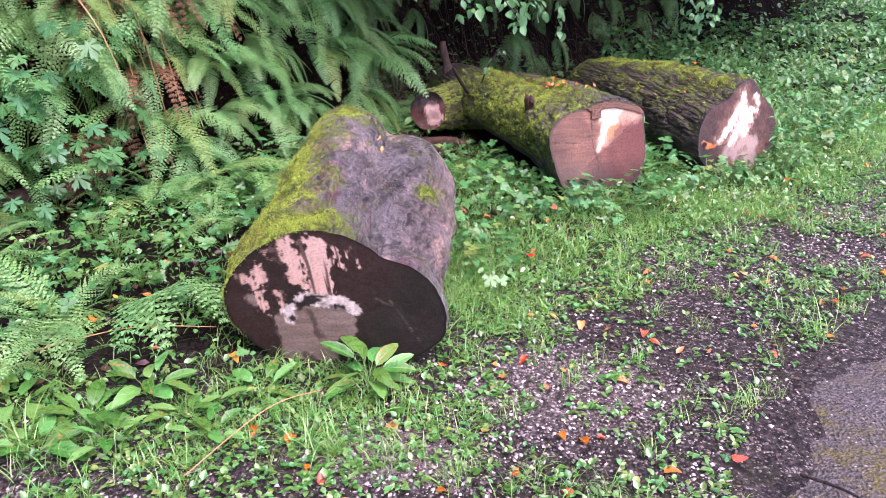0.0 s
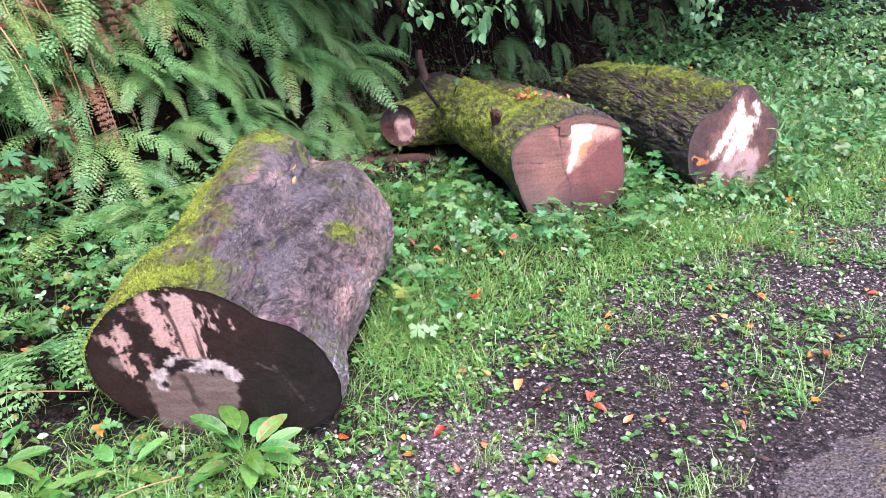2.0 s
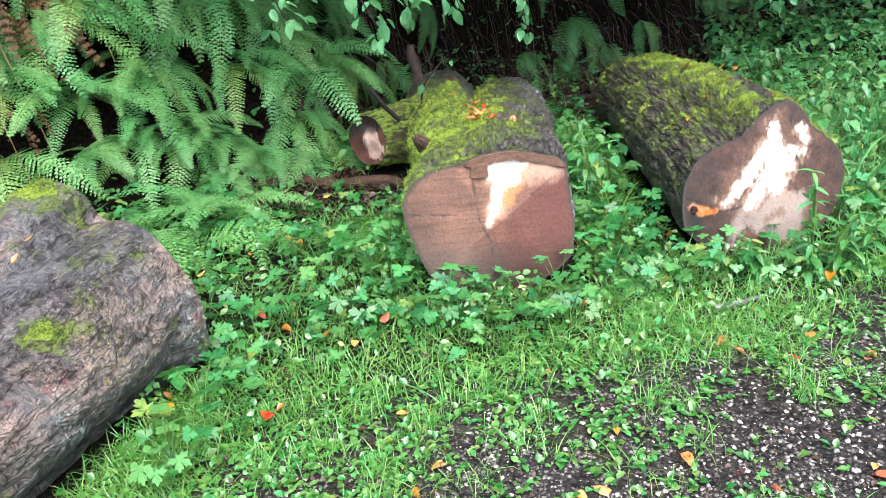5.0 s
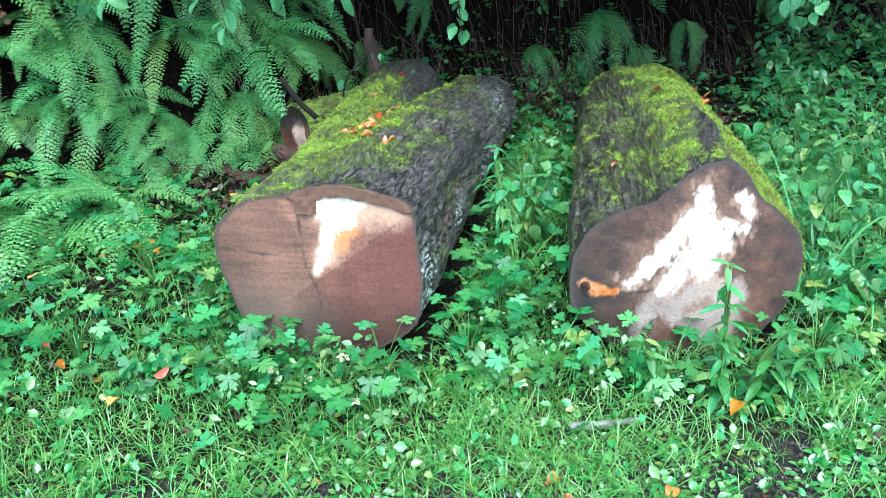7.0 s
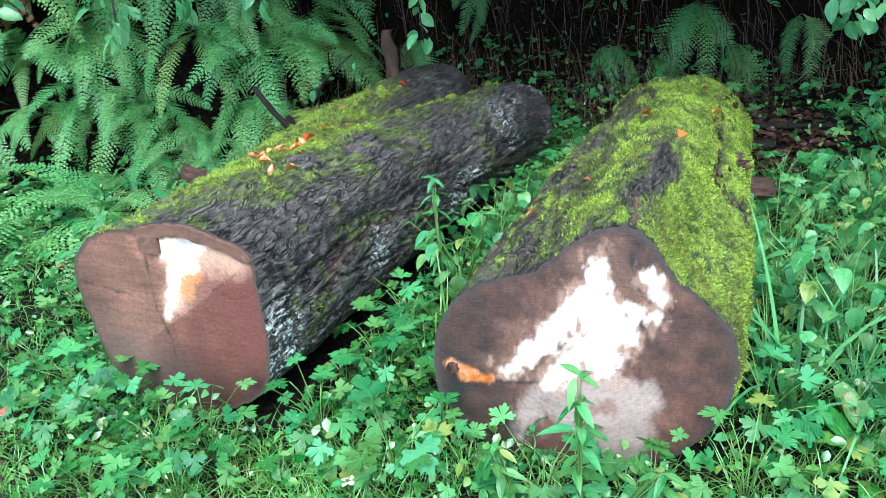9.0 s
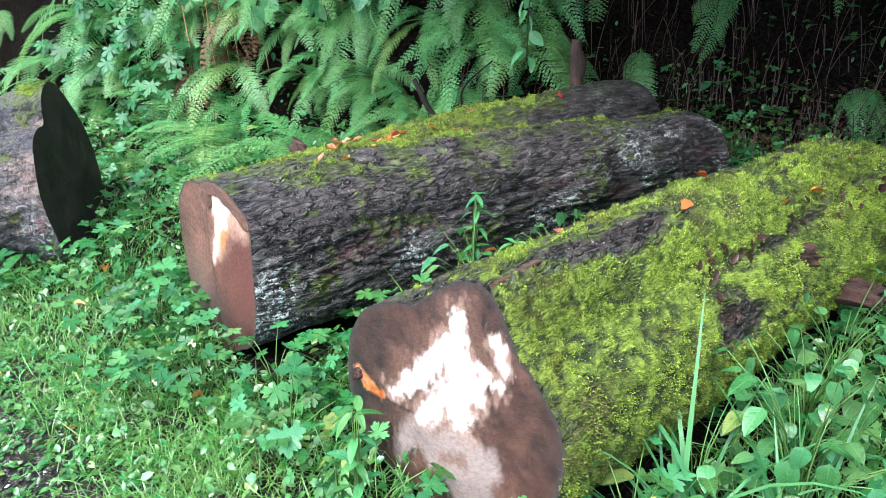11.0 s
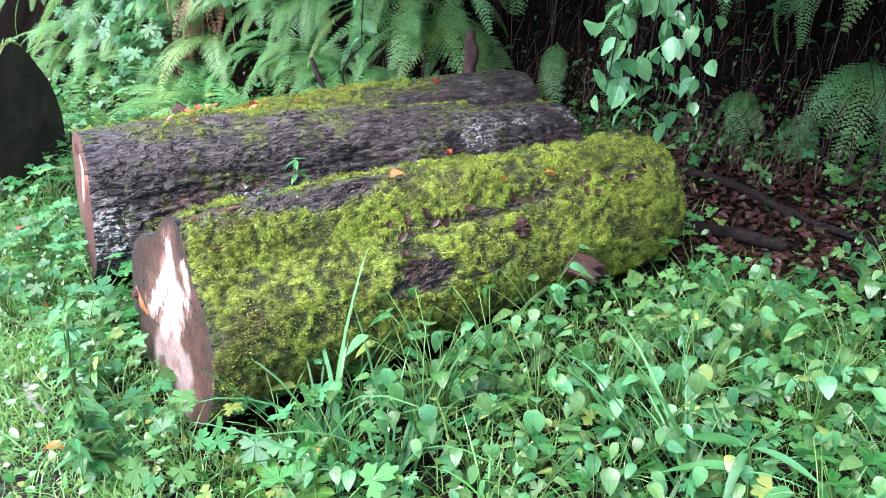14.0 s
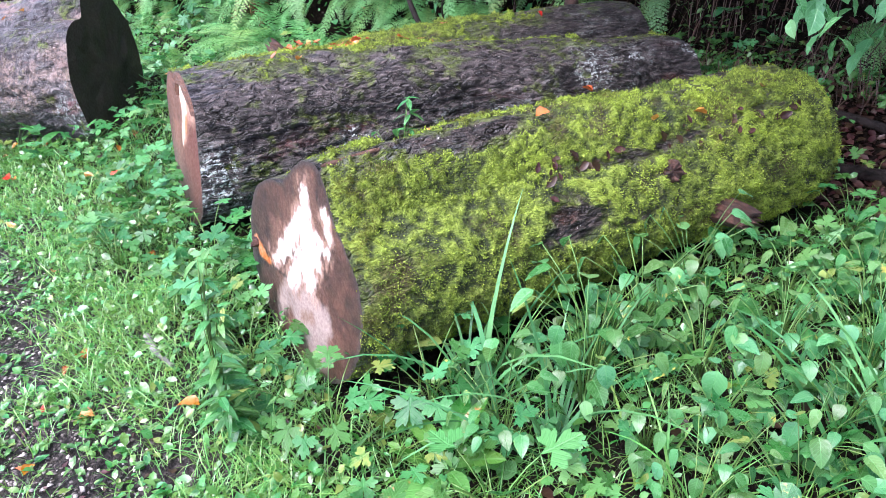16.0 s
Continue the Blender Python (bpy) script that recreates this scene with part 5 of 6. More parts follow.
# tall soft ferns that lean out from the foot of the bank behind the short log
for x, y, k, s, yaw, lift in [(-1.12, 4.18, 9, 0.78, -165, 0.3), (-0.86, 4.3, 8, 0.68, -160, 0.25), (-1.38, 4.08, 8, 0.74, -160, 0.3), (-1.62, 3.98, 7, 0.7, -150, 0.3), (-0.6, 4.55, 8, 0.62, -150, 0.22)]:
    fern(x, y, k, s, yaw, 170, LACY, "tall pale green lady fern arching from the bank's foot", "ferns on the bank", tilt=(-6, 22))
for x, y, k, s, yaw, fan, ms in [(-1.1, 2.78, 4, 0.62, -150, 80, WIDE), (-1.35, 2.7, 4, 0.5, -185, 120, WIDE), (-1.0, 3.0, 3, 0.42, -150, 120, WIDE), (-1.5, 2.45, 4, 0.42, -190, 160, ARCH), (-1.5, 2.6, 6, 0.5, -170, 300, ARCH), (-1.9, 2.4, 6, 0.5, -170, 300, ARCH), (-1.3, 3.5, 5, 0.32, -150, 260, ARCH), (-1.75, 2.85, 5, 0.34, -140, 300, ARCH), (-1.05, 3.6, 5, 0.38, -140, 260, ARCH),
                               (-2.0, 2.8, 6, 0.5, -150, 300, ARCH), (-2.15, 3.2, 5, 0.4, -150, 300, ARCH), (-0.55, 4.15, 6, 0.42, -120, 200, WIDE), (-2.4, 2.4, 7, 0.7, -150, 300, ARCH), (-2.1, 2.1, 7, 0.66, -90, 300, LACY), (-2.6, 2.05, 7, 0.75, -90, 300, LACY), (-2.9, 1.75, 7, 0.75, -90, 300, ARCH), (-3.3, 1.6, 7, 0.8, -90, 300, LACY), (-2.9, 2.4, 7, 0.8, -90, 300, LACY), (-3.6, 2.0, 7, 0.85, -90, 300, ARCH), (-3.8, 1.4, 7, 0.8, -90, 300, LACY), (-0.28, 4.4, 5, 0.34, -120, 200, WIDE), (-1.35, 2.25, 5, 0.36, -170, 260, ARCH)]:
    fern(x, y, k, s, yaw, fan, ms, "fresh green fern in the damp hollow beside the logs", "ferns on the verge")
for w, d, s in [(1.1, 0.2, 0.55), (1.3, 0.22, 0.55), (1.5, 0.26, 0.55), (1.25, 0.45, 0.6), (1.45, 0.5, 0.65), (1.65, 0.6, 0.7), (1.85, 0.5, 0.6), (1.05, 0.7, 0.7), (2.1, 0.65, 0.6), (3.5, 0.85, 0.5), (3.9, 1.0, 0.5), (4.3, 0.95, 0.5), (4.6, 1.0, 0.55), (5.0, 1.05, 0.5), (2.4, 0.8, 0.6), (5.6, 1.1, 0.5), (6.5, 1.1, 0.5)]:
    fern(*bank_place(w, d), 11, s, OUT, 150, DEADF, "brown withered fern fronds hanging on the bank", "withered ferns", "dead_fern", 0.05)


# brown roots and withered stalks that hang over the dark hollow
nr = 2600
w_, d_ = RNG.uniform(2.9, 7.8, nr), RNG.uniform(0.3, 1.25, nr)
x, y = bank_place(w_, d_)
x, y = x + 0.08, y - 0.08
ROOTS = [(v * np.array([1, 1, 1]), t) for v, t in (blade(0.014, 1.1, 6, -0.5), blade(0.012, 0.7, 6, -0.9), blade(0.016, 1.4, 6, -0.2))]
hang = scatter(ROOTS, on_ground(x, y, RNG.uniform(0.0, 0.15, nr)), np.radians(OUT + RNG.uniform(-30, 30, nr)), deg(-25, 5, nr), deg(-9, 9, nr), RNG.uniform(0.15, 0.42, nr))
tagged(new("hanging_roots", mesh_of("hanging_roots", hang[0], tris=hang[1], mats=[M_ROOT])), "brown roots and dead stalks hanging on the bank", "roots", kind="stuff")


# ---- low plants ----
def bare(x, y):
    return outside_logs(x, y, 0.0)


def open_litter(x, y):
    """Near nought where only brown litter lies: behind the mossy log and beside the forked log's stub."""
    a = step(0.3, 0.62, np.hypot((x - 1.2) / 1.2, y - 6.6))
    b = step(0.2, 0.5, np.hypot((x + 0.2) / 1.5, y - 5.0))
    return 0.1 + 0.9 * np.minimum(a, b)


def cover_keep(x, y, full, patch_scale=1.6, seed=41, lo=-0.25, hi=0.35):
    """Likelihood of a plant: high inside the verge, fading over the gravel, none under logs or far up the bank."""
    k = step(-0.05, 0.3, verge(x, y) + 0.2 * vnoise(flat(x, y, 2.2), 6)) * step(0.35, -0.1, bank_depth(x, y))
    return full * k * (0.3 + 0.7 * step(lo, hi, fbm(flat(x, y, patch_scale), 3, seed))) * bare(x, y) * (1 - 0.5 * step(-0.65, -0.9, x)) * open_litter(x, y) * (1 - 0.45 * step(1.9, 2.3, x) * step(0.6, 1.0, verge(x, y)))


# small rounded leaves, carpet
x, y = in_area(84000, -2.6, 4.6, 1.7, 7.2, lambda x, y: cover_keep(x, y, 1.0) * (0.5 + 0.5 * step(0.2, 0.55, verge(x, y))))
n = len(x)
stuff("small_leaf_carpet", scatter(MINI, on_ground(x, y, RNG.uniform(0.015, 0.1, n)), deg(0, 360, n), deg(-50, 35, n), deg(-45, 45, n), RNG.uniform(0.016, 0.038, n)), M_SMALL, "carpet of small fresh green leaves on the verge", "ground cover")

# lobed toothed leaves, knee deep near the logs
x, y = in_area(24000, -2.4, 4.4, 1.9, 7.4, lambda x, y: cover_keep(x, y, 0.8, 1.3, 47, -0.2, 0.25) * (0.12 + 0.88 * step(0.3, 0.75, verge(x, y))))
n = len(x)
stuff("toothed_leaf_cover", scatter(TOOTHED, on_ground(x, y, RNG.uniform(0.03, 0.15, n)), deg(0, 360, n), deg(-50, 30, n), deg(-40, 40, n), RNG.uniform(0.026, 0.075, n)), M_BUTTER, "dense toothed green leaves round the logs", "ground cover")

# grass
x, y = in_area(640000, -2.6, 4.4, 1.6, 6.5, lambda x, y: cover_keep(x, y, 1.0, 1.1, 53, -0.1, 0.4) * step(-0.1, 0.15, verge(x, y)) * (0.5 + 0.5 * step(1.1, 0.3, verge(x, y))) * (1 - 0.6 * step(0.15, -0.1, x)) * (1 - 0.8 * step(-0.6, -0.85, x)))
n = len(x)
stuff("grass", scatter(THIN, on_ground(x, y, np.full(n, -0.005)), deg(0, 360, n), deg(-45, 10, n), deg(-25, 25, n), RNG.uniform(0.05, 0.14, n)), M_GRASS, "short wet green grass along the verge", "grass")

# taller herbs beyond the logs and up the far slope
x, y = in_area(60000, 1.6, 12, 4.6, 15, lambda x, y: step(-0.1, 0.3, verge(x, y)) * step(0.6, 0.0, bank_depth(x, y)) * bare(x, y) * open_litter(x, y) * (0.35 + 0.65 * step(-0.3, 0.3, fbm(flat(x, y, 1.2), 3, 59))) * step(0.4, 1.4, verge(x, y)))
close = (x < 3.4) & (y < 7.2)
thin = ~close | (RNG.uniform(0, 1, len(x)) < 0.45)
x, y, close = x[thin], y[thin], close[thin]
tall = 0.1 + 0.28 * step(-0.4, 0.4, fbm(flat(x, y, 0.9), 3, 61))
for name, some, shapes, lo, hi in (("herb_slope", ~close, MINI, 0.05, 0.1), ("herb_patch", close, BROAD, 0.03, 0.075)):
    n = int(some.sum())
    stuff(name, scatter(shapes, on_ground(x[some], y[some], RNG.uniform(0.02, 0.8, n) * tall[some]), deg(0, 360, n), deg(-50, 10, n), deg(-35, 35, n), RNG.uniform(lo, hi, n)), M_OVATE, "dense leafy herbs covering the slope", "ground cover")

# leaves at the foot of the bank and between the logs
x, y = in_area(15000, -3.2, 3.4, 2.2, 8.6, lambda x, y: step(-0.9, -0.3, bank_depth(x, y)) * step(0.9, 0.3, bank_depth(x, y)) * bare(x, y) * open_litter(x, y) * (0.2 + 0.8 * step(-0.1, 0.4, fbm(flat(x, y, 1.8), 3, 67))))
n = len(x)
stuff("bank_foot_leaves", scatter(OVALS + TOOTHED, on_ground(x, y, RNG.uniform(0.02, 0.16, n)), deg(0, 360, n), deg(-40, 20, n), deg(-30, 30, n), RNG.uniform(0.03, 0.07, n)), M_BUTTER, "low green leaves along the foot of the bank", "ground cover")

# brown litter
x, y = in_area(11000, -2.8, 4.2, 1.6, 8.4, lambda x, y: np.maximum(0.7 * step(-1.0, -0.2, bank_depth(x, y)) * step(0.12, -0.05, bank_depth(x, y)), 0.35 * step(0.0, 0.3, verge(x, y))) * bare(x, y))
a, r = RNG.uniform(0, 2 * np.pi, 2600), RNG.uniform(0, 1, 2600) ** 0.5
x, y = np.concatenate([x, 0.95 + 0.75 * r * np.cos(a)]), np.concatenate([y, 6.65 + 0.55 * r * np.sin(a)])
a, r = RNG.uniform(0, 2 * np.pi, 700), RNG.uniform(0, 1, 700) ** 0.5
x, y = np.concatenate([x, -0.2 + 0.6 * r * np.cos(a)]), np.concatenate([y, 4.95 + 0.35 * r * np.sin(a)])
k = bare(x, y)
x, y = x[k], y[k]
n = len(x)
stuff("leaf_litter", scatter(MINI, on_ground(x, y, RNG.uniform(0.004, 0.02, n)), deg(0, 360, n), deg(-25, 25, n), deg(-40, 40, n), RNG.uniform(0.022, 0.05, n)), M_LITTER, "wet brown leaf litter", "leaf litter")


# weeds rooted in the gravel
def weed_keep(x, y):
    v = verge(x, y) + 0.15 * vnoise(flat(x, y, 3), 6)
    r = np.interp(x, ROAD_X, ROAD_Y) - y
    return (0.38 + 0.62 * step(-0.7, 0.1, v)) * step(0.05, -0.12, r) * step(0.45, 0.1, v) * (0.2 + 0.8 * step(-0.2, 0.3, fbm(flat(x, y, 3.0), 3, 71)))


x, y = in_area(36000, -1.8, 4.2, 0.9, 5.6, weed_keep)
x, y = np.repeat(x, 4) + RNG.normal(0, 0.006, len(x) * 4), np.repeat(y, 4) + RNG.normal(0, 0.006, len(y) * 4)
n = len(x)
stuff("gravel_weeds", scatter(MINI, on_ground(x, y, RNG.uniform(0.004, 0.02, n)), deg(0, 360, n), deg(-5, 45, n), deg(-20, 20, n), RNG.uniform(0.01, 0.034, n)), M_SMALL, "small green weeds rooted in the gravel", "weeds")
x, y = in_area(8000, -1.8, 4.2, 0.9, 5.6, lambda x, y: weed_keep(x, y) * 0.5)
x, y = np.repeat(x, 26) + RNG.normal(0, 0.028, len(x) * 26), np.repeat(y, 26) + RNG.normal(0, 0.028, len(y) * 26)
n = len(x)
stuff("gravel_grass", scatter(THIN, on_ground(x, y, np.full(n, -0.004)), deg(0, 360, n), deg(-35, 20, n), deg(-10, 10, n), RNG.uniform(0.04, 0.12, n)), M_GRASS, "thin grass growing through the gravel", "grass")


# torn scraps of brown leaf on the grit
x, y = in_area(9000, -1.8, 4.0, 0.9, 5.2, lambda x, y: step(0.3, -0.1, verge(x, y)) * step(0.3, -0.1, np.interp(x, ROAD_X, ROAD_Y) - y) * 0.9)
n = len(x)
stuff("leaf_scraps", scatter(MINI, on_ground(x, y, RNG.uniform(0.002, 0.008, n)), deg(0, 360, n), deg(-20, 20, n), deg(-30, 30, n), RNG.uniform(0.006, 0.026, n)), M_LITTER, "scraps of brown leaf scattered on the grit", "leaf litter")


# loose chippings
def pebbles(n_try, keep, lo, hi):
    x, y = in_area(n_try, -1.9, 4.0, 0.8, 5.2, keep)
    n = len(x)
    v = np.array([(1, 0, 0), (0.2, 0.9, 0.1), (-1, 0.2, 0), (-0.1, -1, 0.1), (0.1, 0.1, 0.9), (0, 0, -0.9), (0.6, -0.6, 0.5), (-0.5, 0.6, 0.5)], float)
    t = np.array([(0, 1, 4), (1, 7, 4), (7, 2, 4), (2, 3, 4), (3, 6, 4), (6, 0, 4), (1, 0, 5), (2, 1, 5), (3, 2, 5), (0, 3, 5), (1, 2, 7), (3, 0, 6)])
    shapes = []
    for k in range(5):
        q = v + 0.3 * vnoise(v * 1.7 + k * 9, 3)[:, None] * v
        shapes.append((q * np.array([1.0, 0.75, 0.5]), t))
    s = lo + (hi - lo) * RNG.uniform(0, 1, n) ** 2.4
    return scatter(shapes, on_ground(x, y, s * 0.1), deg(0, 360, n), deg(-25, 25, n), deg(-25, 25, n), s)


def stone_keep(x, y):
    r = np.interp(x, ROAD_X, ROAD_Y) - y
    patch = step(1.1, 0.5, np.hypot((x + 0.15) / 0.36, (y - 1.88) / 0.18)) + step(1.1, 0.5, np.hypot((x - 0.4) / 0.5, (y - 2.2) / 0.32))
    return step(0.25, -0.15, verge(x, y)) * step(0.2, -0.2, r) * (0.22 + 0.6 * patch + 0.4 * step(-0.25, 0.25, fbm(flat(x, y, 2.4), 3, 73)))


stuff("gravel", pebbles(100000, stone_keep, 0.0028, 0.012), M_STONE, "pale angular chippings pressed into dark soil", "gravel")
stuff("road_grit", pebbles(3000, lambda x, y: 0.6 * step(0.0, 0.2, np.interp(x, ROAD_X, ROAD_Y) - y), 0.002, 0.007), M_STONE, "loose pale grit on the tarmac", "gravel")


# ---- plants that stand apart ----
def plant(name, label, category, group, x, y, leaves, mat, stem_mat=M_STEM, lift=0.0, on=None):
    """A plant: each leaf (shape, size, offset, yaw, tilt, roll) a part, on one set of stalks."""
    root = new(name, None)
    root.empty_display_size = 0.05
    root.location = (x, y, (float(ground_z(x, y)) if on is None else on) - 0.004 + lift)
    tagged(root, label, category, group)
    for (v, t), size, off, yaw, tilt, roll in leaves:
        key = leaf_mesh("leaf", turned(v * size, yaw, tilt, roll), t, v, mat)
        leaf = part("leaf", key, root)
        leaf.location = off
        o = np.array(off, float)
        v, t = rod(curve_points([-o, (-o[0] * 0.65, -o[1] * 0.65, -o[2] * 0.35), (0, 0, 0)], 5), np.linspace(0.0022, 0.0012, 5), 3)
        part("stalk", mesh_of("stalk", v, tris=t, mats=[stem_mat]), leaf)
    return root


def clump_leaves(shapes, count, spread, height, size, tilt=(-30, 10)):
    out = []
    for k in range(count):
        a = 360 * k / count + RNG.uniform(-25, 25)
        r = spread * RNG.uniform(0.4, 1.0)
        off = (-r * math.sin(radians(a)), r * math.cos(radians(a)), height * RNG.uniform(0.45, 1.0))
        out.append((shapes[int(RNG.integers(len(shapes)))], size * RNG.uniform(0.75, 1.2), off, a + RNG.uniform(-20, 20), RNG.uniform(*tilt), RNG.uniform(-15, 15)))
    return out


crowfoot = [plant("crowfoot_plant", "lush toothed-leaf plant growing against the logs", "plant", "toothed-leaf plants", 0.3, 3.8, clump_leaves(TOOTHED, 11, 0.12, h, 0.066, (-55, 25)), M_BUTTER) for h in (0.13, 0.17, 0.21)]
spots = [(0.55, 3.88), (0.68, 3.84), (0.78, 3.8), (0.92, 3.84), (1.05, 3.9), (1.14, 3.98), (1.24, 4.06), (0.48, 4.0), (1.3, 4.2), (1.36, 4.36), (1.33, 4.55), (0.36, 4.12), (0.25, 4.3), (0.12, 4.1), (0.2, 3.7), (0.14, 3.45), (0.2, 3.15), (0.22, 2.95),
         (1.42, 4.2), (1.55, 4.22), (1.7, 4.3), (1.85, 4.38), (2.05, 4.5), (2.2, 4.62), (-1.25, 3.0), (-1.0, 3.2), (-1.5, 3.15), (-1.15, 3.4), (-0.95, 2.95), (-1.4, 2.8), (-1.8, 3.0), (-0.9, 2.6), (-1.65, 2.75), (-0.85, 3.75), (0.0, 3.75), (-0.05, 4.2), (0.45, 3.7), (1.0, 3.72), (1.2, 3.85), (-1.3, 2.9), (-0.95, 3.55), (-1.7, 3.4), (1.22, 4.35), (1.18, 4.5), (1.16, 4.65), (1.1, 4.8), (1.06, 4.98), (1.28, 4.45), (1.0, 5.25), (0.96, 5.45), (0.9, 5.65), (1.08, 5.4), (1.78, 5.98), (1.66, 6.15), (2.3, 4.75), (2.5, 4.95), (2.7, 5.6), (2.55, 4.7), (2.75, 5.05), (2.9, 5.3), (2.9, 5.7), (2.65, 6), (2.14, 4.85), (2, 5.2)]
for k, (px, py) in enumerate(spots):
    s = RNG.uniform(0.75, 1.15)
    m = pose(px, py, float(ground_z(px, py)) - 0.004, 0, 0, RNG.uniform(0, 360))
    if k < 3:
        crowfoot[k].matrix_basis = m
    else:
        c = copy_thing(crowfoot[k % 3], m)
        c.scale = (s, s, s)

nightshade = [plant("nightshade_plant", "leafy plant with broad oval drooping leaves", "plant", "oval-leaf plants", 2.4, 5.5, clump_leaves(BROAD, 20, 0.16, h, 0.054, (-60, 15)), M_OVATE) for h in (0.22, 0.28, 0.34)]
spots = [(1.14, 5.05), (1.06, 5.2), (1.2, 4.86), (1.02, 5.38), (2.0, 6.0), (2.05, 6.1), (1.9, 6.2), (2.2, 5.9), (2.3, 6.25), (2.1, 6.4), (2.5, 5.85), (2.6, 6.15), (2.45, 6.45), (2.75, 5.9), (2.8, 6.3), (1.95, 6.6), (2.25, 6.7), (2.6, 6.65), (2.95, 6.05), (3.0, 5.75), (2.9, 6.6), (3.15, 6.2),
         (2.35, 5.45), (2.2, 5.2), (2.6, 5.5), (1.85, 6.7), (2.0, 6.95), (2.4, 7.0), (2.8, 7.0), (3.2, 6.8), (2.1, 7.3), (2.6, 7.4), (3.1, 7.3), (3.5, 7.0), (3.6, 7.6), (4.0, 7.4), (2.9, 7.8), (3.4, 8.1), (4.1, 8.2), (4.6, 8.0),
         (2.28, 5), (2.12, 5.25), (2.15, 5.5), (2.35, 5.3), (2.6, 5.3), (2.45, 5.6), (2.05, 5.75), (2.4, 6.1), (2.06, 5.05), (1.95, 5.42), (1.86, 5.58), (1.88, 5.85), (2.2, 5.65), (2.3, 5.8), (2.02, 5.35), (2.5, 5.4), (2.4, 5.7)]
for k, (px, py) in enumerate(spots):
    s = RNG.uniform(0.7, 1.1)
    m = pose(px, py, float(ground_z(px, py)) - 0.004, 0, 0, RNG.uniform(0, 360))
    if k < 3:
        nightshade[k].matrix_basis = m
    else:
        c = copy_thing(nightshade[k % 3], m)
        c.scale = (s, s, s)

DOCKS = [oval_leaf(0.42, 9, 0.35, 0.14, 0.95, 0.012, 0.6), oval_leaf(0.48, 9, 0.6, 0.1, 0.95, 0.016, 0.6), oval_leaf(0.38, 9, 0.15, 0.2, 0.95, 0.01, 0.6)]


def dock(x, y, count, size, height, yaw0, fan, label):
    items = []
    for k in range(count):
        a = yaw0 + fan * ((k + 0.5) / count - 0.5) + RNG.uniform(-12, 12)
        r = 0.05 * RNG.uniform(0.5, 1.3)
        up = RNG.uniform(0.25, 1.0)
        items.append((DOCKS[k % 3], size * RNG.uniform(0.75, 1.1), (-r * math.sin(radians(a)), r * math.cos(radians(a)), height * up), a, 5 + 50 * up * RNG.uniform(0.3, 1), RNG.uniform(-22, 22)))
    return plant("dock_plant", label, "plant", "dock plants", x, y, items, M_DOCK)


dock(-0.26, 2.2, 16, 0.125, 0.15, 0, 340, "bright green dock plant against the sawn face")
dock(-0.62, 2.16, 7, 0.11, 0.06, 0, 330, "low dock plant with glossy pointed leaves")
dock(-1.0, 2.14, 8, 0.11, 0.1, 0, 340, "upright green dock plant among small herbs")
dock(-1.15, 2.02, 8, 0.12, 0.06, 0, 340, "low dock plant with glossy pointed leaves")
for bx, by, bs in [(-0.85, 2.05, 0.1), (-1.25, 1.86, 0.11), (-0.74, 1.93, 0.08), (-1.42, 2.06, 0.12), (-1.05, 1.9, 0.09), (-1.6, 2.2, 0.11)]:
    dock(bx, by, 7, bs, 0.07, 0, 340, "low dock plant with glossy pointed leaves")
dock(0.1, 3.2, 7, 0.09, 0.06, 0, 340, "low dock plant with glossy pointed leaves")
dock(2.36, 4.86, 9, 0.13, 0.08, 0, 340, "low dock plant with glossy pointed leaves")


def tuft(x, y, count, length, bend, mats, label, group, flop=(-30, 12), yaw=None, fan=360, width=1.0):
    root = new("grass_tuft", None)
    root.empty_display_size = 0.05
    root.location = (x, y, float(ground_z(x, y)) - 0.006)
    tagged(root, label, "grass", group)
    shapes = [blade(0.026 * width, b, 7, 1.35) for b in bend]
    for k in range(count):
        v, t = shapes[k % len(shapes)]
        a = RNG.uniform(0, 360) if yaw is None else yaw + RNG.uniform(-fan / 2, fan / 2)
        L = length * RNG.uniform(0.55, 1.1)
        ob = part("blade", mesh_of("blade", turned(v * L, a, RNG.uniform(*flop), RNG.uniform(-8, 8)), tris=t, mats=[mats]), root)
        ob.location = (RNG.normal(0, 0.03), RNG.normal(0, 0.03), 0)
    return root


tuft(2.16, 4.95, 24, 0.55, (1.0, 1.7, 2.4, 0.5), M_SEDGE, "tuft of long arching grass beside the mossy log", "long grass tufts", (-40, 8))
tuft(2.3, 5.1, 18, 0.48, (1.4, 2.0, 0.8), M_SEDGE, "tuft of long arching grass beside the mossy log", "long grass tufts", (-45, 5))
tuft(2.5, 5.75, 26, 0.5, (1.4, 1.8, 0.8), M_SEDGE, "tuft of long arching grass among broad leaves", "long grass tufts", (-45, 5))
tuft(1.22, 4.72, 22, 0.3, (0.8, 1.5, 2.0), M_GRASS, "tuft of fresh grass between two logs", "long grass tufts", (-25, 8))
tuft(2.5, 5.3, 14, 0.34, (1.6, 2.0, 1.0), M_GRASS, "tuft of fresh grass among broad leaves", "long grass tufts", (-45, 5))
tuft(1.5, 2.6, 40, 0.17, (0.8, 1.5, 2.0), M_GRASS, "pale grass tuft at the edge of the tarmac", "long grass tufts", (-50, 5))
tuft(1.95, 3.15, 30, 0.15, (0.8, 1.5, 2.0), M_GRASS, "pale grass tuft at the edge of the tarmac", "long grass tufts", (-50, 5))
tuft(-0.12, 2.12, 50, 0.15, (0.8, 1.5, 2.0), M_GRASS, "fine grass tuft beside the short log", "long grass tufts", (-40, 5))
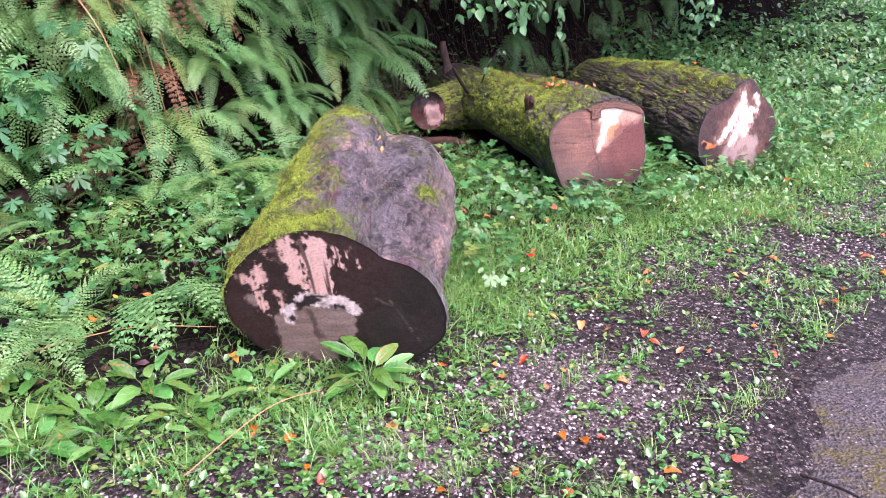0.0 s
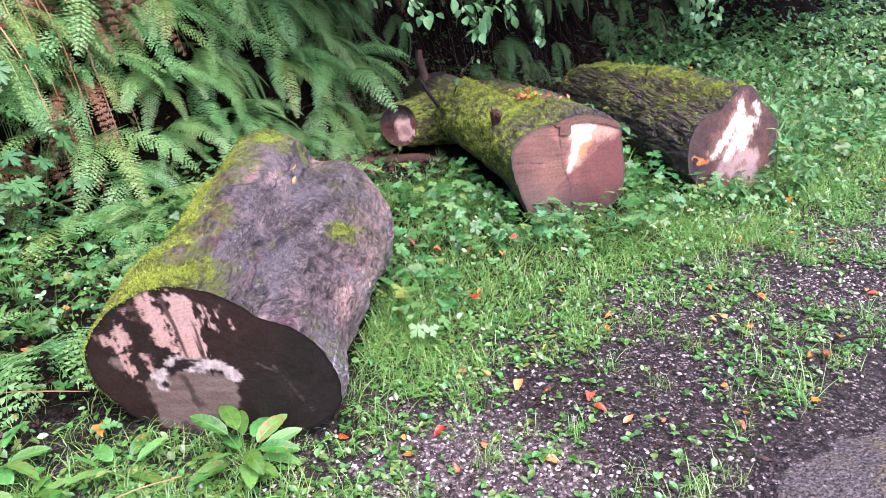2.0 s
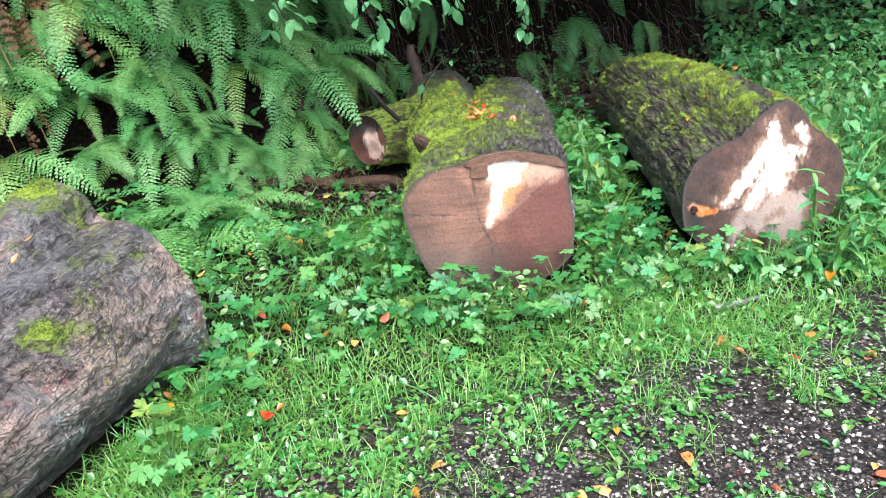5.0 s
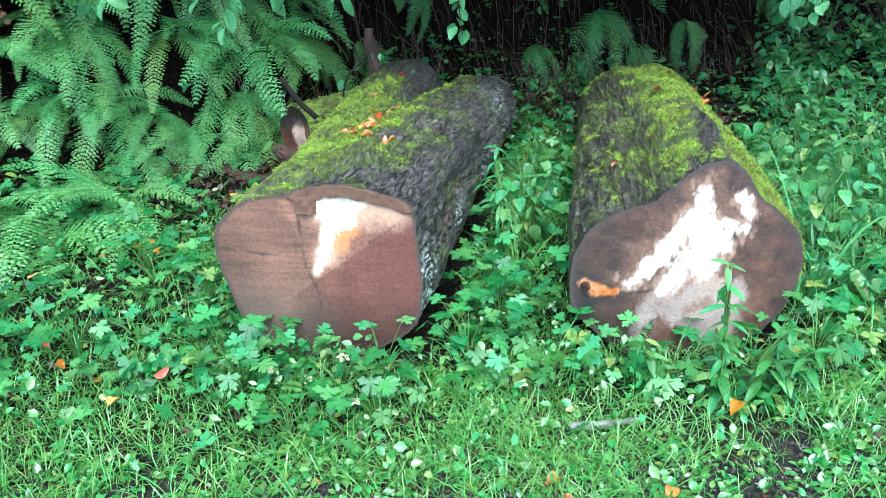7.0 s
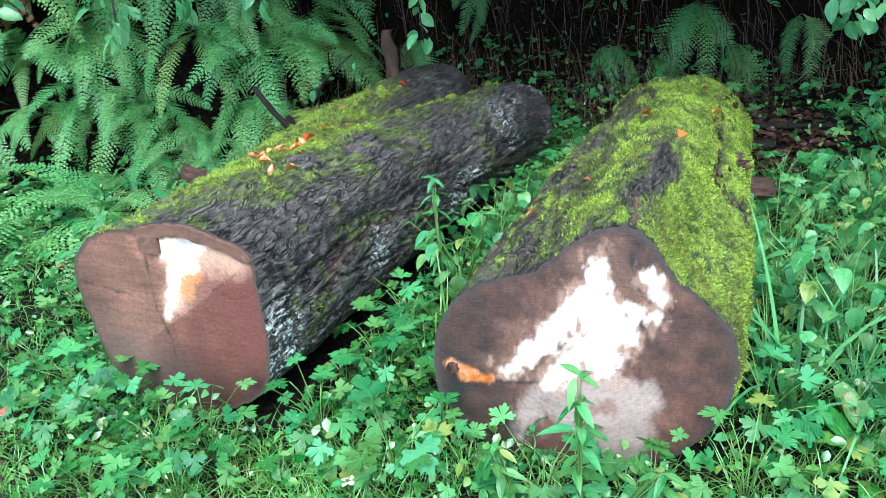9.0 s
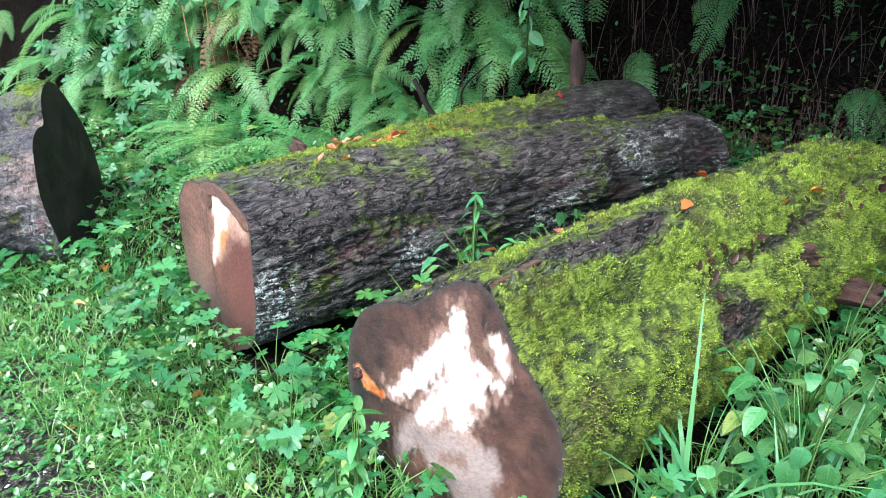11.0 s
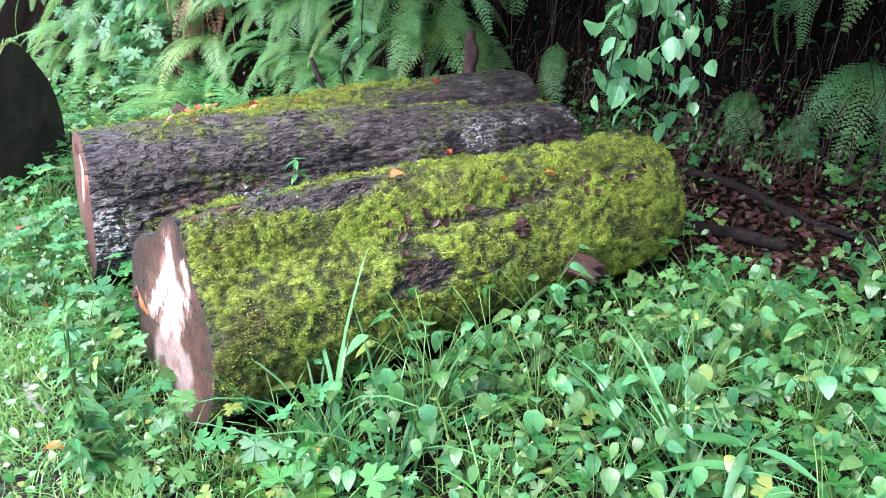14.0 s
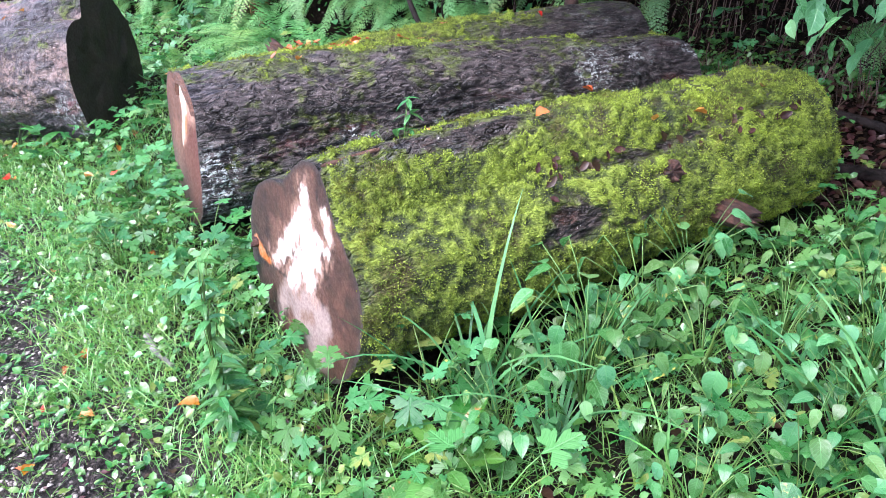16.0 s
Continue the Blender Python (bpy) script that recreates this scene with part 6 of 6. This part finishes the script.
tuft(-0.42, 1.9, 40, 0.17, (0.8, 1.5, 2.0), M_GRASS, "fine grass tuft on the gravel", "long grass tufts", (-50, 5))
tuft(0.02, 1.75, 36, 0.13, (0.8, 1.5, 2.0), M_GRASS, "fine grass tuft on the gravel", "long grass tufts", (-50, 5))
tuft(-1.3, 1.9, 40, 0.2, (0.8, 1.5, 2.0), M_GRASS, "fine grass tuft on the gravel", "long grass tufts", (-45, 5))
tuft(0.1, 2.45, 40, 0.15, (0.8, 1.5, 2.0), M_GRASS, "fine grass tuft beside the short log", "long grass tufts", (-40, 5))


def balsam(x, y, height, tiers, size, label, lean=(0.0, 0.0), mat=M_BUTTER, shapes=LANCE):
    items = []
    for k in range(tiers):
        f = (k + 1) / tiers
        for j in range(4):
            a = 90 * j + 40 * k + RNG.uniform(-20, 20)
            items.append((shapes[j % 2], size * (1.15 - 0.5 * f) * RNG.uniform(0.8, 1.2), (lean[0] * f + RNG.normal(0, 0.006), lean[1] * f + RNG.normal(0, 0.006), height * f), a, RNG.uniform(-25, 25), RNG.uniform(-15, 15)))
    return plant("upright_herb", label, "plant", "upright herbs", x, y, items, mat)


for bx, by, h, lx, ly in [(2.1, 4.4, 0.2, 0.1, 0.0), (1.84, 4.3, 0.16, -0.06, 0.02), (1.99, 4.33, 0.42, -0.02, 0.03), (2.05, 4.36, 0.26, 0.08, 0.03), (1.12, 4.85, 0.42, -0.05, 0.05), (1.2, 4.95, 0.3, 0.0, 0.02)]:
    balsam(bx, by, h, 8, 0.078, "slender upright herb with narrow pointed leaves", (lx, ly))
balsam(2.62, 5.82, 0.22, 4, 0.2, "lush herb with long glossy lance-shaped leaves", (-0.05, 0.02), M_SEDGE, [oval_leaf(0.2, 6, 0.35, 0.12, 0.8), oval_leaf(0.17, 6, 0.6, 0.12, 0.8)])


# big lobed leaves on the near end of the bank
for w, d, h, s in [(0.62, -0.02, 0.25, 0.1), (0.8, 0.02, 0.4, 0.11), (1.0, 0.0, 0.5, 0.12), (1.15, 0.02, 0.62, 0.11), (0.72, 0.08, 0.7, 0.12), (0.9, 0.1, 0.85, 0.12), (1.1, 0.1, 0.95, 0.1), (0.5, 0.05, 0.55, 0.12), (0.35, 0.1, 0.8, 0.12), (0.1, 0.1, 0.5, 0.12), (-0.3, 0.2, 0.6, 0.13), (1.28, -0.06, 0.3, 0.09), (0.95, -0.1, 0.2, 0.09)]:
    bx, by = bank_place(w, d)
    rise = h - float(ground_z(bx, by))
    items = []
    for j in range(9):
        a = OUT + RNG.uniform(-75, 75)
        r = RNG.uniform(0.06, 0.24)
        items.append((LOBED[j % 2], s * RNG.uniform(0.75, 1.2), (-r * math.sin(radians(a)), r * math.cos(radians(a)), max(0.04, rise + RNG.uniform(-0.14, 0.14))), a, RNG.uniform(-62, -15), RNG.uniform(-25, 25)))
    plant("lobed_leaf_plant", "glossy green plant with large lobed leaves", "plant", "lobed-leaf plants", bx, by, items, M_LOBED)

# cream flowers by the forked log
for px, py, pz in [(1.01, 3.975, 0.125), (1.12, 3.86, 0.1), (1.5, 4.12, 0.1), (0.93, 3.9, 0.07)]:
    items = [(oval_leaf(0.8, 3, 0.2, 0.1), 0.018, (0.004 * math.cos(a), 0.004 * math.sin(a), pz - 0.04), math.degrees(a) - 90, RNG.uniform(-10, 30), 0.0) for a in np.linspace(0, 2 * np.pi, 6)[:-1]]
    plant("cream_flower", "small cream flower on a thin stalk", "flower", "cream flowers", px, py, items, M_FLOWER)


# ---- fallen leaves ----
FALLEN = [mesh_of("fallen_leaf", v * s, tris=t, mats=[M_FALLEN]) for (v, t), s in ((oval_leaf(0.66, 5, -0.25, -0.2, 0.8, 0.02), 0.05), (oval_leaf(0.6, 5, 0.3, 0.35, 0.8, 0.02), 0.055), (oval_leaf(0.55, 5, -0.4, 0.3, 0.75, 0.02), 0.045), (oval_leaf(0.75, 5, 0.1, 0.5, 0.8, 0.03), 0.045))]


def fallen(x, y, z, size=1.0, tilt=12.0, k=None):
    ob = new("fallen_leaf", FALLEN[int(RNG.integers(4)) if k is None else k])
    ob.matrix_basis = pose(x, y, z, RNG.uniform(-tilt, tilt), RNG.uniform(-tilt, tilt), RNG.uniform(0, 360))
    ob.scale = [size] * 3
    return tagged(ob, "wet orange-brown fallen leaf", "leaf", "fallen leaves")


x, y = in_area(520, -1.6, 3.2, 1.2, 4.9, lambda x, y: bare(x, y) * step(0.1, -0.1, np.interp(x, ROAD_X, ROAD_Y) - y) * (0.25 + 0.3 * step(0.1, -0.4, verge(x, y))))
for px, py in zip(x[:150], y[:150]):
    lift = 0.012 + (0.07 * RNG.uniform(0.3, 1) if verge(px, py) > 0.15 else 0)
    fallen(px, py, float(ground_z(px, py)) + lift, RNG.uniform(0.55, 1.15))


def top_of(log, x, y):
    """Height of a log's upper bark at a place."""
    p = log.P.reshape(-1, 3)
    d = np.hypot(p[:, 0] - x, p[:, 1] - y)
    return float(p[d < 0.025][:, 2].max()) if (d < 0.025).any() else None


for lg, x, y in [(log_b, 0.53, 5.01), (log_b, 0.64, 4.66), (log_b, 0.79, 4.49), (log_b, 0.6, 4.8), (log_b, 0.72, 4.55), (log_b, 0.88, 4.55), (log_b, 0.7, 4.72), (limb, 0.54, 4.9), (limb, 0.45, 5.1), (log_b, 0.9, 4.45), (log_b, 0.58, 4.72), (log_a, -0.288, 3.165), (log_a, -0.26, 3.08), (log_c, 1.45, 5.93), (log_c, 1.66, 5.53), (log_c, 1.52, 5.4), (log_c, 1.6, 5.7), (log_c, 1.72, 5.2), (log_c, 1.6, 4.95), (log_c, 1.55, 4.8), (limb, 0.3, 5.5)]:
    h = top_of(lg, x, y)
    if h is not None:
        fallen(x, y, h + 0.008, RNG.uniform(0.6, 0.95), 25)


# a drift of small leaves in the valley of the forked log, and scraps along the ledge of the mossy log
for k in range(26):
    f = RNG.uniform(0, 1)
    x, y = 0.74 - 0.24 * f + RNG.normal(0, 0.025), 4.5 + 0.6 * f + RNG.normal(0, 0.03)
    h = top_of(log_b, x, y)
    if h is not None:
        fallen(x, y, h + 0.007, RNG.uniform(0.4, 0.75), 25)
v, t = oval_leaf(0.55, 4, -0.3, 0.3, 0.8, 0.03)
SCRAP = mesh_of("leaf_scrap", v * 0.05, tris=t, mats=[M_LITTER])
for k in range(40):
    si, ti = RNG.uniform(0.32, 0.92), RNG.normal(32, 5)
    row, col = int(si * (log_c.P.shape[0] - 1)), int((ti + 8 * si) / 360 * log_c.P.shape[1])
    p, q = log_c.P[row, col], log_c.out[row, col]
    ob = tagged(new("leaf_scrap", SCRAP), "brown scrap of dead leaf lying in moss", "leaf", "leaf scraps on the mossy log")
    ob.matrix_basis = Matrix.Translation(Vector(p + q * 0.007)) @ Vector(q).to_track_quat("Z", "Y").to_matrix().to_4x4() @ pose(0, 0, 0, RNG.uniform(-15, 15), RNG.uniform(-15, 15), RNG.uniform(0, 360)) @ Matrix.Scale(RNG.uniform(0.3, 0.8), 4)


# ---- sticks, stubs and torn wood ----
def stick(name, ctrl, r0, r1, mat, label, category="branch", parent=None, rough=0.3):
    n = 22
    pts = curve_points(ctrl, n)
    v, q, t = tube(pts, np.linspace(r0, r1, n), 14, r0 * rough, int(r0 * 1e4))
    me = mesh_of(name, v, tris=t, quads=q, mats=[mat])
    if parent:
        return part(name, me, parent, label)
    return tagged(new(name, me), label, category)


def torn_stub(name, ctrl, r0, r1, parent, label, seed):
    """A broken-off branch: ridged along its length, ending in uneven splinters."""
    n, sides = 26, 40
    v, q, t = tube(curve_points(ctrl, n), np.linspace(r0, r1, n), sides)
    pts = curve_points(ctrl, n)
    ax = unit(pts[-1] - pts[0])
    body = v[:n * sides].reshape(n, sides, 3)
    a = np.linspace(0, 2 * np.pi, sides, endpoint=False)
    s = np.linspace(0, 1, n)
    g = np.stack([np.cos(a)[None] * 2.6 + 0 * s[:, None], np.sin(a)[None] * 2.6 + 0 * s[:, None], s[:, None] * 1.5 + 0 * a[None]], -1)
    ridge = fbm(g + seed, 4, seed)
    out = body - pts[:, None]
    fine = fbm(g * np.array([3, 3, 0.6]) + seed, 3, seed + 2)
    body = pts[:, None] + out * (1 + 0.4 * ridge[..., None] + 0.22 * fine[..., None])
    split = fbm(np.stack([np.cos(a) * 3, np.sin(a) * 3, 0 * a], -1) + seed, 3, seed + 4)
    body = body + ax * (s[:, None] ** 2.5 * (split[None] * 0.9 + 0.5 * fine[-1][None]) * r0)[..., None]
    v[:n * sides] = body.reshape(-1, 3)
    v[-1] = pts[-1] - ax * r0 * 0.5
    return part(name, mesh_of(name, v, tris=t, quads=q, mats=[M_TORN]), parent, label)


stick("broken_twig", [(0.17, 5.03, 0.44), (0.12, 4.99, 0.52), (0.066, 4.96, 0.62)], 0.014, 0.01, M_TWIG, "snapped twig stub with a pale tip", parent=log_b.root)
stick("broken_branch", [(0.05, 5.7, 0.42), (0.03, 5.72, 0.53), (0.005, 5.73, 0.6), (0.0, 5.74, 0.67)], 0.032, 0.02, M_STICK, "broken upright branch stub", parent=log_b.root, rough=0.9)
torn_stub("knot", [(0.53, 4.47, 0.45), (0.51, 4.42, 0.53), (0.5, 4.4, 0.55)], 0.04, 0.02, log_b.root, "torn red knot", 9)
torn_stub("branch_stub", [(1.5, 5.55, 0.24), (1.66, 5.71, 0.25), (1.76, 5.8, 0.235)], 0.052, 0.03, log_c.root, "torn red-brown branch stub with an orange tip", 5)
torn_stub("knot", [(1.62, 5.54, 0.36), (1.72, 5.56, 0.4), (1.75, 5.565, 0.415)], 0.042, 0.022, log_c.root, "torn brown knot", 8)
stick("torn_bark", [(1.9, 4.66, 0.6), (1.87, 4.73, 0.607), (1.83, 4.8, 0.603)], 0.007, 0.004, M_HINGE, "torn orange bark strip", parent=log_c.root, rough=0.5)
stick("dead_branch", [(-2.5, 3.45, 0.15), (-2.28, 3.65, 0.17), (-2.06, 3.83, 0.17), (-1.9, 3.92, 0.19), (-1.82, 3.96, 0.29)], 0.06, 0.028, M_STICK, "thick dead branch lying at the bank's foot")
stick("dead_branch", [(-1.95, 4.1, 0.1), (-1.75, 4.2, 0.16), (-1.55, 4.32, 0.28)], 0.045, 0.025, M_TWIG, "dark wet branch leaning on the bank")
stick("fallen_branch", [(0.45, 6.38, 0.06), (0.64, 6.53, 0.09), (0.9, 6.68, 0.1), (1.26, 6.77, 0.09), (1.6, 6.95, 0.08)], 0.026, 0.014, M_TWIG, "dark wet fallen branch behind the logs")
stick("fallen_branch", [(1.15, 6.25, 0.06), (1.27, 6.42, 0.09), (1.45, 6.6, 0.08)], 0.035, 0.02, M_TWIG, "dark wet fallen branch behind the logs")
stick("fallen_branch", [(-0.9, 4.92, 0.08), (-0.55, 5.06, 0.1), (-0.3, 5.05, 0.085), (-0.05, 5.1, 0.09), (0.2, 5.05, 0.08)], 0.022, 0.032, M_TORN, "stripped red-brown dead branch beside the log", rough=1.1)
stick("pale_stick", [(1.665, 4.06, 0.044), (1.74, 4.1, 0.046), (1.82, 4.165, 0.042)], 0.011, 0.008, M_PALE, "short pale weathered stick in the grass", "stick")
stick("twig", [(1.72, 2.9, 0.035), (1.8, 2.93, 0.04), (1.9, 2.94, 0.036)], 0.008, 0.005, M_TWIG, "short dark twig on the lane's edge", "twig")
stick("twig", [(1.05, 1.75, 0.03), (1.15, 1.68, 0.032), (1.22, 1.58, 0.03)], 0.005, 0.003, M_TWIG, "short dark twig on the tarmac", "twig")
stick("dry_stalk", [(-0.75, 1.72, 0.05), (-0.55, 1.95, 0.12), (-0.4, 2.08, 0.1)], 0.0022, 0.0015, M_STRAW, "dry straw-coloured stalk lying over the grass", "stalk")
stick("dry_stalk", [(-1.5, 2.3, 0.1), (-1.15, 2.38, 0.16), (-0.85, 2.46, 0.12)], 0.0028, 0.0015, M_STRAW, "dry red-brown stalk lying among ferns", "stalk")
for w, d, h, l in [(1.1, 0.4, 1.0, 0.9), (1.34, 0.42, 1.0, 0.5), (1.42, 0.5, 1.0, 0.7), (1.5, 0.6, 1.0, 0.9), (1.15, 0.6, 1.0, 0.6), (2.1, 0.7, 1.0, 0.6), (1.2, 0.5, 1.0, 0.7), (1.27, 0.55, 1.1, 0.8), (1.62, 0.75, 1.35, 0.8), (1.7, 0.78, 1.4, 0.75), (1.95, 0.8, 1.45, 0.7)]:
    bx, by = bank_place(w, d)
    top = (bx + 0.12, by - 0.12, float(ground_z(bx, by)) + 0.3)
    foot = bank_place(w + 0.25 * l, d - 0.45)
    stick("dry_stalk", [top, ((top[0] + foot[0]) / 2 + 0.06, (top[1] + foot[1]) / 2 - 0.06, top[2] - 0.35), (foot[0] + 0.05, foot[1] - 0.05, float(ground_z(*foot)) + 0.02)], 0.004, 0.0025, M_STRAW, "dry straw-coloured fern stalk leaning on the bank", "stalk")
# the lip of wood left standing above the pale heart of the forked log, and the block beside it
def lip(log, a0, a1, inner, proud, n=26):
    """A curved ledge of wood under the bark between two angles of the front cut."""
    th = np.radians(np.linspace(a0, a1, n))
    idx = (th / (2 * np.pi) * len(log.ring0)).astype(int) % len(log.ring0)
    outer = log.c0 + (log.ring0[idx] - log.c0) * 0.985
    r = np.linalg.norm(outer - log.c0, axis=1)
    wob = 0.006 * fbm(np.stack([th * 9, 0 * th, 0 * th], -1), 3, 5)
    depth_in = inner * np.clip(np.minimum(th - th[0], th[-1] - th) * 12, 0.25, 1) + wob
    low = log.c0 + (outer - log.c0) * (1 - depth_in / r)[:, None]
    k = log.n0 * proud
    rows = np.stack([outer - log.n0 * 0.01, outer + k, low + k * 0.8, low - log.n0 * 0.01])
    v = rows.reshape(-1, 3)
    return mesh_of("lip", v, quads=grid_quads(4, n, False), mats=[M_HINGE], smooth=False)


part("wood_lip", lip(log_b, 36, 118, 0.032, 0.012), log_b.root, "ledge of red-brown wood under the bark")
bm = bmesh.new()
bmesh.ops.create_cube(bm, size=1)
bmesh.ops.subdivide_edges(bm, edges=bm.edges[:], cuts=3, use_grid_fill=True)
for q in bm.verts:
    co = q.co.copy()
    q.co = Vector((co.x * 0.06, co.y * 0.05, co.z * 0.026)) + noise.noise_vector(co * 3) * 0.004
me = bpy.data.meshes.new("hinge_wood")
bm.to_mesh(me)
bm.free()
me.materials.append(M_HINGE)
hinge = part("hinge_wood", me, log_b.root, "torn block of red hinge wood")
basis = Matrix((log_b.u0, log_b.v0, log_b.n0)).transposed().to_4x4()
hinge.matrix_basis = Matrix.Translation(Vector(log_b.c0 + log_b.u0 * -0.062 + log_b.v0 * 0.2)) @ basis
# the split orange splinter at the edge of the mossy log's cut
o = log_c.c0 + log_c.u0 * -0.3 + log_c.v0 * -0.075
torn_stub("splinter", [o - log_c.n0 * 0.03, o + log_c.n0 * 0.002, o + log_c.n0 * 0.012 - log_c.u0 * 0.004], 0.018, 0.012, log_c.root, "split orange splinter of wood", 14)


# ---- hanging beech twigs ----
BEECH = [leaf_mesh("leaf", v * 0.072, t, v, M_BEECH) for v, t in (oval_leaf(0.62, 6, 0.25, 0.12, 0.9, 0.02), oval_leaf(0.68, 6, 0.1, 0.2, 0.9, 0.015), oval_leaf(0.6, 6, 0.4, 0.06, 0.9, 0.02))]


def hanging(ctrl, count, label, spread=0.05, start=0.15, size=1.0):
    """A thin branch that hangs into view, with leaves in two ranks along it."""
    root = new("beech_branch", None)
    root.empty_display_size = 0.05
    root.location = ctrl[0]
    tagged(root, label, "branch", "hanging branches")
    pts = curve_points([np.array(c) - np.array(ctrl[0]) for c in ctrl], 26)
    v, q, t = tube(pts, np.linspace(0.005, 0.0015, 26), 6)
    part("twig", mesh_of("twig", v, tris=t, quads=q, mats=[M_TWIG]), root, "thin dark twig")
    for k in range(count):
        f = start + (1 - start) * (k + 0.5) / count
        p = pts[min(25, int(f * 26))] + RNG.normal(0, spread * 0.6, 3)
        lf = part("leaf", BEECH[int(RNG.integers(3))], root)
        lf.location = p
        lf.rotation_euler = (radians(RNG.uniform(-80, -25)), radians(RNG.uniform(-45, 45)), radians(RNG.uniform(0, 360)))
        lf.scale = [size * RNG.uniform(0.6, 1.1)] * 3
    return root


L1 = "hanging beech branch with glossy green leaves"
hanging([(-0.3, 4.6, 1.75), (-0.05, 4.3, 1.4), (0.1, 4.18, 1.15), (0.16, 4.15, 1.08)], 28, L1)
hanging([(-0.1, 4.9, 1.8), (0.2, 4.5, 1.3), (0.38, 4.38, 1.05), (0.43, 4.35, 0.99)], 28, L1)
hanging([(0.0, 5.1, 1.8), (0.3, 4.75, 1.3), (0.43, 4.6, 1.08), (0.48, 4.55, 1.03)], 28, L1)
hanging([(0.2, 5.3, 1.8), (0.45, 4.95, 1.3), (0.57, 4.8, 1.1), (0.62, 4.76, 1.0)], 26, L1)
hanging([(0.5, 5.7, 1.9), (0.7, 5.35, 1.3), (0.77, 5.22, 1.0), (0.81, 5.18, 0.79)], 22, L1, 0.02, 0.3, 0.85)
hanging([(1.1, 6.48, 1.9), (1.55, 6.08, 1.35), (1.85, 5.9, 1.1), (1.92, 5.83, 0.82)], 66, L1, 0.06, 0.2, 0.88)
hanging([(1.2, 6.6, 1.9), (1.65, 6.2, 1.3), (1.82, 6.0, 1.05), (1.9, 5.97, 0.8)], 60, L1, 0.06, 0.2, 0.88)
hanging([(1.3, 6.4, 1.9), (1.8, 5.95, 1.35), (1.95, 5.78, 1.1), (1.98, 5.72, 0.88)], 50, L1, 0.05, 0.2, 0.9)
hanging([(-0.8, 4.9, 1.8), (-0.4, 5.0, 1.4), (-0.2, 4.98, 1.15), (-0.15, 4.97, 1.05)], 20, L1)
hanging([(0.25, 5.12, 0.44), (0.3, 5.1, 0.6), (0.4, 5.2, 0.72), (0.3, 5.07, 0.6)], 4, "thin trailing shoot with a few leaves", 0.02, 0.6, 0.7)


# ---- unseen trees, added to roof and shade the bank ----
def tree(w, d, height, reach, seed):
    rng = np.random.default_rng(seed)
    x, y = bank_place(w, d)
    root = new("beech_tree", None)
    root.location = (x, y, float(ground_z(x, y)) - 0.1)
    tagged(root, "unseen beech tree added on top of the bank for shade", "tree", "trees on the bank")
    trunk = curve_points([(0, 0, 0), (0.1, -0.1, height * 0.4), (0.25, -0.2, height * 0.75), (0.3, -0.25, height)], 20)
    v, q, t = tube(trunk, np.linspace(0.16, 0.05, 20), 14, 0.02, seed)
    part("trunk", mesh_of("trunk", v, tris=t, quads=q, mats=[M_TRUNK]), root)
    tips = []
    for k in range(11):
        a = radians(-45) + rng.uniform(-1.9, 1.9)
        p0 = trunk[int(rng.integers(5, 19))]
        out = reach * rng.uniform(0.6, 1.1)
        tip = p0 + np.array([math.cos(a) * out, math.sin(a) * out, rng.uniform(-0.25, 0.7)])
        line = curve_points([p0, (p0 + tip) / 2 + np.array([0, 0, 0.25]), tip], 10)
        v, q, t = tube(line, np.linspace(0.045, 0.012, 10), 7, 0.006, k)
        part("limb", mesh_of("limb", v, tris=t, quads=q, mats=[M_TRUNK]), root)
        tips += [line[4], line[6], line[8], line[9]]
    # extra low limbs, just out of sight, that keep light off the hollow
    for k in range(0 if w < 3 else 3 if w < 4 else 18):
        p0 = trunk[int(rng.integers(1, 4))]
        gw, gd = rng.uniform(-1.0, 1.0), rng.uniform(-0.6, 0.6)
        ex, ey = bank_place(w + gw, gd)
        tip = np.array([ex - x, ey - y, rng.uniform(1.85, 2.15) - float(root.location[2])])
        line = curve_points([p0, (p0 + tip) / 2 + np.array([0.1, -0.1, 0.45]), tip], 10)
        v, q, t = tube(line, np.linspace(0.03, 0.008, 10), 6, 0.004, k)
        part("limb", mesh_of("limb", v, tris=t, quads=q, mats=[M_TRUNK]), root)
        tips += [line[6], line[8], line[9], line[9], line[9]]
    # crown leaves are oversized and dense over the hollow to block more light
    n = 700 if w < 3 else 3400 if w < 4 else 4700
    c = np.array(tips)[rng.integers(0, len(tips), n)] + rng.normal(0, 1, (n, 3)) * np.array([0.4, 0.4, 0.22])
    low = 1.62 + 0.1 - float(root.location[2])
    c[:, 2] = np.maximum(c[:, 2], low + rng.uniform(0, 0.5, n))
    leaf = scatter([oval_leaf(0.62, 1, 0.25, 0.12)], c, rng.uniform(0, 6.28, n), rng.uniform(-0.9, 0.2, n), rng.uniform(-0.5, 0.5, n), rng.uniform(0.22, 0.4, n))
    crown = part("crown", mesh_of("crown", leaf[0], tris=leaf[1], mats=[M_CANOPY]), root)
    crown["kind"] = "stuff"


for k, (w, d, h, r) in enumerate([(-0.5, 2.2, 3.2, 1.7), (1.3, 2.4, 3.4, 1.7), (3.6, 1.8, 3.2, 2.7), (5.0, 1.8, 3.4, 2.9), (6.4, 1.8, 3.2, 2.8), (8.2, 2.0, 3.4, 2.7), (10.4, 2.2, 3.6, 2.0)]):
    tree(w, d, h, r, 100 + k)
